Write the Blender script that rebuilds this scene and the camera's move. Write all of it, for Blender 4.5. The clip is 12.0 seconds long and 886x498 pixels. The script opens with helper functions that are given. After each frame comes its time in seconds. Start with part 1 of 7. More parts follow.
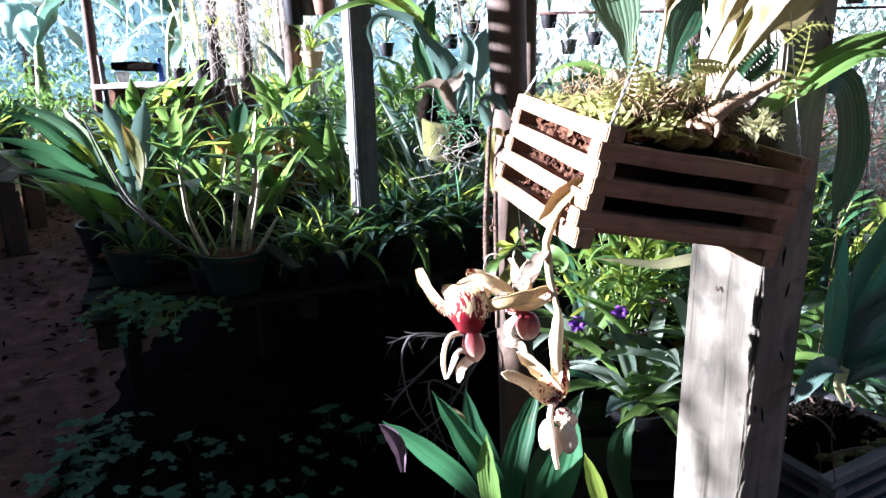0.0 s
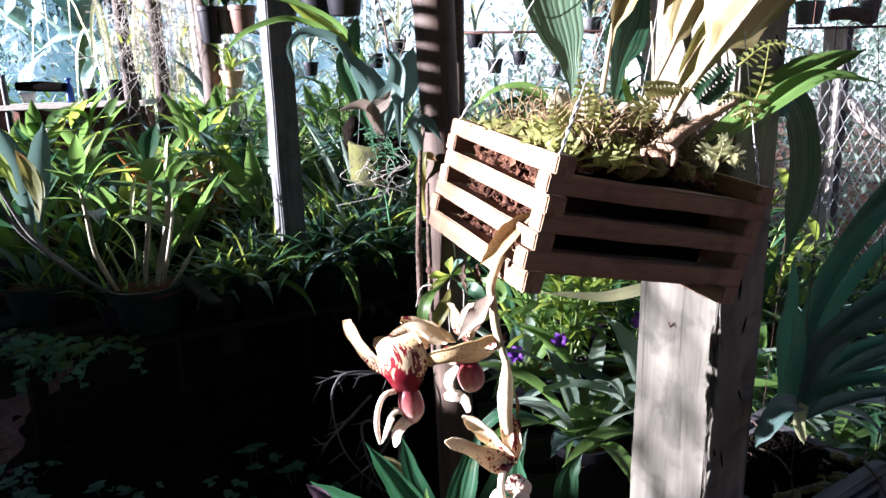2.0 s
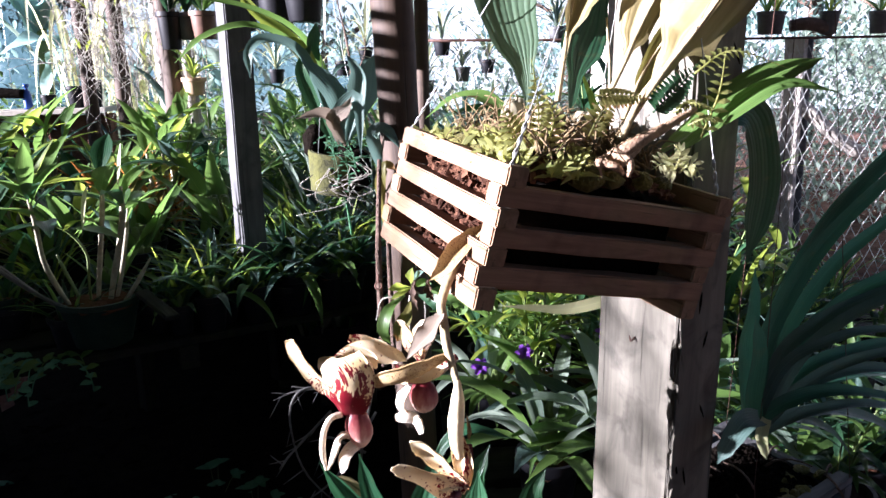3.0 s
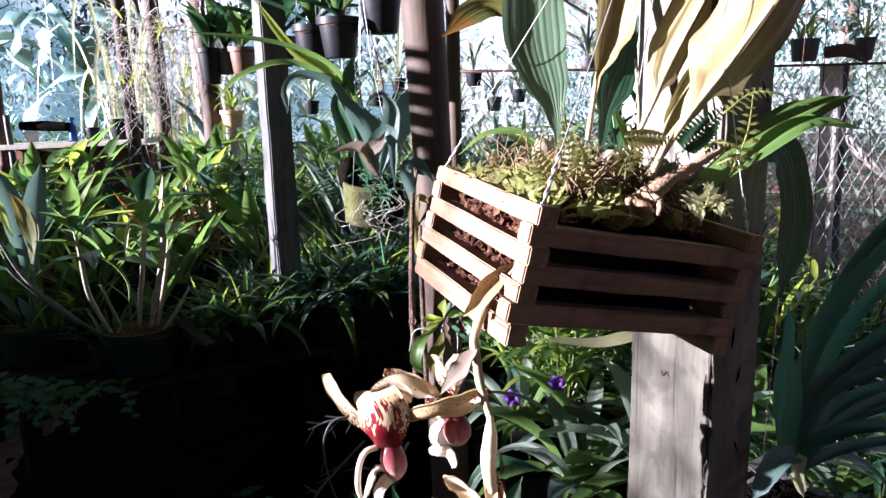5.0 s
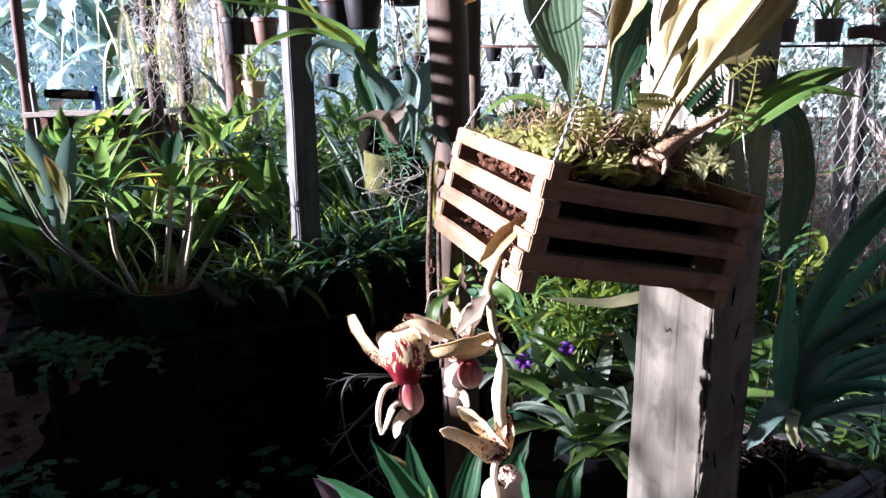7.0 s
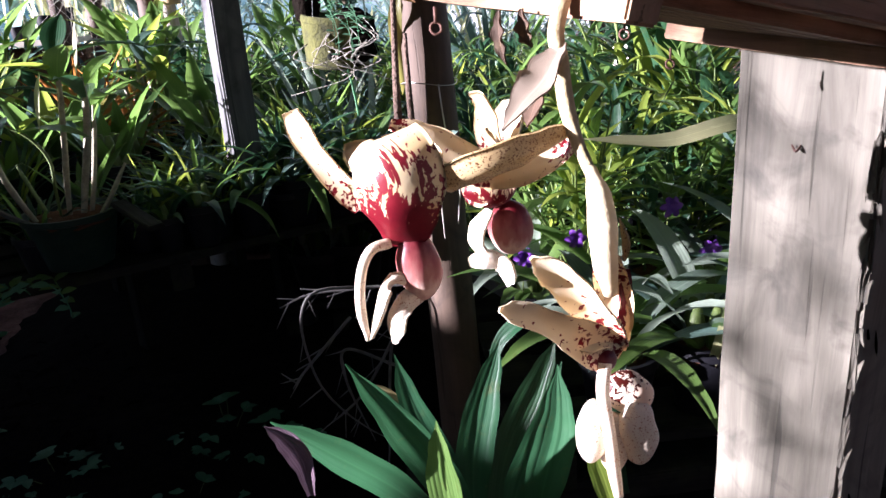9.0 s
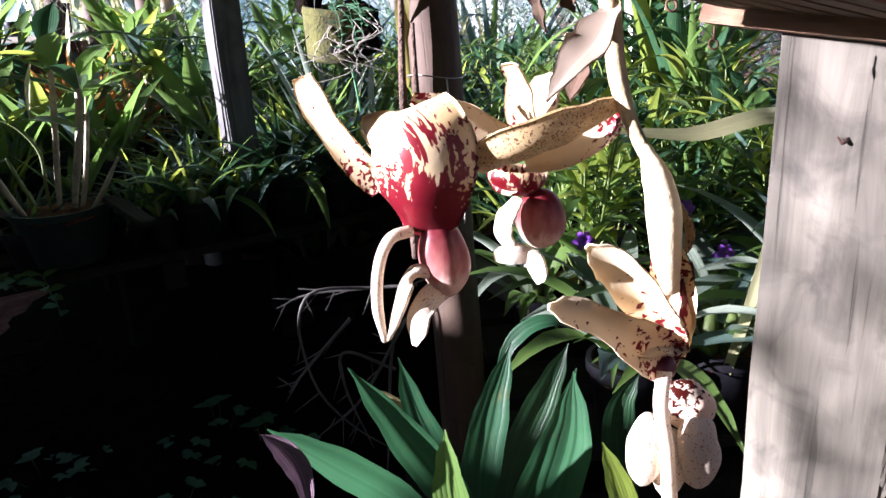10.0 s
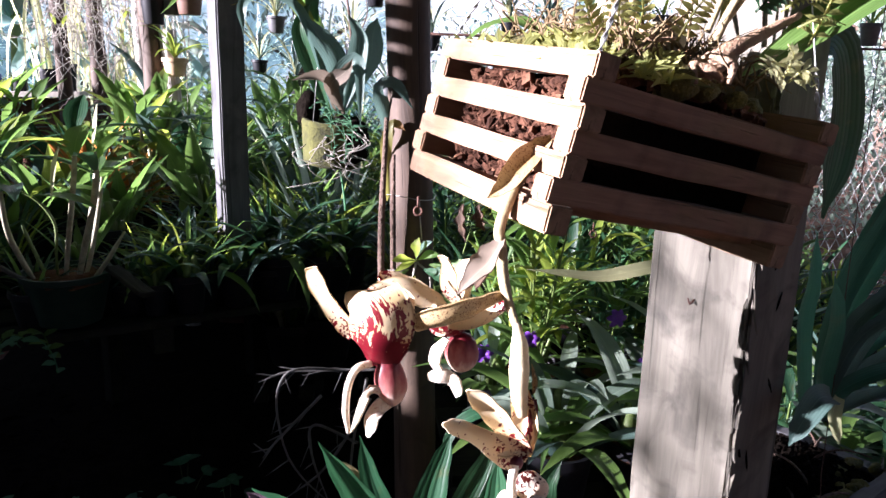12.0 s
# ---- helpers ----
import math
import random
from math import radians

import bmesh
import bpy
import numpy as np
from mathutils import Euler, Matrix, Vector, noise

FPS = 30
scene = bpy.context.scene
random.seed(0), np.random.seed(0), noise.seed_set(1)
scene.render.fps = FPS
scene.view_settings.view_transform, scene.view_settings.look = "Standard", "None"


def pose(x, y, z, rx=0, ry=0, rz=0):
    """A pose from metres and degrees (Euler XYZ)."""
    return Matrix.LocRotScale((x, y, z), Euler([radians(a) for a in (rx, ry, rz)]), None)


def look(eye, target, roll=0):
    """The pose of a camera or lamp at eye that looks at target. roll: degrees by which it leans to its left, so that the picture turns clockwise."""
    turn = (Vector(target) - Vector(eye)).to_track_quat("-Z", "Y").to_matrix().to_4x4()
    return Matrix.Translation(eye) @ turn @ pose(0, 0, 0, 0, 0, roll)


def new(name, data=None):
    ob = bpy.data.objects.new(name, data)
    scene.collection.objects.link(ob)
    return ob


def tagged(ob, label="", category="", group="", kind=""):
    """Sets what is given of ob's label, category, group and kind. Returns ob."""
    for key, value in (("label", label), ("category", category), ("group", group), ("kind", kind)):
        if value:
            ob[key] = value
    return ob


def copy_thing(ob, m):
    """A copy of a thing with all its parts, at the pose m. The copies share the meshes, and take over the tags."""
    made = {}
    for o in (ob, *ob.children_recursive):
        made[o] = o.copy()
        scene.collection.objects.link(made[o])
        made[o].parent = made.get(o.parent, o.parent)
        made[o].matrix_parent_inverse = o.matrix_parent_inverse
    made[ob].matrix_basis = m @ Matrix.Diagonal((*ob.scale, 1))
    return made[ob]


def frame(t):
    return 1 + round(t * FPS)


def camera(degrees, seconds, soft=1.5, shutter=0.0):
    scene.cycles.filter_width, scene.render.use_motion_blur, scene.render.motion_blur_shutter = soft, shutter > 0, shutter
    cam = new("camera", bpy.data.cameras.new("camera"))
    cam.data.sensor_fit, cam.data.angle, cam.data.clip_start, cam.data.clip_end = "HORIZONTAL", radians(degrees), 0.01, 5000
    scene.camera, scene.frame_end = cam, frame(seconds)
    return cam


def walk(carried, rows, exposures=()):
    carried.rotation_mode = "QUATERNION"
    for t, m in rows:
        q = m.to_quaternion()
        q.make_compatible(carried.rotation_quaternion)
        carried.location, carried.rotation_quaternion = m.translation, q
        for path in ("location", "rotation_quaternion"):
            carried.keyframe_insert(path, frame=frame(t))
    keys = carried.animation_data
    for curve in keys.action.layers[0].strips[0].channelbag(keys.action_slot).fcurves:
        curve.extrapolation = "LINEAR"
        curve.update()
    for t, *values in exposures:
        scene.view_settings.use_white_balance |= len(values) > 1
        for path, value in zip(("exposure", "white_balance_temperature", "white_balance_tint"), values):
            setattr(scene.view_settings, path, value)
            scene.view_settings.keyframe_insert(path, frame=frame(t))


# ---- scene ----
cam = camera(62.8, 12.0)
PATH = [
    (0, (0.063, 0.045, 1.464), (-0.062, 1.962, 0.91), -1.2),
    (0.5, (0.057, 0.077, 1.453), (0.01, 1.997, 0.894), -0.5),
    (1, (0.061, 0.097, 1.453), (0.038, 2.018, 0.896), -0.5),
    (1.5, (0.052, 0.106, 1.464), (-0.016, 2.04, 0.957), -0.5),
    (2, (0.058, 0.138, 1.464), (0.125, 2.07, 0.954), -1.1),
    (2.5, (0.075, 0.161, 1.458), (0.281, 2.08, 0.932), -0.7),
    (3, (0.079, 0.168, 1.462), (0.226, 2.101, 0.971), -0.8),
    (3.5, (0.075, 0.171, 1.468), (0.17, 2.113, 1.0), -1.2),
    (3.7, (0.07, 0.178, 1.471), (0.17, 2.12, 1.002), -1.1),
    (5.3, (0.078, 0.132, 1.475), (0.106, 2.089, 1.063), -1.6),
    (5.5, (0.078, 0.108, 1.475), (0.063, 2.065, 1.063), -1.6),
    (6, (0.079, 0.072, 1.474), (0.039, 2.032, 1.079), -1.6),
    (6.5, (0.08, 0.08, 1.474), (0.105, 2.043, 1.092), -0.2),
    (7, (0.073, 0.1, 1.462), (0.091, 2.042, 0.986), -0.4),
    (7.5, (0.068, 0.151, 1.431), (0.113, 2.083, 0.917), 0.6),
    (7.7, (0.057, 0.183, 1.413), (0.081, 2.103, 0.853), -0.2),
    (9.3, (0.027, 0.426, 1.272), (0.17, 2.311, 0.616), -4.4),
    (9.5, (0.021, 0.435, 1.27), (0.167, 2.325, 0.634), -4.2),
    (10, (0.022, 0.441, 1.264), (0.171, 2.329, 0.621), -3.1),
    (10.5, (0.026, 0.442, 1.26), (0.195, 2.328, 0.617), -2.2),
    (11, (0.04, 0.422, 1.265), (0.238, 2.312, 0.64), -1.4),
    (11.5, (0.059, 0.337, 1.312), (0.234, 2.252, 0.762), -0.7),
    (12, (0.027, 0.268, 1.367), (0.247, 2.202, 0.905), 1.5),
]
SUN_AZ, SUN_EL = 189.0, 12.0      # degrees: where the sun stands, counted from +x towards +y
walk(cam, [(t, look(eye, target, roll)) for t, eye, target, roll in PATH], [(0, 3.0, 5270, 21), (1, 2.74, 5290, 22), (2.5, 2.5, 5430, 24), (4.5, 2.26, 5460, 27), (7.5, 2.28, 5460, 27), (9.5, 2.42, 5560, 28), (12, 2.38, 5560, 28)])

# ---- world and sun ----
world = bpy.data.worlds.new("sky")
scene.world = world
world.use_nodes = True
wn = world.node_tree
wn.nodes.clear()
w_out, w_bg, w_sky = (wn.nodes.new(k) for k in ("ShaderNodeOutputWorld", "ShaderNodeBackground", "ShaderNodeTexSky"))
w_sky.sky_type = "NISHITA"
w_sky.sun_disc = False
w_sky.sun_elevation = radians(SUN_EL)
w_sky.sun_rotation = radians(90 - SUN_AZ)
w_sky.air_density, w_sky.dust_density, w_sky.ozone_density = 1.0, 1.0, 2.0
w_bg.inputs["Strength"].default_value = 0.0185
wn.links.new(w_sky.outputs[0], w_bg.inputs[0])
wn.links.new(w_bg.outputs[0], w_out.inputs[0])
lamp = bpy.data.lights.new("sun", "SUN")
lamp.energy, lamp.angle, lamp.color = 6.5, radians(0.6), (1.0, 0.92, 0.81)
sun = new("sun", lamp)
ce = math.cos(radians(SUN_EL))
to_sun = Vector((ce * math.cos(radians(SUN_AZ)), ce * math.sin(radians(SUN_AZ)), math.sin(radians(SUN_EL))))
sun.matrix_basis = look(to_sun * 30, (0, 0, 0))


# ---- materials ----
class Nodes:
    """Short hand for node trees."""

    def __init__(self, name):
        self.m = bpy.data.materials.new(name)
        self.m.use_nodes = True
        self.t = self.m.node_tree
        self.t.nodes.clear()
        self.out = self.t.nodes.new("ShaderNodeOutputMaterial")
        self.co = self.t.nodes.new("ShaderNodeTexCoord")

    def link(self, a, b):
        self.t.links.new(a, b)

    def put(self, socket, v):
        if hasattr(v, "is_output"):
            self.link(v, socket)
        elif isinstance(v, tuple) and len(v) == 3 and socket.type == "RGBA":
            socket.default_value = (*v, 1)
        else:
            socket.default_value = v

    def space(self, src="Object", scale=(1, 1, 1)):
        n = self.t.nodes.new("ShaderNodeMapping")
        self.link(self.co.outputs[src], n.inputs["Vector"])
        n.inputs["Scale"].default_value = scale
        return n.outputs[0]

    def noise(self, scale, detail=3.0, vec=None, dist=0.0, rough=0.55):
        n = self.t.nodes.new("ShaderNodeTexNoise")
        n.inputs["Scale"].default_value, n.inputs["Detail"].default_value = scale, detail
        n.inputs["Distortion"].default_value, n.inputs["Roughness"].default_value = dist, rough
        self.link(vec if vec else self.co.outputs["Object"], n.inputs["Vector"])
        return n.outputs["Fac"]

    def voronoi(self, scale, vec=None, out="Distance"):
        n = self.t.nodes.new("ShaderNodeTexVoronoi")
        n.inputs["Scale"].default_value = scale
        self.link(vec if vec else self.co.outputs["Object"], n.inputs["Vector"])
        return n.outputs[out]

    def ramp(self, fac, stops):
        n = self.t.nodes.new("ShaderNodeValToRGB")
        e = n.color_ramp.elements
        while len(e) < len(stops):
            e.new(0.5)
        for el, (p, c) in zip(e, stops):
            el.position, el.color = p, ((*c, 1) if isinstance(c, tuple) else (c, c, c, 1))
        self.link(fac, n.inputs[0])
        return n.outputs[0]

    def math(self, op, a, b=0.0, clamp=False):
        n = self.t.nodes.new("ShaderNodeMath")
        n.operation, n.use_clamp = op, clamp
        self.put(n.inputs[0], a)
        self.put(n.inputs[1], b)
        return n.outputs[0]

    def mix(self, fac, a, b, kind="MIX"):
        n = self.t.nodes.new("ShaderNodeMix")
        n.data_type, n.blend_type = "RGBA", kind
        self.put(n.inputs["Factor"], fac)
        self.put(n.inputs["A"], a) if False else self.put(n.inputs[6], a)
        self.put(n.inputs[7], b)
        return n.outputs[2]

    def uv(self):
        n = self.t.nodes.new("ShaderNodeSeparateXYZ")
        self.link(self.co.outputs["UV"], n.inputs[0])
        return n.outputs[0], n.outputs[1]

    def island(self):
        g = self.t.nodes.new("ShaderNodeNewGeometry").outputs["Random Per Island"]
        o = self.t.nodes.new("ShaderNodeObjectInfo").outputs["Random"]
        return self.math("FRACT", self.math("ADD", g, o))

    def bump(self, h, strength, dist=0.002):
        n = self.t.nodes.new("ShaderNodeBump")
        n.inputs["Strength"].default_value, n.inputs["Distance"].default_value = strength, dist
        self.link(h, n.inputs["Height"])
        return n.outputs[0]

    def finish(self, colour, rough=0.6, normal=None, trans=0.0, tcolour=None, metal=0.0, spec=0.5):
        p = self.t.nodes.new("ShaderNodeBsdfPrincipled")
        self.put(p.inputs["Base Color"], colour)
        self.put(p.inputs["Roughness"], rough)
        p.inputs["Metallic"].default_value = metal
        p.inputs["Specular IOR Level"].default_value = spec
        if normal:
            self.link(normal, p.inputs["Normal"])
        shader = p.outputs[0]
        if trans:
            tr = self.t.nodes.new("ShaderNodeBsdfTranslucent")
            self.put(tr.inputs[0], tcolour if tcolour is not None else colour)
            mx = self.t.nodes.new("ShaderNodeMixShader")
            mx.inputs[0].default_value = trans
            self.link(shader, mx.inputs[1])
            self.link(tr.outputs[0], mx.inputs[2])
            shader = mx.outputs[0]
        self.link(shader, self.out.inputs[0])
        return self.m


def leaf_material(name, dark, light, edge=None, rough=0.38, trans=0.35, veins=9, spots=0.25, band=0.0):
    """A leaf: two greens, long veins, blemishes, and light that shines through."""
    n = Nodes(name)
    u, v = n.uv()
    t = n.math("ADD", n.math("MULTIPLY", n.noise(14, 3), 0.55), n.math("MULTIPLY", n.island(), 0.5))
    col = n.ramp(t, [(0.2, dark), (0.8, light)])
    vein = n.math("ABSOLUTE", n.math("SINE", n.math("MULTIPLY", u, 3.1416 * veins)))
    col = n.mix(n.math("MULTIPLY", n.math("POWER", vein, 6.0), 0.3), col, light)
    mid = n.math("SUBTRACT", 1.0, n.math("MULTIPLY", n.math("ABSOLUTE", n.math("SUBTRACT", u, 0.5)), 22.0), True)
    col = n.mix(n.math("MULTIPLY", mid, 0.35), col, tuple(min(1, c * 1.6 + 0.02) for c in light))
    if band:
        stripe = n.ramp(n.math("SINE", n.math("ADD", n.math("MULTIPLY", u, 19.0), n.math("MULTIPLY", n.noise(9, 2), 5.0))), [(0.1, 0.0), (0.6, 1.0)])
        col = n.mix(n.math("MULTIPLY", stripe, band), col, tuple(c * 0.7 for c in dark))
    blot = n.ramp(n.noise(55, 4, dist=0.6), [(0.60, 0.0), (0.72, 1.0)])
    col = n.mix(n.math("MULTIPLY", blot, spots), col, (0.17, 0.12, 0.035))
    if edge:
        tip = n.ramp(n.math("ADD", v, n.math("MULTIPLY", n.noise(30), 0.3)), [(0.93, 0.0), (1.08, 1.0)])
        col = n.mix(tip, col, edge)
    lit = n.mix(0.6, col, tuple(min(1, c * 2.2) for c in light))
    r = n.math("ADD", rough, n.math("MULTIPLY", n.noise(70), 0.22))
    return n.finish(col, r, n.bump(n.math("ADD", vein, n.math("MULTIPLY", n.noise(120), 0.8)), 0.35, 0.0012), trans, lit)


def wood_material(name, dark, light, rough=0.75, scale=1.0, moss=0.0, crack=0.5, stains=0.5):
    """Sawn timber, its grain along the piece's own x axis."""
    n = Nodes(name)
    rnd = n.t.nodes.new("ShaderNodeObjectInfo").outputs["Random"]
    vec = n.t.nodes.new("ShaderNodeVectorMath")
    vec.operation = "ADD"
    n.link(n.space("Object", (5 * scale, 60 * scale, 60 * scale)), vec.inputs[0])
    n.link(n.math("MULTIPLY", rnd, 40.0), vec.inputs[1])
    g = n.noise(1.0, 6, vec.outputs[0], 0.8, 0.65)
    big = n.noise(7 * scale, 3)
    col = n.ramp(n.math("ADD", n.math("MULTIPLY", g, 0.75), n.math("MULTIPLY", big, 0.3)), [(0.3, dark), (0.72, light)])
    stain = n.ramp(n.noise(16, 5, dist=1.2), [(0.5, 0.0), (0.75, 1.0)])
    col = n.mix(n.math("MULTIPLY", stain, stains), col, tuple(c * 0.45 for c in dark))
    thin = n.ramp(n.noise(1.0, 3, n.space("Object", (4 * scale, 150 * scale, 150 * scale)), 0.3), [(0.63, 0.0), (0.67, 1.0)])
    col = n.mix(n.math("MULTIPLY", thin, crack), col, tuple(c * 0.2 for c in dark))
    if moss:
        green = n.ramp(n.noise(22, 5), [(0.5, 0.0), (0.62, 1.0)])
        col = n.mix(n.math("MULTIPLY", green, moss), col, (0.12, 0.16, 0.03))
    h = n.math("SUBTRACT", g, n.math("MULTIPLY", thin, 0.8))
    return n.finish(col, rough, n.bump(h, 0.7, 0.002))


def plain_material(name, a, b, scale=20.0, rough=0.6, bump=0.3, metal=0.0, dist=0.002, trans=0.0, fine=6.0):
    n = Nodes(name)
    f = n.noise(scale, 5)
    g = n.noise(scale * fine, 4)
    col = n.ramp(n.math("ADD", n.math("MULTIPLY", f, 0.65), n.math("MULTIPLY", g, 0.35)), [(0.3, a), (0.7, b)])
    return n.finish(col, rough, n.bump(n.math("ADD", f, g), bump, dist), trans, None, metal)


def petal_material(name, base, warm, spot, lo, hi, scale=330.0, stretch=(1, 1, 1), trans=0.25, along=True, low=0.41, high=0.66):
    """A waxy petal: cream, warmer towards its base, with dark red spots that thicken from v = hi to v = lo."""
    n = Nodes(name)
    u, v = n.uv()
    way = v if along else u
    col = n.mix(n.ramp(n.noise(40, 3), [(0.35, 0.0), (0.7, 1.0)]), base, warm)
    s = n.noise(scale, 2, n.space("Object", stretch), 0.5)
    dens = n.t.nodes.new("ShaderNodeMapRange")
    n.link(way, dens.inputs["Value"])
    dens.inputs["From Min"].default_value, dens.inputs["From Max"].default_value = lo, hi
    dens.inputs["To Min"].default_value, dens.inputs["To Max"].default_value = low, high
    k = n.math("MULTIPLY", n.math("SUBTRACT", s, dens.outputs[0]), 22.0, True)
    col = n.mix(k, col, spot)
    return n.finish(col, 0.42, n.bump(n.noise(260, 3), 0.2, 0.0006), trans, col)


GREEN = leaf_material("leaf_green", (0.028, 0.07, 0.02), (0.115, 0.2, 0.045), rough=0.3, trans=0.45)
DEEP = leaf_material("leaf_deep", (0.01, 0.036, 0.018), (0.03, 0.085, 0.035), rough=0.3, trans=0.25)
BLUE = leaf_material("leaf_blue_green", (0.03, 0.066, 0.06), (0.095, 0.155, 0.13), rough=0.36, trans=0.3)
LIME = leaf_material("leaf_lime", (0.1, 0.16, 0.022), (0.27, 0.33, 0.05), trans=0.55)
OLIVE = leaf_material("leaf_olive", (0.06, 0.075, 0.015), (0.16, 0.145, 0.04), edge=(0.2, 0.09, 0.02), trans=0.45, spots=0.5)
PLEAT = leaf_material("leaf_pleated", (0.026, 0.068, 0.036), (0.075, 0.15, 0.08), rough=0.34, trans=0.3, veins=8)
GLOSSY = leaf_material("leaf_glossy_pleated", (0.008, 0.04, 0.02), (0.03, 0.102, 0.043), rough=0.33, trans=0.3, veins=5)
STRAPGREEN = leaf_material("leaf_strap", (0.014, 0.062, 0.046), (0.05, 0.155, 0.1), rough=0.3, trans=0.35)
PALE = leaf_material("leaf_pale", (0.30, 0.32, 0.16), (0.5, 0.48, 0.26), trans=0.5)
GOLD = leaf_material("leaf_golden", (0.1, 0.075, 0.022), (0.38, 0.315, 0.145), rough=0.5, trans=0.08, veins=10, spots=0.5, band=0.6)
PLEATGREY = leaf_material("leaf_grey_green", (0.03, 0.066, 0.036), (0.095, 0.155, 0.09), rough=0.36, trans=0.25, veins=10)
WEED = leaf_material("leaf_weed", (0.035, 0.11, 0.055), (0.1, 0.25, 0.13), rough=0.6, trans=0.35, veins=5)
FERN = leaf_material("leaf_fern", (0.1, 0.13, 0.03), (0.33, 0.33, 0.11), trans=0.45, veins=3)
# far leaves: pale teal paints distance haze into their colour
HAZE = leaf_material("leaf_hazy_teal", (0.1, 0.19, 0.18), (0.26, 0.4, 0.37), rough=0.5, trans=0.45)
RUST = leaf_material("leaf_rust", (0.16, 0.05, 0.015), (0.42, 0.17, 0.04), trans=0.4)
DRY = leaf_material("leaf_dry", (0.085, 0.066, 0.05), (0.25, 0.2, 0.15), rough=0.7, trans=0.25, veins=29)
RUSTDRY = leaf_material("leaf_shrivelled_brown", (0.035, 0.02, 0.012), (0.11, 0.065, 0.04), rough=0.7, trans=0.15, veins=15)
SLATE = leaf_material("leaf_purple_grey", (0.05, 0.03, 0.05), (0.14, 0.09, 0.12), rough=0.7, trans=0.1)
# green lightened to paint haze on far leaves, skylight on nearer ones
LIGHTENED = leaf_material("leaf_lightened_green", (0.1, 0.155, 0.12), (0.27, 0.33, 0.26), trans=0.45)
POSTWOOD = wood_material("weathered_post_wood", (0.055, 0.05, 0.037), (0.215, 0.196, 0.155), scale=0.55, crack=0.5, stains=0.85)
GREYWOOD = wood_material("grey_wood", (0.034, 0.035, 0.04), (0.12, 0.118, 0.118), scale=0.8)
CRATEWOOD = wood_material("crate_wood", (0.13, 0.064, 0.034), (0.38, 0.235, 0.145), scale=1.3, moss=0.12)
# near-black tone puts the deep shade about the benches into the wood
SHADEDWOOD = wood_material("shaded_bench_wood", (0.006, 0.0055, 0.005), (0.026, 0.024, 0.021), moss=0.05)
OFFCUT = wood_material("offcut_wood", (0.018, 0.018, 0.018), (0.058, 0.056, 0.054), moss=0.04)
POLEWOOD = wood_material("round_pole_wood", (0.026, 0.016, 0.011), (0.11, 0.07, 0.045), scale=0.6)
PALEGREY = wood_material("pale_grey_slats", (0.05, 0.052, 0.058), (0.15, 0.15, 0.155), scale=1.2)
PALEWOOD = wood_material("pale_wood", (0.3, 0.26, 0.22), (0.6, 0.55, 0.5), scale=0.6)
BLACKPOT = plain_material("black_plastic", (0.005, 0.005, 0.007), (0.012, 0.012, 0.016), 40, 0.5, 0.12)
GREYPOT = plain_material("grey_plastic", (0.05, 0.05, 0.055), (0.1, 0.1, 0.1), 40, 0.5, 0.1)
GREENPOT = plain_material("dark_green_plastic", (0.007, 0.018, 0.014), (0.02, 0.036, 0.028), 30, 0.45, 0.15)
BROWNPOT = plain_material("brown_plastic", (0.1, 0.05, 0.035), (0.17, 0.09, 0.06), 40, 0.5, 0.15)
TANPOT = plain_material("tan_clay", (0.4, 0.26, 0.15), (0.6, 0.43, 0.28), 30, 0.8, 0.3)
WHITEPLASTIC = plain_material("white_plastic", (0.6, 0.6, 0.58), (0.8, 0.8, 0.78), 30, 0.4, 0.1)
BLUEPLASTIC = plain_material("blue_plastic", (0.02, 0.06, 0.3), (0.04, 0.1, 0.4), 30, 0.35, 0.05)
MOSSPOT = plain_material("mossy_clay", (0.012, 0.013, 0.004), (0.1, 0.1, 0.018), 30, 0.95, 0.9, dist=0.004)
MOSS = plain_material("moss", (0.04, 0.042, 0.008), (0.26, 0.22, 0.05), 60, 0.95, 1.0, dist=0.006)
BARK = plain_material("bark", (0.05, 0.03, 0.022), (0.17, 0.11, 0.08), 30, 0.9, 0.9, dist=0.008)
ROOT = plain_material("grey_roots", (0.19, 0.17, 0.145), (0.45, 0.42, 0.37), 60, 0.85, 0.5)
TWIG = plain_material("grey_twig", (0.05, 0.047, 0.045), (0.15, 0.145, 0.14), 50, 0.8, 0.5)
CANE = plain_material("pale_cane", (0.16, 0.14, 0.08), (0.46, 0.42, 0.3), 45, 0.6, 0.4)
STEM = plain_material("green_stem", (0.06, 0.1, 0.02), (0.14, 0.19, 0.05), 40, 0.55, 0.3)
RHIZOME = plain_material("rhizome", (0.18, 0.10, 0.055), (0.46, 0.32, 0.21), 60, 0.7, 0.7, dist=0.004)
FIBRE = plain_material("dry_fibre", (0.08, 0.05, 0.022), (0.24, 0.17, 0.08), 60, 0.9, 0.6)
WIRE = plain_material("galvanised_wire", (0.35, 0.35, 0.35), (0.6, 0.6, 0.58), 60, 0.45, 0.2, 0.8)
RUSTY = plain_material("rusty_steel", (0.06, 0.03, 0.025), (0.14, 0.07, 0.05), 25, 0.75, 0.4, 0.3)
STALK = plain_material("flower_stalk", (0.26, 0.2, 0.1), (0.52, 0.43, 0.26), 60, 0.55, 0.4)
VIOLET = plain_material("violet_petal", (0.1, 0.02, 0.28), (0.26, 0.08, 0.5), 60, 0.5, 0.2, trans=0.3)
DARKMATTE = plain_material("dark_matte", (0.012, 0.013, 0.013), (0.03, 0.032, 0.03), 90, 0.9, 0.3)
STONE = plain_material("pale_stone", (0.4, 0.36, 0.3), (0.6, 0.55, 0.48), 30, 0.9, 0.5)
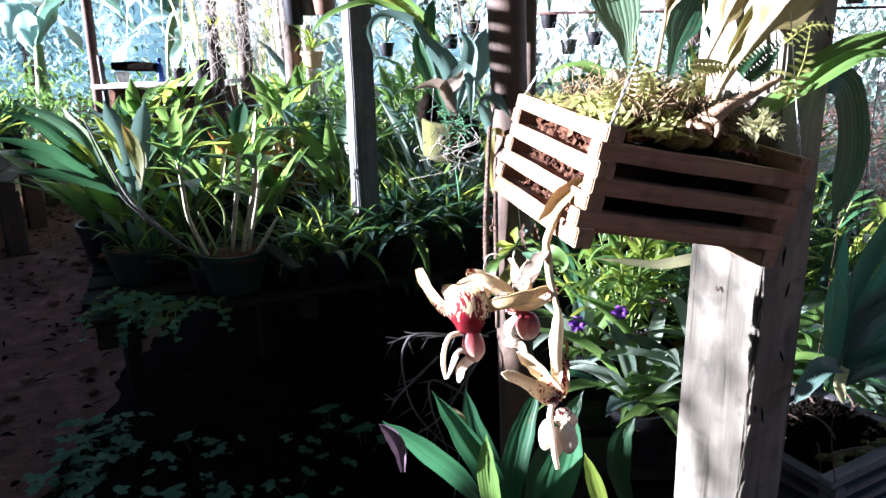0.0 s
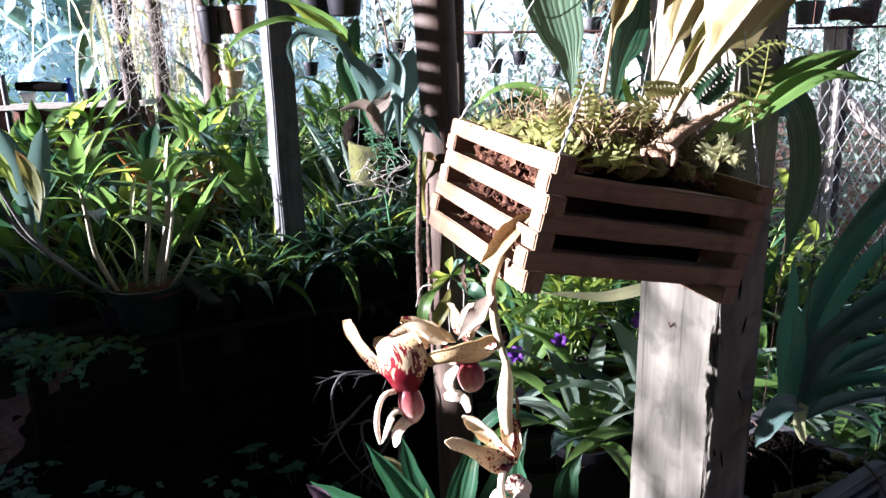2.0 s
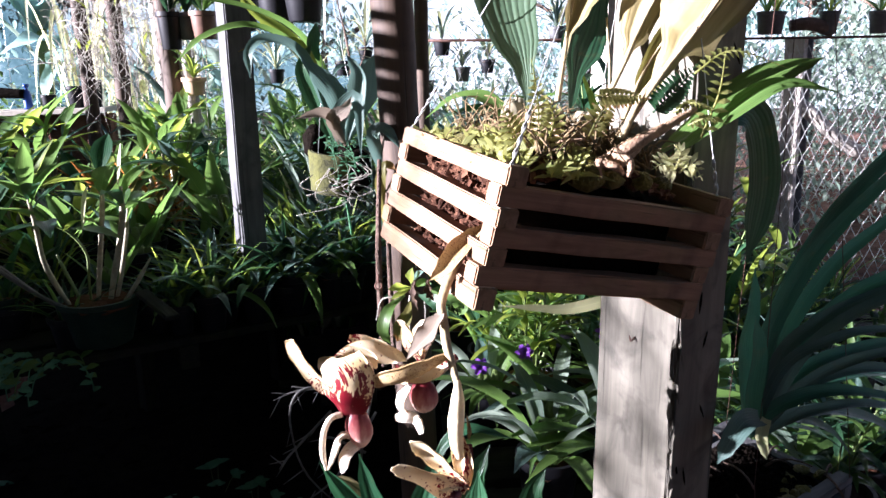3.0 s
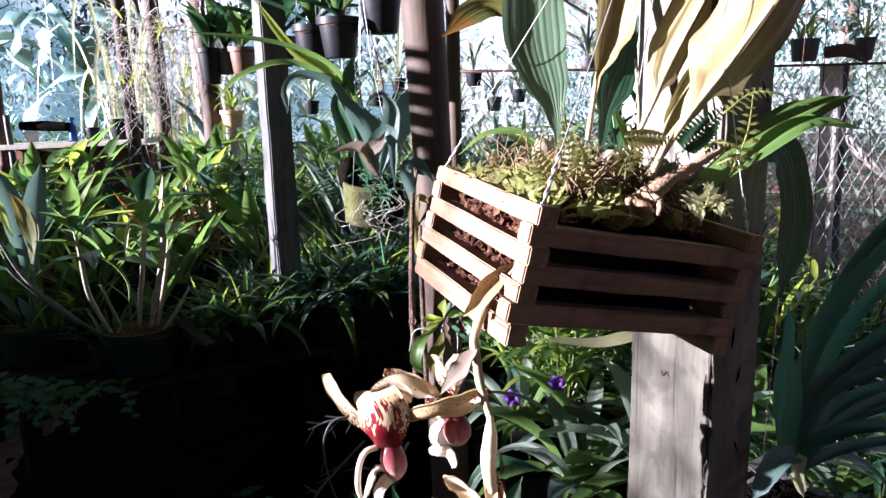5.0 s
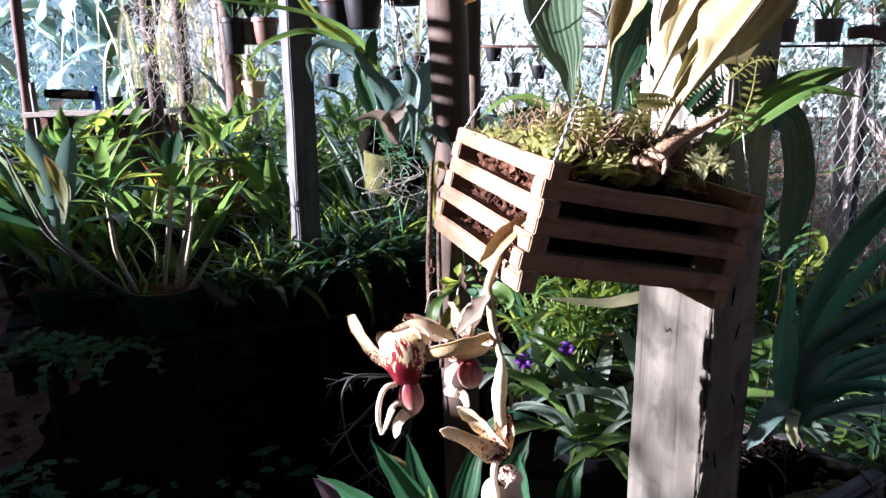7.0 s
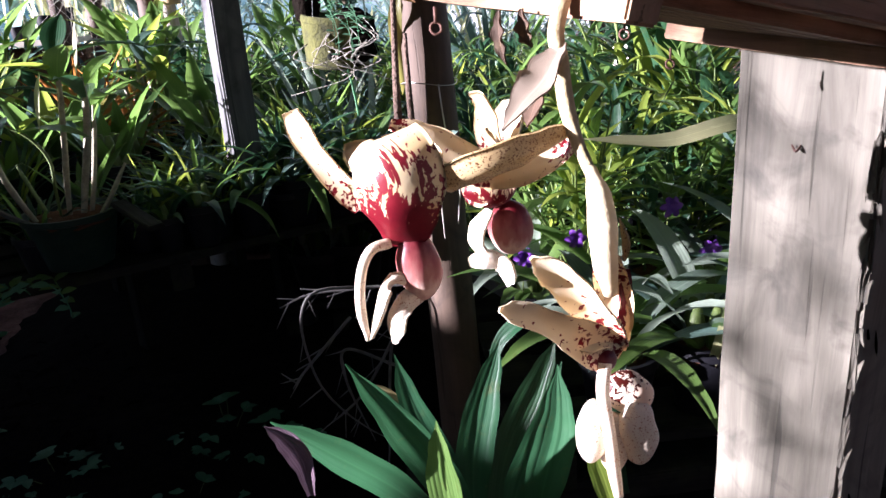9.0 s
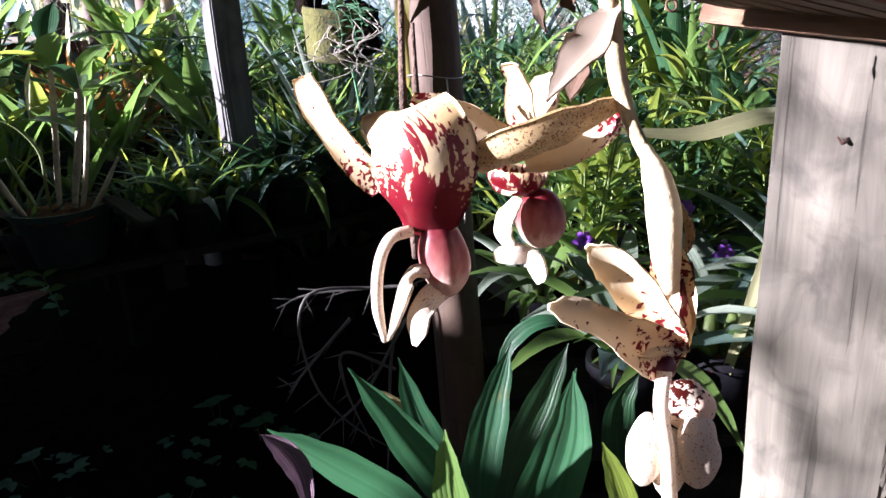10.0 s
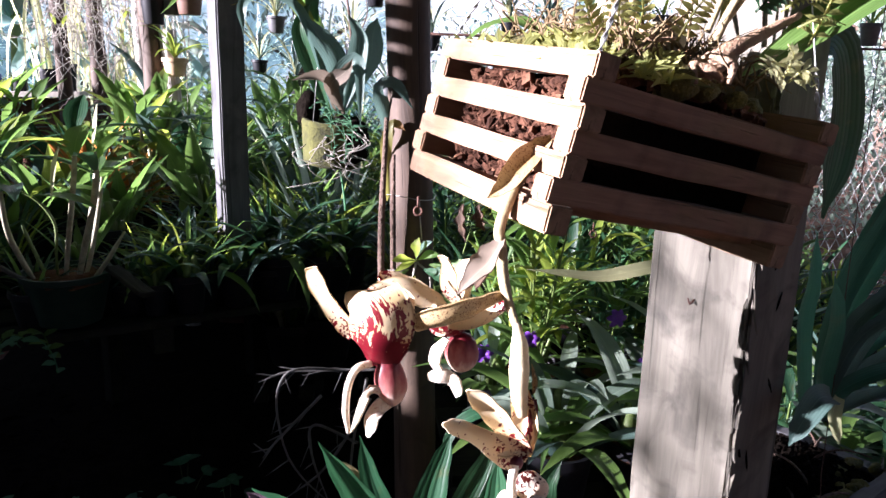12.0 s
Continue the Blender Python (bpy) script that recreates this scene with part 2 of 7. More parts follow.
CREAM = petal_material("petal_cream", (0.85, 0.74, 0.53), (0.8, 0.63, 0.37), (0.16, 0.006, 0.012), -0.05, 0.45, 330)
CUP = petal_material("petal_cup", (0.88, 0.74, 0.5), (0.84, 0.64, 0.36), (0.16, 0.004, 0.010), 0.12, 1.0, 320, (1.3, 1.3, 0.42), low=0.27, high=0.65)
HOOD = petal_material("lip_hood", (0.88, 0.80, 0.66), (0.84, 0.66, 0.5), (0.06, 0.008, 0.005), 0.95, 0.35, 420, low=0.4, high=0.66)
OVARY = plain_material("flower_ovary", (0.58, 0.49, 0.32), (0.76, 0.67, 0.48), 60, 0.45, 0.25, trans=0.2)
TANSEPAL = petal_material("sepal_tan", (0.56, 0.43, 0.23), (0.42, 0.28, 0.12), (0.16, 0.075, 0.028), -1.0, 2.0, 900, low=0.53, high=0.6)


def lip_material():
    """The waxy lip: deep maroon above, pink and pale below, with fine streaks."""
    n = Nodes("lip_maroon")
    u, v = n.uv()
    t = n.math("ADD", v, n.math("MULTIPLY", n.math("SUBTRACT", n.noise(150, 4, n.space("Object", (1, 1, 0.35))), 0.5), 0.9))
    col = n.ramp(t, [(0.08, (0.78, 0.6, 0.5)), (0.34, (0.43, 0.19, 0.165)), (0.66, (0.29, 0.07, 0.07)), (0.95, (0.14, 0.006, 0.015))])
    return n.finish(col, 0.4, n.bump(n.noise(300, 3), 0.25, 0.0006), 0.2, col)


MAROON = lip_material()


def blotch_material():
    """The broad front sepal: maroon below, breaking up into stripes and then spots on cream, a plain cream crest."""
    n = Nodes("sepal_blotched")
    u, v = n.uv()
    cream = n.mix(n.ramp(n.noise(45, 3), [(0.35, 0.0), (0.7, 1.0)]), (0.78, 0.65, 0.42), (0.74, 0.54, 0.24))
    side = n.math("MULTIPLY", n.math("ABSOLUTE", n.math("SUBTRACT", u, 0.55)), 2.0)
    stripes = n.noise(1.0, 2, n.space("UV", (17, 5, 1)), 0.9)
    dots = n.noise(1.0, 1, n.space("UV", (26, 30, 1)), 0.4)
    mixed = n.math("ADD", n.math("MULTIPLY", stripes, n.math("SUBTRACT", 1.0, n.math("MULTIPLY", side, 0.8))), n.math("MULTIPLY", dots, n.math("MULTIPLY", side, 0.8)))
    reach = n.t.nodes.new("ShaderNodeValToRGB")
    e = reach.color_ramp.elements
    e[0].position, e[1].position = 0.1, 0.86
    e[0].color, e[1].color = (0.2, 0.2, 0.2, 1), (0.9, 0.9, 0.9, 1)
    for at, h in ((0.24, 0.34), (0.36, 0.44), (0.54, 0.475), (0.68, 0.52), (0.8, 0.64)):
        el = e.new(at)
        el.color = (h, h, h, 1)
    n.link(v, reach.inputs[0])
    limit = n.math("ADD", reach.outputs[0], n.math("MULTIPLY", n.math("POWER", side, 3.0), 0.1))
    k = n.math("MULTIPLY", n.math("SUBTRACT", mixed, limit), 26.0, True)
    col = n.mix(k, cream, n.mix(n.noise(90, 3), (0.1, 0.002, 0.008), (0.24, 0.012, 0.022)))
    return n.finish(col, 0.4, n.bump(n.noise(260, 3), 0.2, 0.0006), 0.16, col)


BLOTCH = blotch_material()


def bark_material():
    n = Nodes("bark_chips")
    t = n.math("ADD", n.math("MULTIPLY", n.noise(90, 5), 0.6), n.math("MULTIPLY", n.island(), 0.45))
    col = n.ramp(t, [(0.25, (0.02, 0.009, 0.006)), (0.55, (0.09, 0.04, 0.024)), (0.85, (0.2, 0.1, 0.06))])
    return n.finish(col, 0.92, n.bump(n.noise(160, 5), 1.0, 0.005))


SOIL = bark_material()
WAX = petal_material("lip_white", (0.9, 0.83, 0.71), (0.86, 0.75, 0.58), (0.5, 0.27, 0.15), -0.5, 1.5, 1100, low=0.58, high=0.63)


def ground_material():
    n = Nodes("red_earth")
    a, b, c = n.noise(1.3, 5), n.noise(9, 5), n.noise(60, 4)
    t = n.math("ADD", n.math("MULTIPLY", a, 0.4), n.math("ADD", n.math("MULTIPLY", b, 0.4), n.math("MULTIPLY", c, 0.2)))
    col = n.ramp(t, [(0.36, (0.06, 0.03, 0.022)), (0.5, (0.17, 0.085, 0.06)), (0.66, (0.3, 0.17, 0.125))])
    return n.finish(col, 0.9, n.bump(n.math("ADD", b, c), 0.8, 0.02))


EARTH = ground_material()
# near-black matte; puts deep shade into the floor sheet and basket cores
NEARBLACK = plain_material("near_black_matte", (0.003, 0.0025, 0.002), (0.012, 0.009, 0.007), 30, 0.95, 0.8, dist=0.008)


for matte, gloss in ((NEARBLACK, 0.02), (SHADEDWOOD, 0.08), (GREENPOT, 0.2), (BLACKPOT, 0.25), (HOOD, 0.2), (WAX, 0.3), (CREAM, 0.3), (DARKMATTE, 0.05), (EARTH, 0.1), (SOIL, 0.1)):
    matte.node_tree.nodes["Principled BSDF"].inputs["Specular IOR Level"].default_value = gloss


# ---- building helpers ----
def chain(ob):
    m = ob.matrix_basis.copy()
    while ob.parent:
        ob = ob.parent
        m = ob.matrix_basis @ m
    return m


def mesh_of(name, bm, material, smooth=True):
    me = bpy.data.meshes.new(name)
    bm.to_mesh(me)
    bm.free()
    for s in (material if isinstance(material, (list, tuple)) else [material]):
        me.materials.append(s)
    if smooth or name == "pot":
        me.polygons.foreach_set("use_smooth", [True] * len(me.polygons))
    if name == "pot":
        me.set_sharp_from_angle(angle=radians(32))
    return me


def thing(name, at, label, category, group="", kind=""):
    """An Empty at a thing's base, which parents its parts."""
    ob = new(name)
    ob.empty_display_size = 0.05
    ob.matrix_basis = at if isinstance(at, Matrix) else Matrix.Translation(at)
    return tagged(ob, label, category, group, kind)


def part(name, bm, material, parent, label="", m=None, smooth=True, kind=""):
    """Links bm, built in the world (or in m), as one mesh under a thing or under a part."""
    base = chain(parent).inverted()
    if m is None:
        bm.transform(base)
    ob = new(name, mesh_of(name, bm, material, smooth))
    ob.parent = parent
    if m is not None:
        ob.matrix_basis = base @ m
    return tagged(ob, label, kind=kind)


def single(name, bm, material, label, category, group="", kind="", m=None, smooth=True):
    ob = new(name, mesh_of(name, bm, material, smooth))
    if m is not None:
        ob.matrix_basis = m
    return tagged(ob, label, category, group, kind)


def spline(pts, n):
    """n + 1 points on a smooth line through pts, and where each lies along it."""
    p = [Vector(q) for q in pts]
    p = [p[0] * 2 - p[1], *p, p[-1] * 2 - p[-2]]
    last = len(p) - 3
    res = []
    for i in range(n + 1):
        s = i / n * last
        k = min(int(s), last - 1)
        f = s - k
        a, b, c, d = p[k:k + 4]
        res.append(0.5 * ((2 * b) + (c - a) * f + (2 * a - 5 * b + 4 * c - d) * f * f + (3 * b - a - 3 * c + d) * f ** 3))
    return res


def level(values, s):
    """A smooth value at s (0 to 1) in an even list."""
    k = s * (len(values) - 1)
    i = min(int(k), len(values) - 2)
    f = k - i
    f = f * f * (3 - 2 * f)
    return values[i] * (1 - f) + values[i + 1] * f


STRAP = (0.6, 0.9, 1.0, 0.95, 0.75, 0.06)
LANCE = (0.2, 0.7, 1.0, 0.9, 0.5, 0.03)
BROAD = (0.12, 0.5, 0.95, 1.0, 0.65, 0.05)
PETAL = (0.5, 0.8, 0.95, 1.0, 1.0, 0.9, 0.75, 0.12)


def ribbon(bm, pts, width, form=LANCE, facing=(0, 0, 1), cup=0.12, pleats=0, ruffle=0.0, n=12, nx=4, twist=0.0, thick=0.0):
    """A leaf or a petal along pts: its upper side looks along facing, its edges stand up by cup, with folds along it."""
    uv = bm.loops.layers.uv.verify()
    line = spline(pts, n)
    rows, face = [], Vector(facing).normalized()
    phase = (line[0].x * 37 + line[-1].z * 91) % 6.28
    for i, q in enumerate(line):
        s = i / n
        t = (line[min(i + 1, n)] - line[max(i - 1, 0)]).normalized()
        side = t.cross(face)
        side = side.normalized() if side.length > 1e-4 else t.orthogonal().normalized()
        up = side.cross(t)
        if twist:
            r = Matrix.Rotation(twist * s, 3, t)
            side, up = r @ side, r @ up
        w = width * level(form, s) / 2
        row = []
        for j in range(nx + 1):
            u = 2 * j / nx - 1
            h = cup * w * 2 * abs(u) ** 1.6
            if pleats:
                h += 0.03 / pleats * width * level(form, s) * math.cos(u * pleats * math.pi)
            if ruffle:
                h += ruffle * w * abs(u) ** 3 * math.sin(s * 19 + phase + (2 if u > 0 else 0))
            row.append((q + side * (u * w) + up * h, up))
        rows.append(row)
    layers = []
    for k in ((0, 1) if thick else (0,)):
        layers.append([[bm.verts.new(p - n2 * thick * k) for p, n2 in row] for row in rows])
    for k, vs in enumerate(layers):
        for i in range(n):
            for j in range(nx):
                quad = [(i, j), (i, j + 1), (i + 1, j + 1), (i + 1, j)]
                if k:
                    quad.reverse()
                f = bm.faces.new([vs[a][b] for a, b in quad])
                for lp, (a, b) in zip(f.loops, quad):
                    lp[uv].uv = (b / nx, a / n)
    if thick:
        a, b = layers
        rim = [(i, 0) for i in range(n + 1)] + [(n, j) for j in range(1, nx + 1)] + [(i, nx) for i in range(n - 1, -1, -1)] + [(0, j) for j in range(nx - 1, 0, -1)]
        for (i, j), (k, l) in zip(rim, rim[1:] + rim[:1]):
            f = bm.faces.new([a[i][j], b[i][j], b[k][l], a[k][l]])
            for lp, (r, c) in zip(f.loops, ((i, j), (i, j), (k, l), (k, l))):
                lp[uv].uv = (c / nx, r / n)
    return bm


def tube(bm, pts, radii, n=None, sides=7, cap=True):
    """A round stem along pts with radii that change along it."""
    uv = bm.loops.layers.uv.verify()
    n = n or 5 * (len(pts) - 1)
    radii = radii if isinstance(radii, (list, tuple)) else (radii, radii)
    line = spline(pts, n) if len(pts) > 2 else [Vector(pts[0]).lerp(Vector(pts[1]), i / n) for i in range(n + 1)]
    rings, ref = [], None
    for i, q in enumerate(line):
        t = (line[min(i + 1, n)] - line[max(i - 1, 0)]).normalized()
        ref = t.orthogonal() if ref is None else ref - t * ref.dot(t)
        ref.normalize()
        b = t.cross(ref)
        r = level(radii, i / n)
        rings.append([bm.verts.new(q + (ref * math.cos(a) + b * math.sin(a)) * r) for a in (2 * math.pi * k / sides for k in range(sides))])
    for i in range(n):
        for k in range(sides):
            f = bm.faces.new([rings[i][k], rings[i][(k + 1) % sides], rings[i + 1][(k + 1) % sides], rings[i + 1][k]])
            for lp, (a, c) in zip(f.loops, ((i, k), (i, k + 1), (i + 1, k + 1), (i + 1, k))):
                lp[uv].uv = (c / sides, a / n)
    if cap:
        bm.faces.new(rings[0][::-1])
        bm.faces.new(rings[-1])
    return bm


def lathe(bm, profile, m=None, n=28):
    """Turns a profile of (radius, height) round z."""
    m = m or Matrix()
    uv = bm.loops.layers.uv.verify()
    rings = [[bm.verts.new(m @ Vector((r * math.cos(2 * math.pi * k / n), r * math.sin(2 * math.pi * k / n), z))) for k in range(n)] for r, z in profile]
    for i in range(len(rings) - 1):
        for k in range(n):
            f = bm.faces.new([rings[i][k], rings[i][(k + 1) % n], rings[i + 1][(k + 1) % n], rings[i + 1][k]])
            for lp in f.loops:
                lp[uv].uv = (k / n, i / (len(rings) - 1))
    bm.faces.new(rings[0][::-1])
    bm.faces.new(rings[-1])
    return bm


def lump(bm, at, radii, rough=0.2, freq=8.0, subdiv=3, m=None):
    """A rough rounded mass; its v runs from 0 below to 1 above."""
    uv = bm.loops.layers.uv.verify()
    lay = Z_LAYER(bm)
    vs = bmesh.ops.create_icosphere(bm, subdivisions=subdiv, radius=1)["verts"]
    r = Vector(radii)
    for v in vs:
        d = v.co.normalized()
        k = 1 + rough * noise.noise((Vector(at) + Vector((d.x * r.x, d.y * r.y, d.z * r.z))) * freq * 4)
        v[lay] = d.z * 0.5 + 0.5
        q = Vector((d.x * r.x, d.y * r.y, d.z * r.z)) * k
        v.co = Vector(at) + (m.to_3x3() @ q if m else q)
    for f in {f for v in vs for f in v.link_faces}:
        for lp in f.loops:
            lp[uv].uv = (0.5, lp.vert[lay])
    return vs


def Z_LAYER(bm):
    return bm.verts.layers.float.get("height") or bm.verts.layers.float.new("height")


def board(bm, size, bevel=0.002, rough=0.0, seed=0):
    """A sawn board round the origin, long in x, with worn edges."""
    r = random.Random(seed)
    vs = bmesh.ops.create_cube(bm, size=1)["verts"]
    for v in vs:
        v.co = Vector((v.co.x * size[0], v.co.y * size[1], v.co.z * size[2]))
    if size[0] > 0.2 and rough:
        es = [e for e in bm.edges if abs((e.verts[0].co - e.verts[1].co).x) > size[0] * 0.9]
        bmesh.ops.subdivide_edges(bm, edges=es, cuts=max(4, min(24, int(size[0] / 0.05))), use_grid_fill=True)
    bmesh.ops.bevel(bm, geom=list(bm.edges), offset=bevel, segments=2, affect="EDGES", clamp_overlap=True) if not rough else None
    if rough:
        for v in bm.verts:
            v.co += Vector((0, r.uniform(-1, 1), r.uniform(-1, 1))) * rough
        sharp = [e for e in bm.edges if e.is_manifold and e.calc_face_angle(0) > 0.7]
        bmesh.ops.bevel(bm, geom=sharp, offset=bevel, segments=2, affect="EDGES", clamp_overlap=True)
    return bm


def along(a, b, up=(0, 0, 1)):
    """The pose of a piece whose x axis runs from a to b, at their middle, and the length."""
    a, b = Vector(a), Vector(b)
    x = (b - a).normalized()
    y = Vector(up).cross(x)
    y = y.normalized() if y.length > 1e-4 else x.orthogonal().normalized()
    z = x.cross(y)
    m = Matrix((x, y, z)).transposed().to_4x4()
    m.translation = (a + b) / 2
    return m, (b - a).length


def plank(name, a, b, width, height, material, parent=None, label="", category="", group="", kind="", up=(0, 0, 1), bevel=0.002, rough=0.0):
    """A board from a to b: a part of parent, or a thing of its own."""
    m, length = along(a, b, up)
    bm = board(bmesh.new(), (length, width, height), bevel, rough, int(length * 1e4))
    if parent:
        return part(name, bm, material, parent, label, m, False)
    return single(name, bm, material, label, category, group, kind, m, False)


# ---- the setting ----
def make_ground():
    bm = bmesh.new()
    n = 110
    spread = lambda s: math.copysign(abs(s) ** 3.2 * 600 + abs(s) * 7, s)
    vs = [[bm.verts.new((spread(2 * i / n - 1), 3 + spread(2 * j / n - 1), 0)) for j in range(n + 1)] for i in range(n + 1)]
    for row in vs:
        for v in row:
            d = max(0.0, 1 - (v.co - Vector((0, 3, 0))).length / 25)
            v.co.z = d * (0.035 * noise.noise(v.co * 1.7) + 0.02 * noise.noise(v.co * 5)) - 0.01
    for i in range(n):
        for j in range(n):
            bm.faces.new((vs[i][j], vs[i + 1][j], vs[i + 1][j + 1], vs[i][j + 1]))
    return single("ground", bm, EARTH, "bare reddish-brown trodden earth floor", "ground", kind="structure")


make_ground()
# roof and south wall are unseen, added to keep the benches dark
bm = bmesh.new()
board(bm, (5.2, 8.0, 0.03), 0.004)
single("unseen_roof", bm, DARKMATTE, "unseen dark roof sheet added to keep skylight off the benches", "roof", kind="structure", m=pose(-0.4, 0.6, 2.665), smooth=False)
bm = bmesh.new()
board(bm, (3.6, 0.05, 2.65), 0.004)
single("unseen_south_wall", bm, DARKMATTE, "unseen dark south wall added to hold back skylight", "wall", kind="structure", m=pose(-1.5, -2.6, 1.325), smooth=False)


def leaf_mass(bm, r, box, count, size, lean=1.0, gap=None):
    """Many loose leaves, thick in clumps, inside a box (x0, x1, y0, y1, z0, z1)."""
    x0, x1, y0, y1, z0, z1 = box
    done = 0
    while done < count:
        c = Vector((r.uniform(x0, x1), r.uniform(y0, y1), r.uniform(z0, z1)))
        if noise.noise(c * 0.9 + Vector((3, 7, 1))) < r.uniform(-0.5, 0.35):
            continue
        for _ in range(9):
            p = c + Vector((r.gauss(0, 1), r.gauss(0, 1), r.gauss(0, 1))) * size * 1.6
            a, e = r.uniform(0, 6.28), r.uniform(-1.0, 0.5) * lean
            d = Vector((math.cos(a) * math.cos(e), math.sin(a) * math.cos(e), math.sin(e)))
            l = size * r.uniform(0.6, 1.3)
            if not gap or not (gap[0] < p.y < gap[1] and gap[2] < p.z < gap[3]):
                ribbon(bm, [p, p + d * l * 0.5, p + d * l + Vector((0, 0, -0.15 * l))], l * 0.42, LANCE, (0, 0, 1), 0.1, n=3, nx=2)
            done += 1


# unseen hedge, added so its top edge shapes where the low sun falls
def make_sun_blocking_hedge():
    r = random.Random(5)
    thin = (0.09, 0.32, 1.90, 2.12)  # a thin spot that lets sun through
    hedge = thing("hedge", (-5.3, 0.4, 0), "unseen hedge added to block and dapple the low sun", "hedge")
    bm = bmesh.new()
    leaf_mass(bm, r, (-5.6, -5.0, -3.6, 4.8, 0.0, 1.84), 4300, 0.10, gap=thin)
    leaf_mass(bm, r, (-5.5, -5.1, -3.6, 0.3, 1.78, 2.06), 150, 0.10, gap=thin)
    leaf_mass(bm, r, (-5.5, -5.1, 0.1, 0.85, 1.7, 1.9), 90, 0.10, gap=thin)
    leaf_mass(bm, r, (-5.5, -5.1, 0.85, 4.8, 1.8, 2.02), 480, 0.10)
    leaf_mass(bm, r, (-5.5, -5.1, 0.85, 4.8, 1.95, 2.25), 150, 0.10)
    leaf_mass(bm, r, (-5.4, -5.2, -0.02, 0.14, 1.9, 2.38), 115, 0.05, gap=thin)
    leaf_mass(bm, r, (-5.5, -5.1, 4.8, 6.6, 0.0, 1.25), 900, 0.10)
    leaf_mass(bm, r, (-5.5, -5.1, 0.1, 0.85, 1.7, 2.05), 120, 0.10, gap=thin)
    leaf_mass(bm, r, (-5.5, -5.1, 0.05, 0.2, 2.0, 2.5), 330, 0.06, gap=thin)
    leaf_mass(bm, random.Random(6), (-5.5, -5.1, 0.60, 0.80, 1.95, 2.16), 130, 0.08)
    part("foliage", bm, DEEP, hedge)
    bm = bmesh.new()
    board(bm, (8.4, 0.3, 1.8), 0.02)
    bm.transform(pose(-5.3, 0.6, 0.9, 0, 0, 90))
    top = board(bmesh.new(), (4.0, 0.24, 0.3), 0.02)
    top.transform(pose(-5.3, 2.8, 1.79, 0, 0, 90))
    part("sun_blocking_core", top, BARK, hedge, "solid core added to stop the sun")
    top = board(bmesh.new(), (0.62, 0.24, 0.5), 0.02)
    top.transform(pose(-5.3, 0.46, 1.68, 0, 0, 90))
    part("sun_blocking_core", top, BARK, hedge, "solid core added to stop the sun")
    part("sun_blocking_core", bm, BARK, hedge, "solid core added to stop the sun")
    low = board(bmesh.new(), (1.8, 0.24, 1.2), 0.02)
    low.transform(pose(-5.3, 5.7, 0.6, 0, 0, 90))
    part("sun_blocking_core", low, BARK, hedge, "solid core added to stop the sun")


make_sun_blocking_hedge()


def make_tree(x, y, h, spread, seed, material=GREEN):
    r = random.Random(seed)
    tree = thing("tree", (x, y, 0), "tall leafy tree outside the plant house", "tree", "trees behind the plant house")
    bm = bmesh.new()
    tube(bm, [(x, y, -0.05), (x + r.uniform(-0.1, 0.1), y, h * 0.35), (x + r.uniform(-0.3, 0.3), y + 0.1, h * 0.9)], (0.16, 0.12, 0.04), sides=8)
    for k in range(6):
        a, z = r.uniform(0, 6.28), h * r.uniform(0.3, 0.7)
        d = Vector((math.cos(a), math.sin(a), 0.5)) * spread * 0.8
        tube(bm, [(x, y, z), Vector((x, y, z)) + d * 0.5, Vector((x, y, z)) + d], (0.05, 0.03, 0.01), sides=5)
    part("trunk", bm, BARK, tree)
    bm = bmesh.new()
    for k in range(15):
        a, q = r.uniform(0, 6.28), r.uniform(0.1, 1) * spread
        c = Vector((x + q * math.cos(a), y + q * 0.6 * math.sin(a), h * r.uniform(0.3, 1.0)))
        for _ in range(130):
            p = c + Vector((r.gauss(0, 1), r.gauss(0, 1), r.gauss(0, 0.7))) * 0.42
            a2, e = r.uniform(0, 6.28), r.uniform(-1.2, 0.4)
            d = Vector((math.cos(a2) * math.cos(e), math.sin(a2) * math.cos(e), math.sin(e)))
            l = r.uniform(0.09, 0.19)
            ribbon(bm, [p, p + d * l * 0.5, p + d * l + Vector((0, 0, -0.04))], l * 0.45, LANCE, (0, 0, 1), 0.1, n=2, nx=2)
    part("crown", bm, material, tree)


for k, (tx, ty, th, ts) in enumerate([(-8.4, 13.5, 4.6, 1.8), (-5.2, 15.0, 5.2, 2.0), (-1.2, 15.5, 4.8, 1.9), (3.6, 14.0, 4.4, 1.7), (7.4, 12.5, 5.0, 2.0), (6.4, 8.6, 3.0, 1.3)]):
    make_tree(tx, ty, th, ts, 40 + k, (HAZE, BLUE, LIGHTENED)[k % 3])


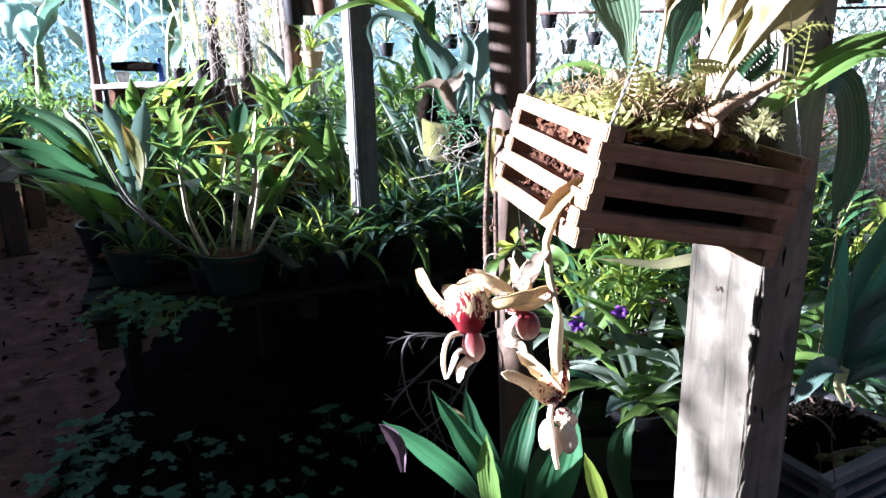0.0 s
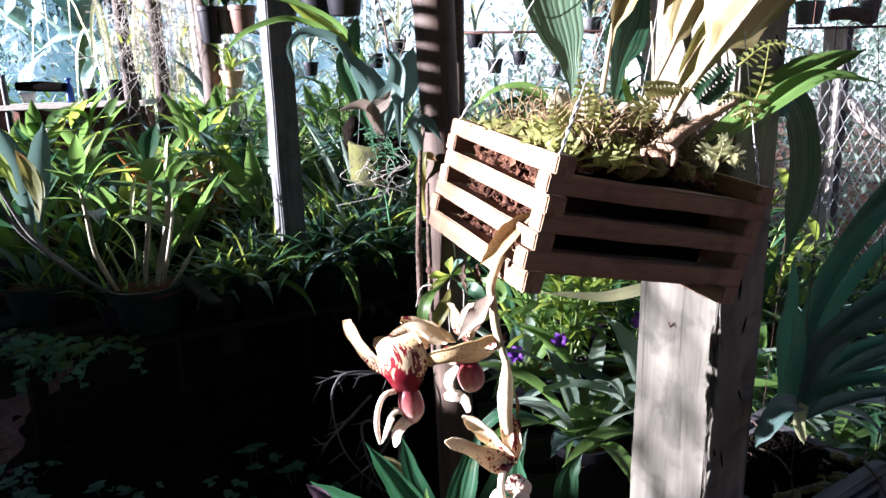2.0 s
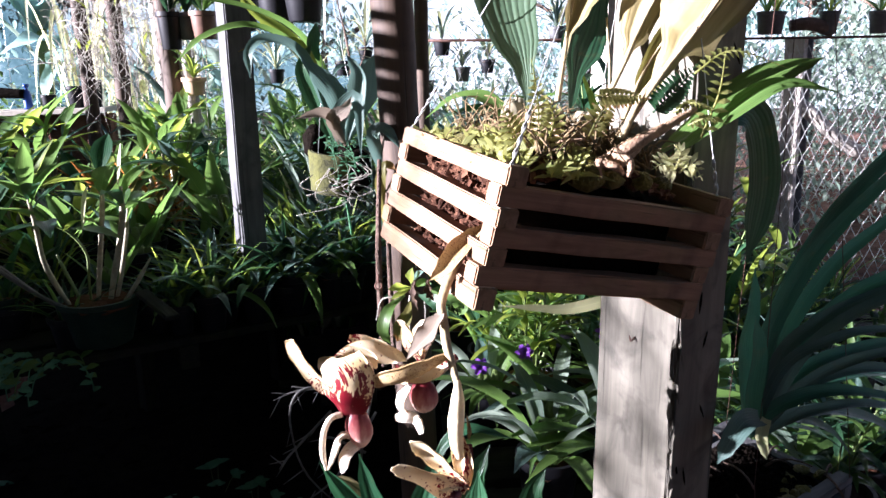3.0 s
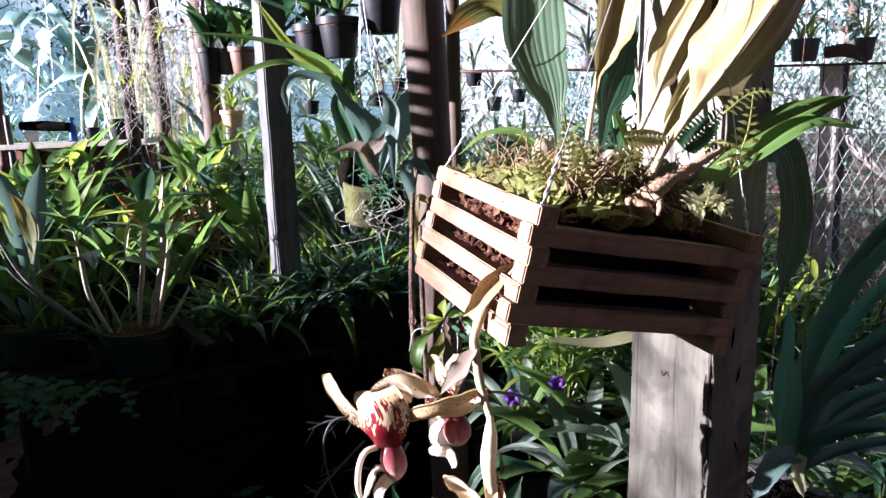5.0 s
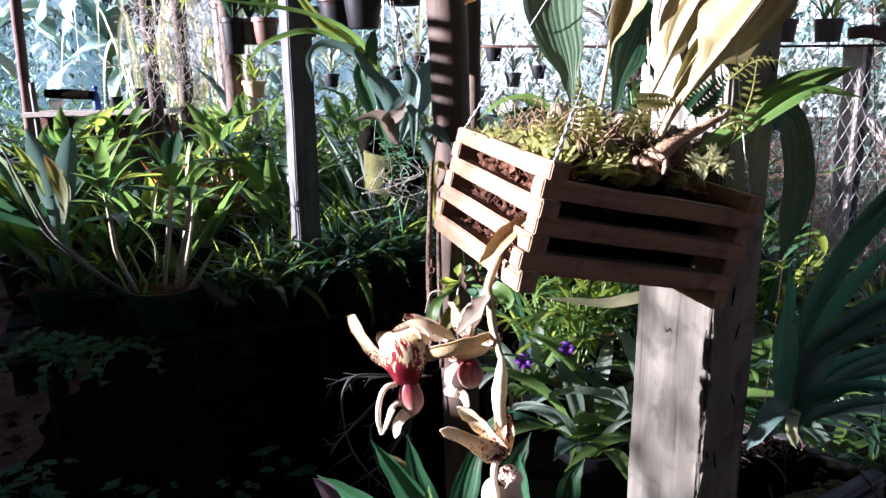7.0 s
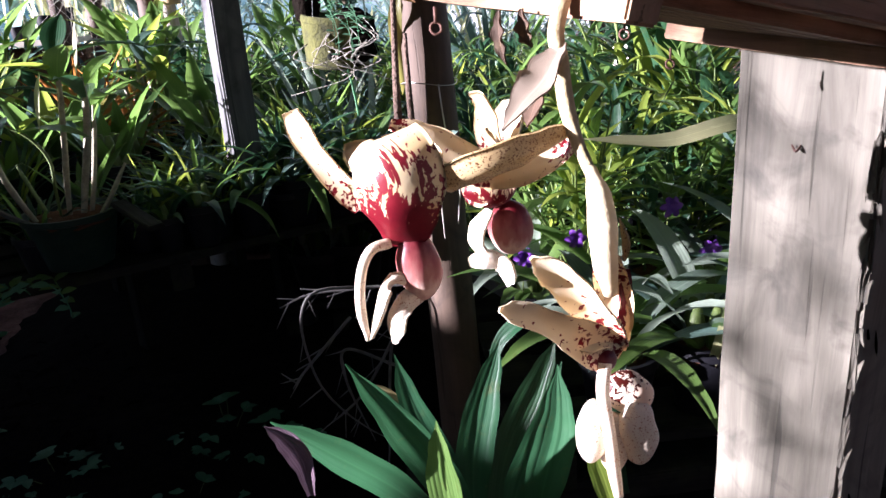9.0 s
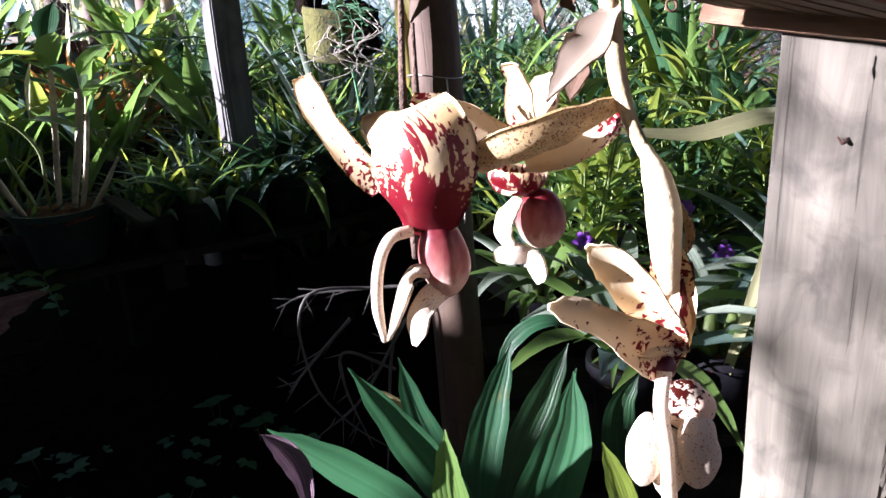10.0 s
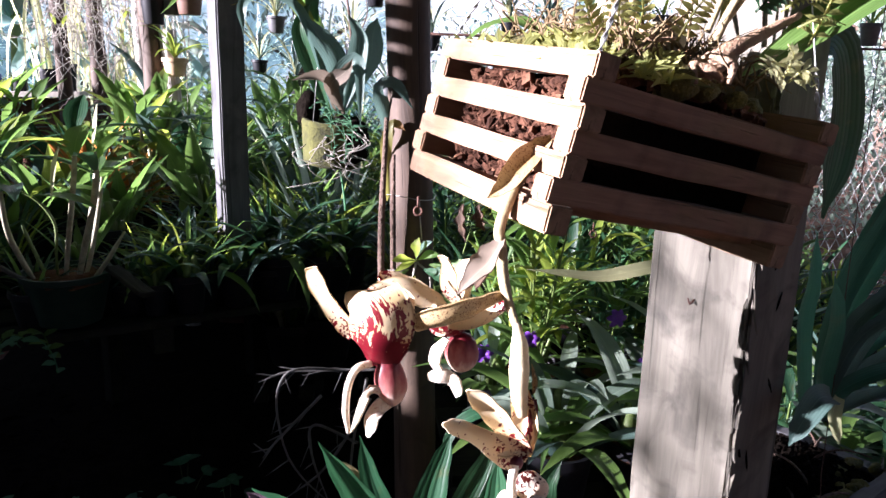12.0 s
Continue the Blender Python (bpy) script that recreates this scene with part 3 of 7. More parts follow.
def banana_plant(x, y, h, seed, leaves=6):
    r = random.Random(seed)
    plant = thing("banana_plant", (x, y, 0), "banana plant with broad torn blue-green leaves", "banana plant", "banana plants behind the plant house")
    bm = bmesh.new()
    tube(bm, [(x, y, -0.05), (x, y, h * 0.5), (x + 0.04, y, h)], (0.11, 0.09, 0.05), sides=10)
    part("trunk", bm, STEM, plant)
    for k in range(leaves):
        a = k * 2.4 + r.uniform(-0.4, 0.4)
        d = Vector((math.cos(a), math.sin(a) * 0.7, 0))
        l = r.uniform(1.0, 1.6)
        b = Vector((x, y, h * 0.95))
        bm = bmesh.new()
        ribbon(bm, [b, b + d * l * 0.3 + Vector((0, 0, l * 0.42)), b + d * l * 0.7 + Vector((0, 0, l * 0.45)), b + d * l + Vector((0, 0, l * 0.1))],
               0.30, (0.08, 0.6, 0.9, 0.55, 1, 0.7, 1, 0.5, 0.9, 0.4, 0.6, 0.05), (0, 0, 1), 0.1, n=44, nx=6, ruffle=0.4)
        part("leaf", bm, HAZE if k % 3 else LIGHTENED, plant)


banana_plant(-5.0, 8.2, 1.5, 3)
banana_plant(-3.6, 8.6, 1.9, 4)
banana_plant(-2.5, 7.9, 1.1, 6)
banana_plant(-6.4, 9.2, 1.3, 8)


def reed_clump(x, y, h, seed, count=16):
    """Tall grass whose leaves arch over and hang."""
    r = random.Random(seed)
    plant = thing("reed_clump", (x, y, 0), "tall clump of reed with long arching pale leaves", "reed", "reeds behind the bench")
    bm = bmesh.new()
    for k in range(count):
        a = r.uniform(0, 6.28)
        d = Vector((math.cos(a), math.sin(a), 0))
        b = Vector((x, y, 0)) + d * r.uniform(0, 0.12)
        l = h * r.uniform(0.7, 1.1)
        s = r.uniform(0.25, 0.55)
        ribbon(bm, [b, b + Vector((0, 0, l * 0.6)) + d * s * 0.2, b + Vector((0, 0, l)) + d * s * 0.7, b + Vector((0, 0, l * 0.92)) + d * s * 1.25, b + Vector((0, 0, l * 0.65)) + d * s * 1.5],
               0.035, STRAP, d + Vector((0, 0, 0.6)), 0.15, n=14, nx=2)
    part("foliage", bm, PALE, plant, kind="stuff")


reed_clump(-2.55, 6.9, 2.2, 1)
reed_clump(-2.15, 7.2, 1.9, 2)
reed_clump(-1.9, 6.6, 1.5, 7, 9)


# ---- posts ----
def corner_post(name, corner, a, b, z0, z1, material, label):
    """A squared post: one corner, two sides as plan vectors, from z0 to z1."""
    c = Vector((corner[0], corner[1], 0)) + (Vector((*a, 0)) + Vector((*b, 0))) / 2
    m, length = along((c.x, c.y, z0), (c.x, c.y, z1), (*a, 0))
    bm = board(bmesh.new(), (length, Vector(b).length, Vector(a).length), 0.004, 0.0012, int(z1 * 100))
    return single(name, bm, material, label, "post", kind="", m=m, smooth=False)


main_post = corner_post("wooden_post", (0.383, 0.873), (-0.052, 0.116), (0.064, 0.0287), -0.03, 2.65, POSTWOOD, "thick weathered grey-brown sawn wooden post carrying the roof")
corner_post("wooden_post", (-0.340, 2.235), (-0.035, 0.062), (0.062, 0.035), 0.753, 2.65, GREYWOOD, "slim weathered grey squared wooden post beside the bench")
corner_post("wooden_post", (0.93, 3.0), (-0.03, 0.1), (0.14, 0.03), -0.03, 2.65, PALEWOOD, "broad pale wooden post")


def splinters():
    """Torn fibres along the post's front edge."""
    r = random.Random(6)
    bm = bmesh.new()
    for k in range(70):
        z = r.uniform(0.75, 1.36) if k < 55 else r.uniform(1.24, 1.34)
        q = Vector((0.383, 0.873, z)) + Vector((-0.052, 0.116, 0)) * r.uniform(-0.01, 0.05)
        l = r.uniform(0.012, 0.05)
        d = Vector((r.uniform(-0.12, 0.1), r.uniform(-0.16, 0.0), 1 if r.random() < 0.5 else -1)).normalized()
        ribbon(bm, [q, q + d * l * 0.6, q + d * l + Vector((0.0, -0.003, 0))], r.uniform(0.002, 0.007), (1, 0.9, 0.6, 0.1), (-0.9, -0.4, 0), 0.1, n=4, nx=2, thick=0.0012)
    part("torn_edge", bm, POSTWOOD, main_post, kind="stuff")
    bm = bmesh.new()
    for k in range(14):
        q = Vector((0.383, 0.873, r.uniform(0.7, 1.9))) + Vector((0.064, 0.0287, 0)) * r.uniform(0.15, 0.85) + Vector((0.0018, -0.004, 0)) * 0.25
        lump(bm, q, (0.0011, 0.0008, r.uniform(0.004, 0.012)), 0.5, 60, 2, pose(0, 0, 0, 0, r.uniform(-25, 25), 0))
    part("knot_pattern", bm, NEARBLACK, main_post, "dark gouges and knots", kind="stuff")


splinters()


def round_post(name, a, b, r0, r1, material, label, sides=18, seed=0):
    bm = bmesh.new()
    tube(bm, [a, Vector(a).lerp(Vector(b), 0.5), b], (r0, (r0 + r1) / 2, r1), n=26, sides=sides)
    for v in bm.verts:
        v.co += Vector((noise.noise(v.co * 6 + Vector((seed, 0, 0))), noise.noise(v.co * 6 + Vector((0, seed, 5))), 0)) * r0 * 0.14
    m, length = along(a, b)
    bm.transform(m.inverted())
    return single(name, bm, material, label, "post", m=m)


round_post("round_pole", (0.150, 1.52, -0.03), (0.062, 1.52, 2.65), 0.040, 0.036, POLEWOOD, "round brown bark-stripped wooden pole with a wire tied round it")
round_post("round_pole", (0.200, 2.6, -0.03), (0.206, 2.6, 2.65), 0.024, 0.022, POLEWOOD, "thin brown wooden pole")
round_post("round_pole", (-1.76, 5.0, -0.03), (-1.78, 5.0, 2.65), 0.045, 0.04, POLEWOOD, "thin brown wooden pole", seed=1)
round_post("round_pole", (-1.56, 5.0, -0.03), (-1.57, 5.0, 2.65), 0.05, 0.045, POLEWOOD, "thin brown wooden pole", seed=2)
# pale wood all round stands in for the sun on this brown pole
round_post("round_pole", (-1.27, 5.0, -0.03), (-1.33, 5.0, 2.65), 0.045, 0.04, PALEWOOD, "thin brown pole in pale wood that paints its sunlit side", seed=3)
round_post("round_pole", (-0.95, 4.0, -0.03), (-1.0, 4.0, 2.65), 0.05, 0.045, POLEWOOD, "rough brown wooden pole with loose bark", seed=4)
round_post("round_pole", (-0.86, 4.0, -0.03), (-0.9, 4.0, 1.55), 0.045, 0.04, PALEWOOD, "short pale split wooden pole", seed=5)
round_post("steel_post", (-3.08, 5.8, -0.03), (-3.02, 5.8, 2.65), 0.04, 0.04, RUSTY, "dark rusty brown steel tube post", 12)
round_post("steel_post", (-2.96, 5.75, -0.03), (-2.97, 5.75, 1.4), 0.022, 0.022, GREYPOT, "short grey galvanised steel tube", 10)


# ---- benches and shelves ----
def slat_bench(name, a, b, depth, z, slats, label, group="", wood=SHADEDWOOD, legs=0.06, inset=0.4):
    """A bench whose front edge runs from a to b, its slats along it, on four legs."""
    a, b = Vector((*a, z)), Vector((*b, z))
    x = (b - a).normalized()
    y = Vector((-x.y, x.x, 0))
    bench = thing(name, (a.x, a.y, 0), label, "bench", group)
    r = random.Random(int(z * 1000))
    for k in range(slats):
        o = y * (depth * (k + 0.5) / slats) - Vector((0, 0, 0.011 + r.uniform(0, 0.003)))
        plank("slat", a + o - x * r.uniform(0, 0.02), b + o + x * r.uniform(0, 0.02), depth / slats * 0.78, 0.02, wood, bench)
    for f in (0.04, 0.5, 0.96):
        p = a.lerp(b, f) - Vector((0, 0, 0.055))
        plank("bearer", p + y * 0.01, p + y * (depth - 0.01), 0.05, 0.065, wood, bench)
        for d in (inset, depth - 0.06):
            q = p + y * d
            plank("leg", (q.x, q.y, -0.03), (q.x, q.y, z - 0.088), legs, legs, wood, bench)
    return bench


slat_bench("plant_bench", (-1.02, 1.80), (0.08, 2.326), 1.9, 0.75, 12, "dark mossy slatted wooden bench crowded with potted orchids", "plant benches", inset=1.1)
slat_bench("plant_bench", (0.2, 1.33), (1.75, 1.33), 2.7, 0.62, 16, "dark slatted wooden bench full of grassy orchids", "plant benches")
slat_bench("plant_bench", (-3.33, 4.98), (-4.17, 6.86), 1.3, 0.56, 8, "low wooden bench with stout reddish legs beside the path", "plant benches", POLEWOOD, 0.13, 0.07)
plank("timber_offcut", (0.02, 1.40, 0.52), (0.80, 1.40, 0.52), 0.10, 0.05, SHADEDWOOD, None, "grey rough timber rail of the bench", "timber", rough=0.001)
plank("timber_offcut", (-0.577, 2.050, 0.895), (-0.454, 1.900, 0.870), 0.035, 0.012, SHADEDWOOD, None, "grey weathered board leaning among the pots", "board")
plank("timber_offcut", (0.17, 2.05, 0.70), (0.37, 1.70, 0.655), 0.06, 0.03, OFFCUT, None, "dark grey rough board lying among the orchids", "board", rough=0.001)
shelf = thing("shelf", (-2.5, 5.8, 0), "narrow pale stone shelf on a low reddish earth wall", "shelf")
plank("shelf_board", (-3.05, 5.85, 1.16), (-1.95, 5.85, 1.18), 0.32, 0.035, STONE, shelf)
plank("base_wall", (-3.0, 5.93, 0.557), (-1.98, 5.93, 0.557), 0.14, 1.17, EARTH, shelf, rough=0.004)


def fence():
    f = thing("chain_link_fence", (2.0, 4.5, 0), "galvanised chain-link fence on rough wooden stakes", "fence")
    bm = bmesh.new()
    x0, x1, z0, z1, p = 0.3, 4.0, 0.05, 1.58, 0.075
    n = int((x1 - x0) / p)
    for k in range(n):
        zs = int((z1 - z0) / p)
        pts = [(x0 + p * (k + (0.52 if j % 2 else -0.02)), 4.5 + (0.004 if j % 2 else -0.004), z0 + j * p) for j in range(zs + 1)]
        pts2 = [(x0 + p * (k + (0.48 if j % 2 else 1.02)), 4.5 + (0.004 if j % 2 else -0.004), z0 + j * p) for j in range(zs + 1)]
        for q in (pts, pts2):
            for a, b in zip(q, q[1:]):
                tube(bm, [a, b], 0.0022, 1, 4, False)
    part("wire_mesh", bm, WIRE, f)
    bm = bmesh.new()
    tube(bm, [(0.3, 4.5, 1.6), (2.2, 4.49, 1.59), (4.0, 4.5, 1.6)], 0.008)
    part("top_wire", bm, RUSTY, f)
    for x, y, h, w, mt in ((2.74, 4.67, 1.6, 0.035, GREYWOOD), (1.3, 4.56, 1.62, 0.045, POLEWOOD), (3.7, 4.56, 1.62, 0.05, GREYWOOD)):
        bm = bmesh.new()
        tube(bm, [(x + 0.02, y, -0.03), (x, y, h * 0.5), (x - 0.03, y - 0.01, h)], (w * 1.15, w, w), n=14, sides=9)
        for v in bm.verts:
            v.co += Vector((noise.noise(v.co * 9), noise.noise(v.co * 9 + Vector((4, 4, 4))), 0)) * 0.012
        part("stake", bm, mt, f)
    bm = bmesh.new()
    tube(bm, [(2.62, 4.60, 1.22), (2.72, 4.56, 1.14), (2.88, 4.556, 1.0), (3.10, 4.57, 0.87)], (0.046, 0.045, 0.042, 0.042), n=10, sides=9)
    part("brace", bm, PALEWOOD, f, "pale diagonal log")
    plank("stake", (2.625, 4.575, -0.03), (2.59, 4.575, 1.6), 0.115, 0.055, PALEWOOD, f, "pale split wooden stake", up=(-0.8, -0.6, 0), rough=0.003)
    bm = bmesh.new()
    tube(bm, [(2.5, 4.5, 1.66), (2.62, 4.48, 1.67), (2.76, 4.5, 1.63)], (0.035, 0.04, 0.035), sides=9)
    part("log_end", bm, BARK, f)


fence()


def backdrop():
    """Glowing sheet painted with far woods and haze, well behind the trees."""
    n = Nodes("glowing_haze")
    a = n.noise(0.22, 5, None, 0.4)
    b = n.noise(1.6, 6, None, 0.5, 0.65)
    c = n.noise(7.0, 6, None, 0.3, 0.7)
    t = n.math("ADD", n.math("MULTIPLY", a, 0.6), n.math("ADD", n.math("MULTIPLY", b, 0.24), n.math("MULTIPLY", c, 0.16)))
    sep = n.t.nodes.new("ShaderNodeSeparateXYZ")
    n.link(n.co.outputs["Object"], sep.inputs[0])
    # the painted glow grows paler upwards and to the right
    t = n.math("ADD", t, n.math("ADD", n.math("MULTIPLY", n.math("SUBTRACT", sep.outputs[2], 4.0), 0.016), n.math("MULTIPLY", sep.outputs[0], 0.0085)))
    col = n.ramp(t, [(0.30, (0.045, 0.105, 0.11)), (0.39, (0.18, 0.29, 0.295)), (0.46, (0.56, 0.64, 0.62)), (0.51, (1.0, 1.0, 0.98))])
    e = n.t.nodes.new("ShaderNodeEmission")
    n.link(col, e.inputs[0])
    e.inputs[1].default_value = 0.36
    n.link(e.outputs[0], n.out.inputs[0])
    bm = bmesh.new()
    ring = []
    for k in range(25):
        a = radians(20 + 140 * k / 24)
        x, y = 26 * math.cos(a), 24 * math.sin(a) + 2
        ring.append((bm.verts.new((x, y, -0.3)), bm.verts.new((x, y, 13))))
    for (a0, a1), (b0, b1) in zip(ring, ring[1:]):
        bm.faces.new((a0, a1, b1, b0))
    single("backdrop", bm, n.m, "glowing backdrop painted as far woods and bright hazy sky", "backdrop", kind="structure")


backdrop()


# ---- the hanging basket ----
BASKET = Matrix(((0.9185, -0.3361, 0.2083, 0.1714), (0.3428, 0.9394, 0.0041, 0.7262), (-0.1971, 0.0677, 0.9780, 1.3863), (0, 0, 0, 1)))


def slat_basket(m, w, d, h, levels, wood, label, lean=0.0, thick=0.017, first=0):
    """Slats stacked crosswise like a log cabin; its top front corner lies at m's origin, and it reaches down from there."""
    b = thing("hanging_basket", m, label, "plant basket", "slatted orchid baskets")
    r = random.Random(levels * 10 + int(w * 100))
    for k in range(levels):
        z = -(k + 0.5) * h
        s = lean * (0.5 - k / (levels - 1))
        over = 0.0015
        hh = h * 1.02 if k < levels - 1 else h * 1.2
        zz = z if k < levels - 1 else z - h * 0.1
        if k % 2 == first:
            for x in (thick / 2, w - thick / 2):
                j = r.uniform(-0.003, 0.003)
                plank("slat", m @ Vector((x + s + j * 0.4, -over + j, zz)), m @ Vector((x + s, d + over + j, zz)), thick, hh, wood, b, up=m.to_3x3() @ Vector((0, 0, 1)), bevel=0.0014, rough=0.0006)
        else:
            for y in (thick / 2, d - thick / 2):
                j = r.uniform(-0.003, 0.003)
                plank("slat", m @ Vector((-over * 0.6 + s + j, y, zz)), m @ Vector((w + over * 0.6 + s + j, y + j * 0.4, zz)), thick, hh, wood, b, up=m.to_3x3() @ Vector((0, 0, 1)), bevel=0.0014, rough=0.0006)
    for k in range(7):
        y = thick + (d - 2 * thick) * (k + 0.5) / 7
        plank("base_slat", m @ Vector((thick + lean * -0.5, y, -(levels - 1) * h - 0.004)), m @ Vector((w - thick + lean * -0.5, y, -(levels - 1) * h - 0.004)), 0.024, 0.009, wood, b, up=m.to_3x3() @ Vector((0, 0, 1)))
    return b


basket = slat_basket(BASKET, 0.246, 0.221, 0.0168, 7, CRATEWOOD, "tilted square hanging basket of raw wooden slats", 0.0054, 0.020)


for ring in ((0.184, 0.840, 1.256), (0.237, 0.900, 1.230), (0.068, 0.800, 1.269)):
    bm = bmesh.new()
    c = Vector(ring)
    tube(bm, [c + Vector((0.003 * math.cos(a), 0.001 * math.sin(a), 0.003 * math.sin(a))) for a in (k * 0.6283 for k in range(11))], 0.0008, n=30, sides=5)
    tube(bm, [c + Vector((0, 0, 0.003)), c + Vector((0, 0, 0.011))], 0.0009, n=2, sides=5)
    part("screw_eye", bm, RUSTY, basket)


def in_basket(x, y, z):
    return BASKET @ Vector((x, y, z))


def fill_basket(m, w, d, h, seed, name, label, top=0.0, chips=SOIL):
    """Bark chips packed between the slats, heaped towards the middle."""
    r = random.Random(seed)
    f = thing(name, m @ Vector((w / 2, d / 2, -h)), label, "potting bark", kind="stuff")
    bm = bmesh.new()
    g = 16
    t = 0.036
    vs = [[bm.verts.new(m @ Vector((t + (w - 2 * t) * i / g, 0.03 + (d - t - 0.03) * j / g,
                                    -0.026 + top + 0.03 * math.sin(math.pi * i / g) * math.sin(math.pi * j / g) + 0.012 * noise.noise(Vector((i * 0.6, j * 0.6, seed)))))) for j in range(g + 1)] for i in range(g + 1)]
    for i in range(g):
        for j in range(g):
            bm.faces.new((vs[i][j], vs[i + 1][j], vs[i + 1][j + 1], vs[i][j + 1]))
    ring = [vs[i][0] for i in range(g + 1)] + [vs[g][j] for j in range(1, g + 1)] + [vs[i][g] for i in range(g - 1, -1, -1)] + [vs[0][j] for j in range(g - 1, 0, -1)]
    inv = m.inverted()
    low = []
    for v in ring:
        q = inv @ v.co
        q.z = -h + 0.012
        low.append(bm.verts.new(m @ q))
    for a, b, c, e in zip(ring, ring[1:] + ring[:1], low[1:] + low[:1], low):
        bm.faces.new((a, e, c, b))
    bm.faces.new(low[::-1])
    # near-black core paints the dark of the gaps between the slats
    part("shade_core", bm, NEARBLACK, f)
    bm = bmesh.new()
    for k in range(2800):
        side = r.random()
        x, y, z = r.uniform(t, w - t), r.uniform(0.03, d - t), -r.uniform(0.02, h)
        if side < 0.5:
            x = r.uniform(0.018, t)
        elif side < 0.6:
            y = d - r.uniform(0.02, 0.04)
        else:
            z = -0.018 + top + 0.03 * math.sin(math.pi * x / w) * math.sin(math.pi * y / d)
        s = r.uniform(0.004, 0.014)
        size = Vector((s, s * r.uniform(0.35, 0.9), s * r.uniform(0.2, 0.6)))
        turn = Matrix.Translation(m @ Vector((x, y, z))) @ pose(0, 0, 0, r.uniform(0, 360), r.uniform(-50, 50), r.uniform(0, 360))
        vs = bmesh.ops.create_cube(bm, size=1)["verts"]
        for v in vs:
            c = Vector([p * r.uniform(0.55, 1.2) for p in v.co])
            v.co = turn @ Vector((c.x * size.x, c.y * size.y, c.z * size.z))
    part("bark_chips", bm, chips, f, smooth=False)
    return f


fill_basket(BASKET, 0.246, 0.221, 0.100, 3, "bark_filling", "reddish-brown coarse bark chips packed in the hanging basket")


def basket_wires():
    w = thing("hanging_wires", (0.25, 0.87, 1.38), "thin twisted galvanised wires holding up the wooden basket", "wire")
    top = Vector((0.335, 0.875, 1.76))
    for c in (in_basket(0.008, 0.005, 0.0), in_basket(0.008, 0.214, 0.0), in_basket(0.239, 0.214, 0.0), in_basket(0.239, 0.005, -0.012)):
        bm = bmesh.new()
        a = c + (top - c).normalized() * 0.05
        tube(bm, [c, a, top], 0.0006, n=10, sides=5)
        for k in range(2):
            pts = [c + (a - c) * (i / 9) + Vector((math.cos(i * 1.6 + 3.1 * k), math.sin(i * 1.6 + 3.1 * k), 0)) * 0.0014 for i in range(10)]
            tube(bm, pts, 0.0007, n=30, sides=4)
        part("wire", bm, WIRE, w)
    bm = bmesh.new()
    tube(bm, [top, top + Vector((0, 0, 0.4)), (0.335, 0.875, 2.655)], 0.001, n=8, sides=5)
    part("wire", bm, WIRE, w)


basket_wires()


def basket_moss():
    """Moss cushions, dry roots and seedlings on top of the bark."""
    r = random.Random(12)
    g = thing("moss", in_basket(0.12, 0.12, -0.02), "yellow-green moss and dry roots covering the basket's bark", "moss", kind="stuff")
    bm = bmesh.new()
    tufts = bmesh.new()
    roots = bmesh.new()
    for k in range(46):
        x, y = r.uniform(0.02, 0.225), r.uniform(0.02, 0.2)
        s = r.uniform(0.008, 0.02)
        q = in_basket(x, y, -0.012 + 0.03 * math.sin(math.pi * x / 0.246) * math.sin(math.pi * y / 0.221))
        lump(bm, q, (s, s, s * r.uniform(0.4, 0.75)), 0.45, 26, 2)
    for k in range(4200):
        x, y = r.uniform(0.015, 0.23), r.uniform(0.015, 0.205)
        if noise.noise(Vector((x * 22, y * 22, 4))) < -0.05 or (x > 0.11 and y < 0.12):
            continue
        q = in_basket(x, y, -0.012 + 0.034 * math.sin(math.pi * x / 0.246) * math.sin(math.pi * y / 0.221))
        d = Vector((r.gauss(0, 1), r.gauss(0, 1), abs(r.gauss(0.9, 0.7)))).normalized()
        l = r.uniform(0.007, 0.028)
        ribbon(tufts, [q, q + d * l * 0.5, q + d * l + Vector((0, 0, -l * 0.2))], l * 0.22, LANCE, (r.uniform(-1, 1), -1, 1), 0.1, n=2, nx=1)
    for k in range(230):
        q = in_basket(r.uniform(0.05, 0.2), r.uniform(0.03, 0.2), 0.012)
        d = Vector((r.gauss(0, 1), r.gauss(0, 1), r.uniform(0.2, 1.6))).normalized()
        l = r.uniform(0.02, 0.065)
        tube(roots, [q, q + d * l * 0.6 + Vector((r.uniform(-1, 1), r.uniform(-1, 1), 0.3)) * 0.008, q + d * l + Vector((r.uniform(-1, 1), 0, -1)) * 0.014], (0.0012, 0.0009, 0.0004), n=5, sides=4)
    for k in range(420):
        q = in_basket(r.gauss(0.125, 0.035), r.gauss(0.11, 0.035), 0.008)
        d = Vector((r.gauss(0, 0.5), r.gauss(0, 0.5), 1)).normalized()
        l = r.uniform(0.02, 0.05)
        tube(roots, [q, q + d * l * 0.6, q + d * l + Vector((r.gauss(0, 1), r.gauss(0, 1), 0)) * 0.01], (0.0009, 0.0007, 0.0003), n=4, sides=3)
    part("moss_cushions", bm, MOSS, g)
    part("moss_tufts", tufts, FERN, g)
    part("dry_roots", roots, FIBRE, g)


basket_moss()


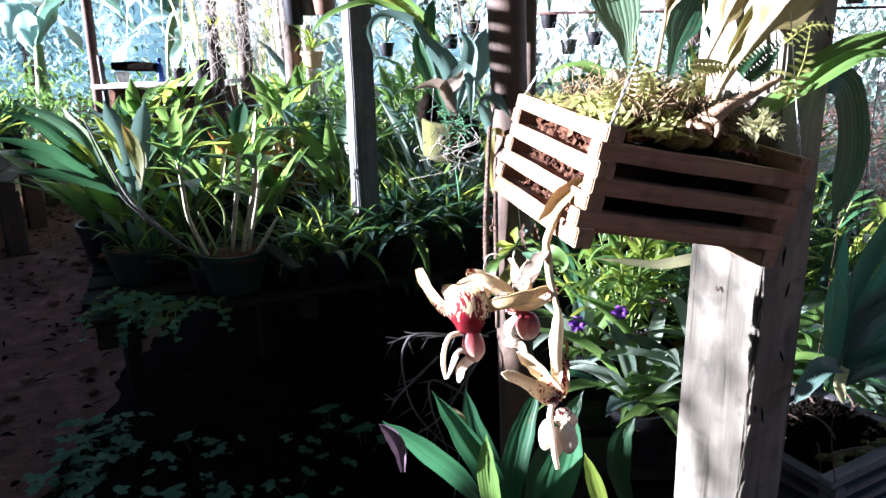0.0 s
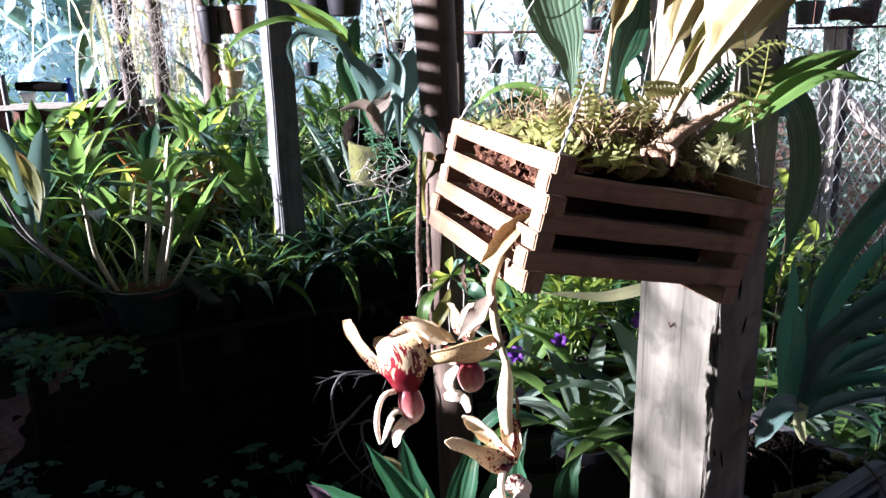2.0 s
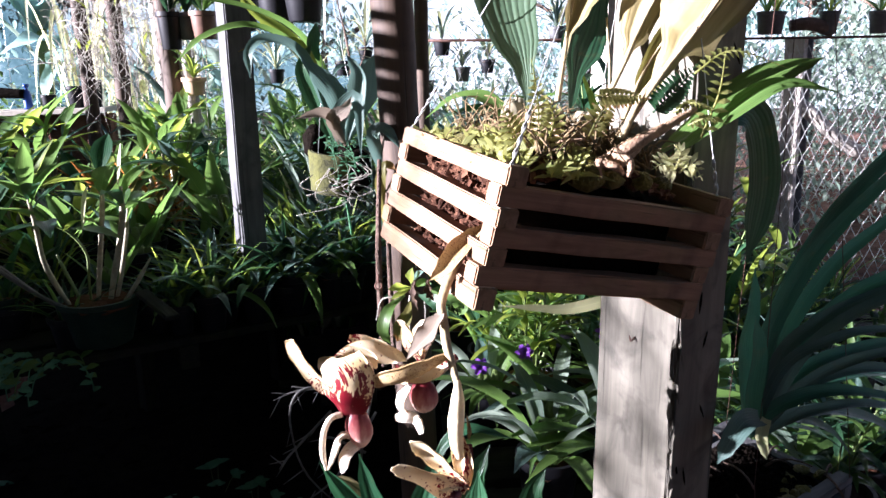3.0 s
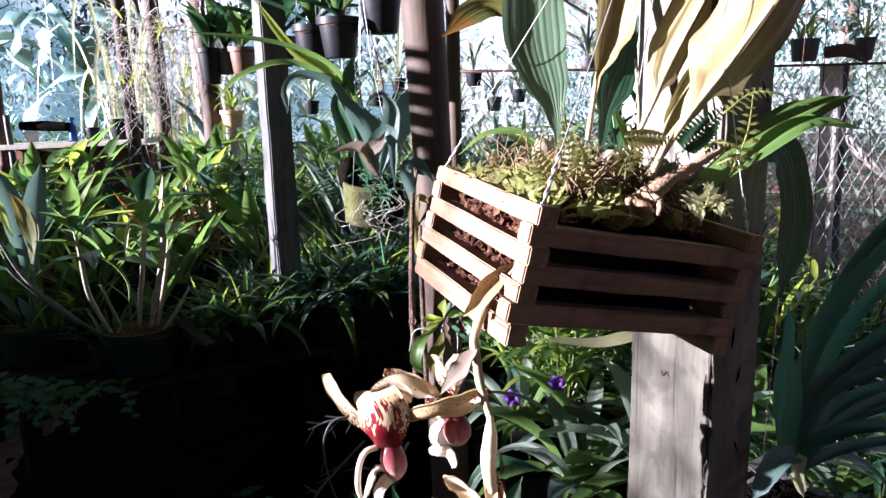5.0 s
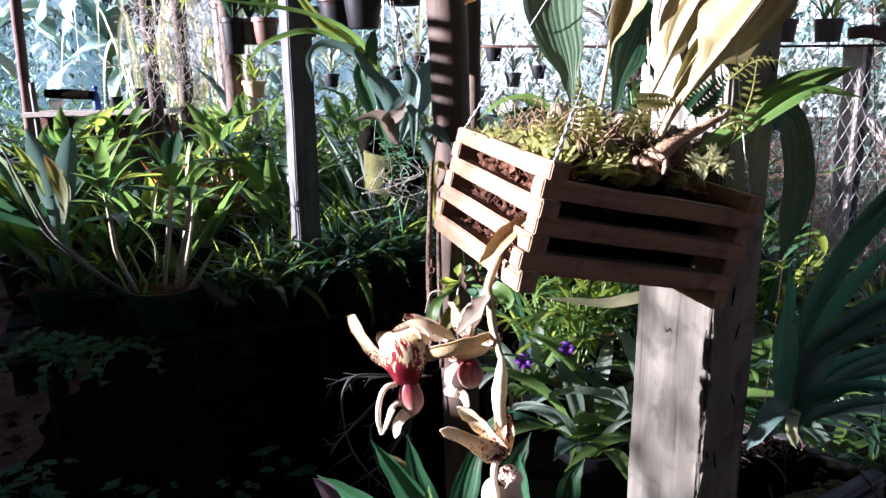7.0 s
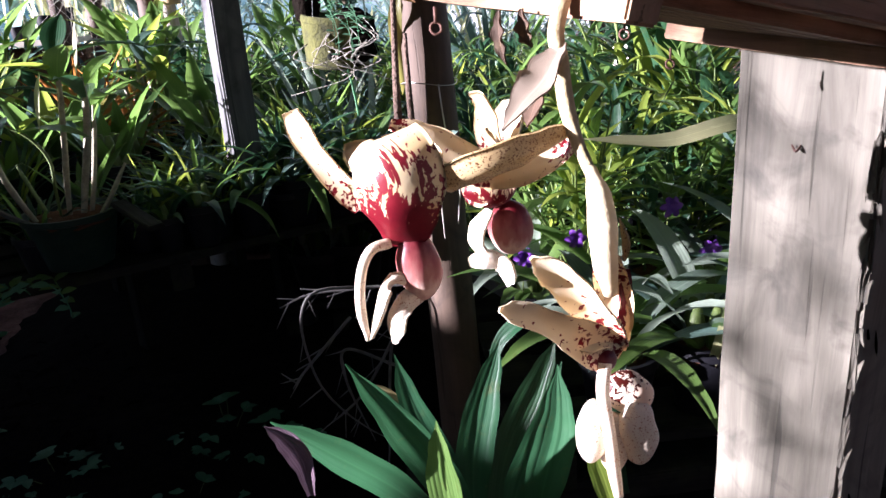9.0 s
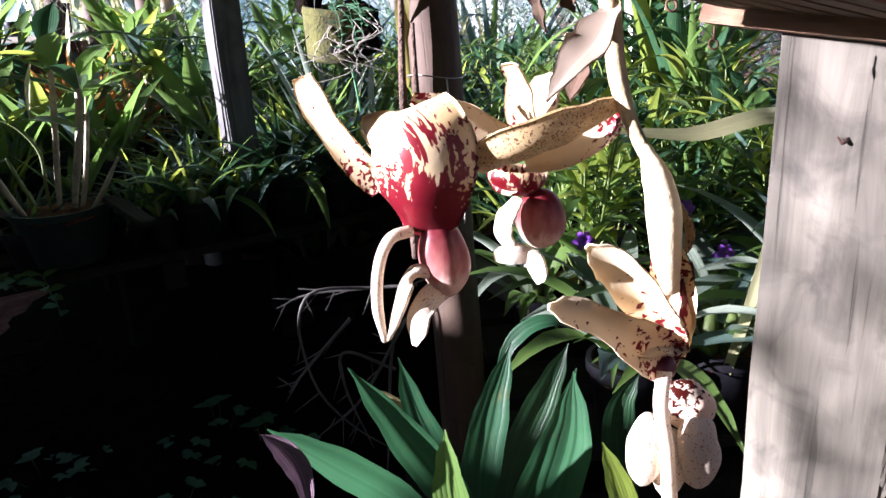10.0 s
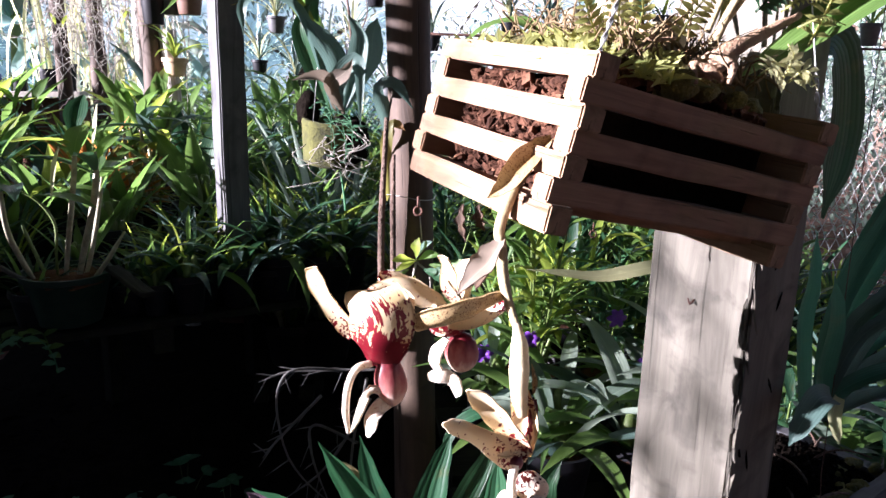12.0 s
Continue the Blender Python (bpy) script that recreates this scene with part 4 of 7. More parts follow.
def basket_orchid():
    """The plant in the basket: pleated leaves on ribbed bulbs."""
    p = thing("basket_orchid", in_basket(0.12, 0.12, 0.0), "large orchid with broad pleated leaves growing in the wooden basket", "orchid plant")

    def blade(pts, w, mt=PLEAT, form=BROAD, facing=(0, -1, 0.3), label="", pl=4, cup=0.10, ruffle=0.04):
        bm = bmesh.new()
        ribbon(bm, pts, w, form, facing, cup, pl, ruffle, n=22, nx=24 if pl else 8)
        part("leaf", bm, mt, p, label)

    blade([(0.216, 0.880, 1.407), (0.218, 0.900, 1.453), (0.201, 0.930, 1.534), (0.207, 0.970, 1.636)], 0.066, PLEATGREY, (0.03, 0.05, 0.3, 0.75, 1, 0.95, 0.7), pl=6, label="grey-green pleated leaf")
    blade([(0.251, 0.990, 1.426), (0.218, 1.020, 1.523), (0.166, 1.000, 1.566), (0.107, 0.960, 1.535)], 0.055, OLIVE, (0.05, 0.5, 1, 1, 0.7, 0.05), facing=(0.1, -0.6, 0.8), label="olive-brown ageing leaf")
    def folded(pts, wl, wr, nl, nr, mt, form, label=""):
        """A leaf folded along its rib: its two halves look along nl and nr."""
        bm = bmesh.new()
        uv = bm.loops.layers.uv.verify()
        n, nx = 26, 12
        line = spline(pts, n)
        rows = []
        for i, q in enumerate(line):
            t = (line[min(i + 1, n)] - line[max(i - 1, 0)]).normalized()
            out = t.cross(Vector((0, 1, 0)))
            row = []
            for j in range(-nx, nx + 1):
                nn = Vector(nl if j < 0 else nr).normalized()
                side = t.cross(nn).normalized()
                if (side.dot(out) > 0) != (j < 0):
                    side = -side
                up = nn - t * nn.dot(t)
                u = abs(j) / nx
                w = (wl if j < 0 else wr) * level(form, i / n)
                h = 0.035 * w * math.cos(u * 3 * math.pi) + 0.05 * w * u ** 3 * math.sin(i * 0.9 + (j > 0) * 2) - 0.10 * w * math.sin(u * math.pi)
                row.append(bm.verts.new(q + side * (u * w) + up.normalized() * h))
            rows.append(row)
        for i in range(n):
            for j in range(2 * nx):
                quad = [(i, j), (i, j + 1), (i + 1, j + 1), (i + 1, j)]
                f = bm.faces.new([rows[a][b] for a, b in quad])
                for lp, (a, b) in zip(f.loops, quad):
                    lp[uv].uv = (b / nx / 2, a / n)
        leaf = part("leaf", bm, mt, p, label)
        bm = bmesh.new()
        tube(bm, [line[0], line[7], line[14], line[21]], (0.003, 0.0026, 0.0018, 0.0008), n=20, sides=7)
        part("rib", bm, STALK, leaf)

    folded([(0.245, 0.870, 1.427), (0.255, 0.880, 1.486), (0.266, 0.900, 1.529), (0.291, 0.940, 1.648)], 0.024, 0.046, (0.8, -0.6, 0), (-0.75, -0.62, 0.15), GOLD, (0.05, 0.05, 0.1, 0.5, 0.75, 0.95, 1), "cream sunlit pleated leaf with a brown margin")
    blade([(0.278, 0.950, 1.401), (0.298, 1.000, 1.467), (0.320, 1.030, 1.509), (0.345, 1.050, 1.581)], 0.05, DEEP, (0.05, 0.3, 1, 0.95, 0.5, 0.05))
    folded([(0.280, 0.860, 1.408), (0.310, 0.860, 1.471), (0.334, 0.870, 1.518), (0.401, 0.890, 1.627)], 0.030, 0.034, (-0.45, -0.85, 0.3), (0.72, -0.68, -0.2), GOLD, (0.07, 0.07, 0.2, 0.7, 0.95, 1, 0.9), "tan pleated leaf lit from the side")
    folded([(0.295, 0.830, 1.396), (0.332, 0.810, 1.464), (0.362, 0.800, 1.506), (0.425, 0.790, 1.603)], 0.064, 0.078, (-0.75, -0.45, 0.5), (0.72, -0.68, -0.35), GOLD, (0.06, 0.06, 0.3, 0.85, 1, 1, 0.9), "large folded leaf, sunlit on one half and olive on the other")
    blade([(0.302, 0.860, 1.372), (0.326, 0.860, 1.438), (0.348, 0.860, 1.483), (0.377, 0.870, 1.527)], 0.030, OLIVE, (0.06, 0.15, 0.9, 1, 0.8, 0.1), facing=(0.2, -0.9, 0.5))
    for pts, w in (([(0.296, 0.870, 1.407), (0.295, 0.870, 1.456), (0.293, 0.880, 1.504)], 0.0014), ([(0.293, 0.820, 1.394), (0.309, 0.820, 1.430), (0.338, 0.820, 1.468)], 0.0032), ([(0.307, 0.860, 1.408), (0.324, 0.860, 1.453), (0.342, 0.860, 1.480)], 0.0026)):
        bm = bmesh.new()
        tube(bm, pts, (w * 1.2, w, w * 0.7), n=16, sides=7)
        part("stalk", bm, STALK, p)
    blade([(0.339, 0.860, 1.371), (0.398, 0.860, 1.414), (0.461, 0.870, 1.448), (0.515, 0.880, 1.464)], 0.046, GREEN, facing=(0.1, -0.35, 1), pl=3)
    blade([(0.339, 0.840, 1.368), (0.392, 0.830, 1.410), (0.438, 0.820, 1.440), (0.489, 0.810, 1.434)], 0.027, GREEN, facing=(0, -0.5, 1), pl=3)
    blade([(0.384, 0.900, 1.385), (0.467, 0.930, 1.408), (0.501, 0.950, 1.331), (0.486, 0.940, 1.238)], 0.044, DEEP, (0.1, 0.6, 1, 1, 0.9, 0.1), facing=(0.2, -1, 0.2), pl=3, label="dark green leaf hanging beside the post")
    blade([(0.246, 0.990, 1.376), (0.202, 1.050, 1.421), (0.167, 1.080, 1.423), (0.130, 1.100, 1.397)], 0.028, GREEN, STRAP, facing=(0, -0.4, 1), pl=0)
    blade([(0.248, 1.000, 1.354), (0.209, 1.070, 1.403), (0.169, 1.100, 1.403), (0.136, 1.140, 1.382)], 0.024, DEEP, STRAP, facing=(0, -0.4, 1), pl=0)
    bm = bmesh.new()
    tube(bm, [(0.260, 0.800, 1.371), (0.288, 0.790, 1.389), (0.318, 0.800, 1.402), (0.361, 0.820, 1.420)], (0.005, 0.0065, 0.005, 0.0025), n=16, sides=10)
    tube(bm, [(0.272, 0.800, 1.365), (0.283, 0.790, 1.378), (0.302, 0.800, 1.388)], (0.005, 0.006, 0.004), n=10, sides=9)
    for v in bm.verts:
        v.co += v.normal * 0.0 + Vector((0, 0, 1)) * 0.0012 * noise.noise(v.co * 160)
    part("rhizome", bm, RHIZOME, p, "pinkish brown ribbed rhizome")
    r = random.Random(8)
    for k in range(6):
        q = in_basket(r.uniform(0.08, 0.19), r.uniform(0.06, 0.17), 0.0)
        bm = bmesh.new()
        lathe(bm, [(0.004, 0), (0.013, 0.012), (0.015, 0.025), (0.011, 0.042), (0.005, 0.052)], Matrix.Translation(q) @ pose(0, 0, 0, r.uniform(-15, 15), r.uniform(-15, 15), 0), 14)
        part("bulb", bm, CANE, p)
    for pts, w in (([(0.258, 0.780, 1.379), (0.273, 0.775, 1.376), (0.282, 0.775, 1.369)], 0.004), ([(0.263, 0.780, 1.382), (0.259, 0.775, 1.375), (0.261, 0.772, 1.366)], 0.0035),
                   ([(0.274, 0.780, 1.388), (0.286, 0.772, 1.380), (0.285, 0.772, 1.367)], 0.0035), ([(0.222, 0.800, 1.414), (0.231, 0.790, 1.398), (0.251, 0.790, 1.398)], 0.002)):
        bm = bmesh.new()
        tube(bm, pts, (w, w, w * 0.6), sides=7)
        part("root", bm, RHIZOME, p)


basket_orchid()


def fern_frond(bm, pts, w, pairs=14, facing=(0, -1, 0.5), down=0.2):
    """A frond: a thin rib with leaflets on both sides that shrink to the tip."""
    line = spline(pts, pairs)
    tube(bm, pts, (0.0011, 0.0008, 0.0004), n=pairs, sides=4)
    f = Vector(facing).normalized()
    for i in range(1, pairs):
        t = (line[i + 1] - line[i - 1]).normalized()
        s = t.cross(f).normalized()
        l = w * (0.35 + 0.65 * math.sin(math.pi * min(1, (i / pairs) * 0.75 + 0.28))) * (1 - (i / pairs) ** 4) * 0.5
        for k in (-1, 1):
            d = (s * k + t * 0.35).normalized()
            a = line[i]
            ribbon(bm, [a, a + d * l * 0.5, a + d * l - f * l * down], l * 0.36, LANCE, f, 0.1, n=4, nx=2, ruffle=0.3)
    return bm


def fern(name, fronds, material, label, at):
    p = thing(name, at, label, "fern", "small ferns in the basket")
    for pts, w, pairs, facing in fronds:
        part("frond", fern_frond(bmesh.new(), pts, w, pairs, facing), material, p)
    return p


fern("fern", [([(0.215, 0.820, 1.386), (0.214, 0.810, 1.424), (0.205, 0.800, 1.466)], 0.03, 14, (0.2, -1, 0.2)),
              ([(0.203, 0.800, 1.383), (0.187, 0.790, 1.409), (0.177, 0.785, 1.429)], 0.03, 10, (0, -1, 0.2)),
              ([(0.215, 0.790, 1.387), (0.221, 0.780, 1.415), (0.212, 0.775, 1.436)], 0.028, 10, (0.2, -1, 0.1))], FERN, "bright yellow-green fern seedling on the moss", (0.215, 0.820, 1.383))
fern("fern", [([(0.253, 0.770, 1.436), (0.275, 0.765, 1.436), (0.299, 0.760, 1.432)], 0.034, 13, (0, -0.6, 1)),
              ([(0.256, 0.800, 1.397), (0.263, 0.785, 1.420), (0.275, 0.775, 1.433)], 0.03, 10, (0, -1, 0.4))], OLIVE, "olive fern with toothed fronds beside the rhizome", (0.264, 0.790, 1.414))
fern("fern", [([(0.314, 0.800, 1.419), (0.330, 0.790, 1.439), (0.349, 0.790, 1.462)], 0.038, 15, (0.5, -1, 0.1))], DEEP, "dark toothed fern frond among the leaf stalks", (0.314, 0.800, 1.419))
fern("fern", [([(0.359, 0.800, 1.396), (0.368, 0.790, 1.435), (0.369, 0.785, 1.470)], 0.03, 10, (0, -1, 0.5)),
              ([(0.349, 0.800, 1.452), (0.379, 0.795, 1.471), (0.427, 0.790, 1.456)], 0.026, 14, (0, -0.5, 1)),
              ([(0.342, 0.790, 1.408), (0.355, 0.780, 1.415), (0.370, 0.775, 1.410)], 0.02, 11, (0, -0.5, 1)),
              ([(0.328, 0.790, 1.419), (0.340, 0.780, 1.428), (0.358, 0.775, 1.423)], 0.02, 11, (0, -0.5, 1))], FERN, "green fern with spreading divided fronds", (0.347, 0.800, 1.396))
fern("fern", [([(0.326, 0.775, 1.369), (0.327, 0.765, 1.386), (0.319, 0.760, 1.395)], 0.03, 7, (0.2, -1, 0.6)),
              ([(0.328, 0.775, 1.369), (0.312, 0.762, 1.379), (0.300, 0.757, 1.375)], 0.03, 7, (0, -1, 0.8)),
              ([(0.331, 0.775, 1.369), (0.338, 0.765, 1.378), (0.346, 0.760, 1.364)], 0.03, 7, (0, -1, 0.8))], PALE, "pale lobed fern seedling at the basket's edge", (0.328, 0.775, 1.369))


# ---- the flowers ----
def smooth_shell(bm, at, radii, m, cut=0.35, subdiv=4, rough=0.05, flare=0.22):
    """A bowl: a rounded shell open on top."""
    vs = lump(bm, at, radii, rough, 12, subdiv, m)
    lay = Z_LAYER(bm)
    for v in vs:
        k = 1 + flare * (v[lay] * 2 - 1)
        v.co = Vector((at[0] + (v.co.x - at[0]) * k, at[1] + (v.co.y - at[1]) * k, v.co.z))
    bmesh.ops.delete(bm, geom=[v for v in vs if v[lay] > 1 - cut], context="VERTS")
    return bm


def orchid_spike():
    s = thing("orchid_flower_spike", in_basket(0.0, 0.06, -0.1), "drooping orchid spike with three large spotted cream and maroon flowers", "orchid flower")
    CAM = (-0.8, -0.6, 0.15)

    def petal(parent, name, pts, w, mt, form=PETAL, facing=CAM, cup=0.1, thick=0.0012, ruffle=0.05, label="", n=18, twist=0.0):
        bm = bmesh.new()
        ribbon(bm, pts, w, form, facing, cup, 0, ruffle, n=n, nx=10, thick=thick, twist=twist)
        return part(name, bm, mt, parent, label)

    bm = bmesh.new()
    tube(bm, [(0.156, 0.775, 1.322), (0.135, 0.765, 1.296), (0.122, 0.755, 1.268), (0.123, 0.752, 1.252), (0.125, 0.750, 1.231), (0.129, 0.745, 1.213), (0.133, 0.735, 1.199)], (0.0038, 0.0042, 0.0042, 0.0040, 0.0042, 0.0034, 0.0030), n=36, sides=10)
    part("stem", bm, STALK, s)
    petal(s, "bract", [(0.159, 0.770, 1.328), (0.141, 0.757, 1.315), (0.124, 0.750, 1.297), (0.111, 0.748, 1.288)], 0.018, TANSEPAL, LANCE, (-0.6, -1, 0.2), 0.35, label="tan papery sheath")
    petal(s, "bract", [(0.122, 0.748, 1.258), (0.112, 0.738, 1.246), (0.101, 0.735, 1.236), (0.090, 0.733, 1.224)], 0.021, DRY, (0.5, 1, 1.0, 0.8, 0.4, 0.03), (-0.85, -0.6, 0.2), 0.25, ruffle=0.1, label="grey-brown dried bract")
    petal(s, "bract", [(0.117, 0.770, 1.237), (0.112, 0.765, 1.228), (0.107, 0.760, 1.220)], 0.014, RUSTDRY, LANCE, CAM, 0.2, label="brown shrivelled bract")
    petal(s, "bract", [(0.100, 0.79, 1.276), (0.100, 0.79, 1.262), (0.103, 0.79, 1.248)], 0.008, RUSTDRY, LANCE, CAM, 0.3, ruffle=0.4)
    petal(s, "bract", [(0.112, 0.79, 1.276), (0.114, 0.79, 1.264), (0.117, 0.79, 1.256)], 0.009, RUSTDRY, LANCE, CAM, 0.3, ruffle=0.4)
    petal(s, "bract", [(0.138, 0.700, 1.166), (0.139, 0.700, 1.175), (0.137, 0.705, 1.185)], 0.004, TANSEPAL, LANCE, CAM, 0.2)

    # the first flower, side on
    f = part("flower", smooth_shell(bmesh.new(), (0.042, 0.766, 1.194), (0.0205, 0.017, 0.026), pose(0, 0, 0, -6, -9, 0), 0.2, flare=0.12), CUP, s, "cream cup blotched with dark red")
    bm = bmesh.new()
    ribbon(bm, [(0.033, 0.757, 1.165), (0.035, 0.743, 1.177), (0.036, 0.736, 1.191), (0.037, 0.735, 1.203), (0.034, 0.738, 1.213), (0.029, 0.745, 1.2205), (0.031, 0.757, 1.221)], 0.0485,
           (0.25, 0.74, 0.88, 0.95, 0.99, 1, 0.97, 0.88, 0.68, 0.45), (-0.22, -1, 0.1), -0.2, 0, 0.08, n=36, nx=22, thick=0.0018)
    part("sepal", bm, BLOTCH, f, "broad cream sepal striped and blotched with maroon")
    petal(f, "sepal", [(0.127, 0.750, 1.217), (0.105, 0.738, 1.211), (0.082, 0.735, 1.205), (0.061, 0.745, 1.196)], 0.0185, TANSEPAL, (0.5, 0.8, 1, 1, 1, 0.9), (0, -1, -0.5), -0.22, 0.0015, label="tan sepal speckled brown below")
    petal(f, "sepal", [(0.130, 0.760, 1.213), (0.118, 0.765, 1.200), (0.104, 0.770, 1.192), (0.090, 0.775, 1.188)], 0.013, CREAM, (0.6, 0.9, 1, 1, 0.8, 0.5), (0, -1, 0.6), 0.25)
    petal(f, "petal", [(0.022, 0.760, 1.186), (0.008, 0.756, 1.205), (-0.002, 0.754, 1.222), (-0.008, 0.754, 1.238)], 0.0165, CREAM, (0.8, 1, 0.95, 0.82, 0.82, 0.88, 0.86, 0.6), (-0.6, -0.8, 0.2), 0.12, 0.0014)
    petal(f, "petal", [(0.030, 0.772, 1.214), (0.040, 0.779, 1.214), (0.055, 0.779, 1.208), (0.064, 0.774, 1.200)], 0.016, CREAM, PETAL, (-0.5, -0.6, 0.6), -0.1, 0.0014, 0.1)
    bm = bmesh.new()
    lump(bm, (0, 0, 0), (0.0118, 0.012, 0.0185), 0.10, 20, 4, pose(0, 0, 0, 0, -6, 0))
    lip = part("lip", bm, MAROON, f, "maroon-pink waxy lip", Matrix.Translation((0.047, 0.755, 1.153)))
    bm = bmesh.new()
    tube(bm, [(0.033, 0.752, 1.168), (0.023, 0.748, 1.166), (0.017, 0.746, 1.154), (0.015, 0.746, 1.135), (0.017, 0.750, 1.116)], (0.0028, 0.0028, 0.0027, 0.0027, 0.0016), n=24, sides=10)
    part("column", bm, WAX, f, "slim cream curved column")
    petal(f, "horn", [(0.041, 0.748, 1.147), (0.029, 0.743, 1.149), (0.023, 0.743, 1.136), (0.018, 0.748, 1.117)], 0.0075, WAX, (0.8, 1, 1, 1, 0.7, 0.12), CAM, -0.25, 0.0022)
    petal(f, "horn", [(0.047, 0.750, 1.139), (0.037, 0.744, 1.137), (0.031, 0.743, 1.128), (0.030, 0.748, 1.113)], 0.0115, WAX, (0.7, 1, 1, 0.9, 1, 0.9, 0.3), (-0.6, -0.8, 0.1), -0.22, 0.002)

    petal(f, "sepal", [(0.028, 0.778, 1.190), (0.038, 0.786, 1.206), (0.060, 0.790, 1.211), (0.083, 0.790, 1.198)], 0.022, CREAM, PETAL, (0, -1, 0.5), -0.15, 0.0013, 0.1)
    petal(f, "sepal", [(0.039, 0.800, 1.220), (0.063, 0.800, 1.210), (0.092, 0.800, 1.195)], 0.014, CREAM, PETAL, (0, -0.8, 0.8), 0.2, 0.0013, 0.1)

    # the second flower, behind the first
    f = part("flower", smooth_shell(bmesh.new(), (0.095, 0.825, 1.171), (0.0165, 0.013, 0.010), pose(0, 0, 0, 0, 6, 0), 0.2), CUP, s, "cream cup blotched with dark red")
    petal(f, "petal", [(0.108, 0.820, 1.185), (0.097, 0.810, 1.205), (0.094, 0.805, 1.223), (0.088, 0.800, 1.234)], 0.022, CREAM, (0.7, 1, 1, 0.8, 0.6, 0.5), CAM, 0.15)
    petal(f, "petal", [(0.104, 0.830, 1.184), (0.107, 0.825, 1.206), (0.115, 0.825, 1.226)], 0.026, CREAM, PETAL, CAM, 0.1)
    petal(f, "sepal", [(0.136, 0.775, 1.208), (0.122, 0.790, 1.194), (0.107, 0.810, 1.181)], 0.014, CREAM, PETAL, (0, -1, 0.3), 0.2)
    petal(f, "petal", [(0.081, 0.830, 1.177), (0.085, 0.820, 1.171), (0.093, 0.815, 1.166)], 0.012, CUP, PETAL, CAM, 0.1)
    bm = bmesh.new()
    lump(bm, (0, 0, 0), (0.0142, 0.013, 0.0172), 0.10, 18, 4)
    part("lip", bm, MAROON, f, "maroon-pink waxy lip", Matrix.Translation((0.108, 0.825, 1.147)))
    petal(f, "column", [(0.093, 0.815, 1.163), (0.084, 0.810, 1.155), (0.082, 0.810, 1.143), (0.089, 0.812, 1.132)], 0.0125, WAX, PETAL, CAM, -0.2, 0.002)
    petal(f, "horn", [(0.079, 0.812, 1.131), (0.091, 0.808, 1.133), (0.104, 0.810, 1.128)], 0.012, WAX, PETAL, (-0.2, -1, 0.3), -0.2, 0.002)
    petal(f, "horn", [(0.096, 0.810, 1.132), (0.099, 0.806, 1.125), (0.102, 0.808, 1.114)], 0.014, WAX, PETAL, CAM, -0.15, 0.002)

    # the third flower, hanging face on
    bm = bmesh.new()
    tube(bm, [(0.133, 0.735, 1.201), (0.131, 0.715, 1.192), (0.128, 0.700, 1.183), (0.128, 0.696, 1.168), (0.131, 0.697, 1.152)], (0.0030, 0.0060, 0.0068, 0.0058, 0.0035), n=18, sides=14)
    f = part("flower", bm, OVARY, s, "face-on cream flower with red-blotched base")
    petal(f, "petal", [(0.134, 0.695, 1.127), (0.116, 0.682, 1.154), (0.102, 0.675, 1.172), (0.090, 0.672, 1.182)], 0.018, CREAM, (0.6, 1, 1, 0.95, 0.9, 0.85, 0.6, 0.12), (-0.6, -0.8, 0.2), 0.14, 0.0013, 0.1)
    petal(f, "petal", [(0.132, 0.690, 1.123), (0.107, 0.675, 1.145), (0.089, 0.668, 1.158), (0.075, 0.665, 1.164)], 0.018, CREAM, (0.9, 1.15, 1, 0.7, 0.6, 0.62, 0.55, 0.12), (-0.45, -0.8, 0.5), 0.12, 0.0013, 0.1)
    petal(f, "sepal", [(0.129, 0.698, 1.170), (0.133, 0.700, 1.152), (0.135, 0.700, 1.135), (0.134, 0.697, 1.123)], 0.0175, CREAM, (0.7, 0.9, 1, 0.9, 0.7, 0.5), (-0.3, -1, 0), 0.2, 0.0013)
    petal(f, "sepal", [(0.139, 0.700, 1.162), (0.138, 0.697, 1.148), (0.136, 0.695, 1.135), (0.133, 0.692, 1.121)], 0.008, CUP, PETAL, (0.4, -1, 0), 0.1, 0.0013)
    petal(f, "petal", [(0.134, 0.690, 1.132), (0.116, 0.683, 1.137), (0.106, 0.685, 1.135)], 0.013, CREAM, PETAL, (0, -0.6, 1), 0.1, 0.0012, 0.2)
    bm = bmesh.new()
    lump(bm, (0, 0, 0), (0.0068, 0.006, 0.0062), 0.08, 20, 3)
    part("throat", bm, MAROON, f, "deep red throat", Matrix.Translation((0.124, 0.688, 1.124)))
    bm = bmesh.new()
    lump(bm, (0, 0, 0), (0.0108, 0.0080, 0.0120), 0.22, 26, 4, pose(0, 0, 0, 0, -24, 0))
    part("lip", bm, HOOD, f, "cream hooded lip with a dark maroon blotch", Matrix.Translation((0.1385, 0.692, 1.103)))
    for at, size, lean in (((0.1195, 0.686, 1.0885), (0.0080, 0.0070, 0.0165), 5), ((0.1405, 0.685, 1.0855), (0.0098, 0.0070, 0.0168), -6), ((0.1300, 0.687, 1.0800), (0.0075, 0.0060, 0.0165), 0)):
        bm = bmesh.new()
        lump(bm, (0, 0, 0), size, 0.16, 28, 4, pose(0, 0, 0, 0, lean, 0))
        part("lip_lobe", bm, WAX, f, "rounded white lobe with fine brown specks", Matrix.Translation(at))
    bm = bmesh.new()
    tube(bm, [(0.124, 0.682, 1.125), (0.122, 0.679, 1.112), (0.125, 0.678, 1.092), (0.128, 0.680, 1.069), (0.131, 0.682, 1.053)], (0.0030, 0.0030, 0.0028, 0.0032, 0.0024), n=24, sides=12)
    part("column", bm, WAX, f, "slim cream curved column")


orchid_spike()


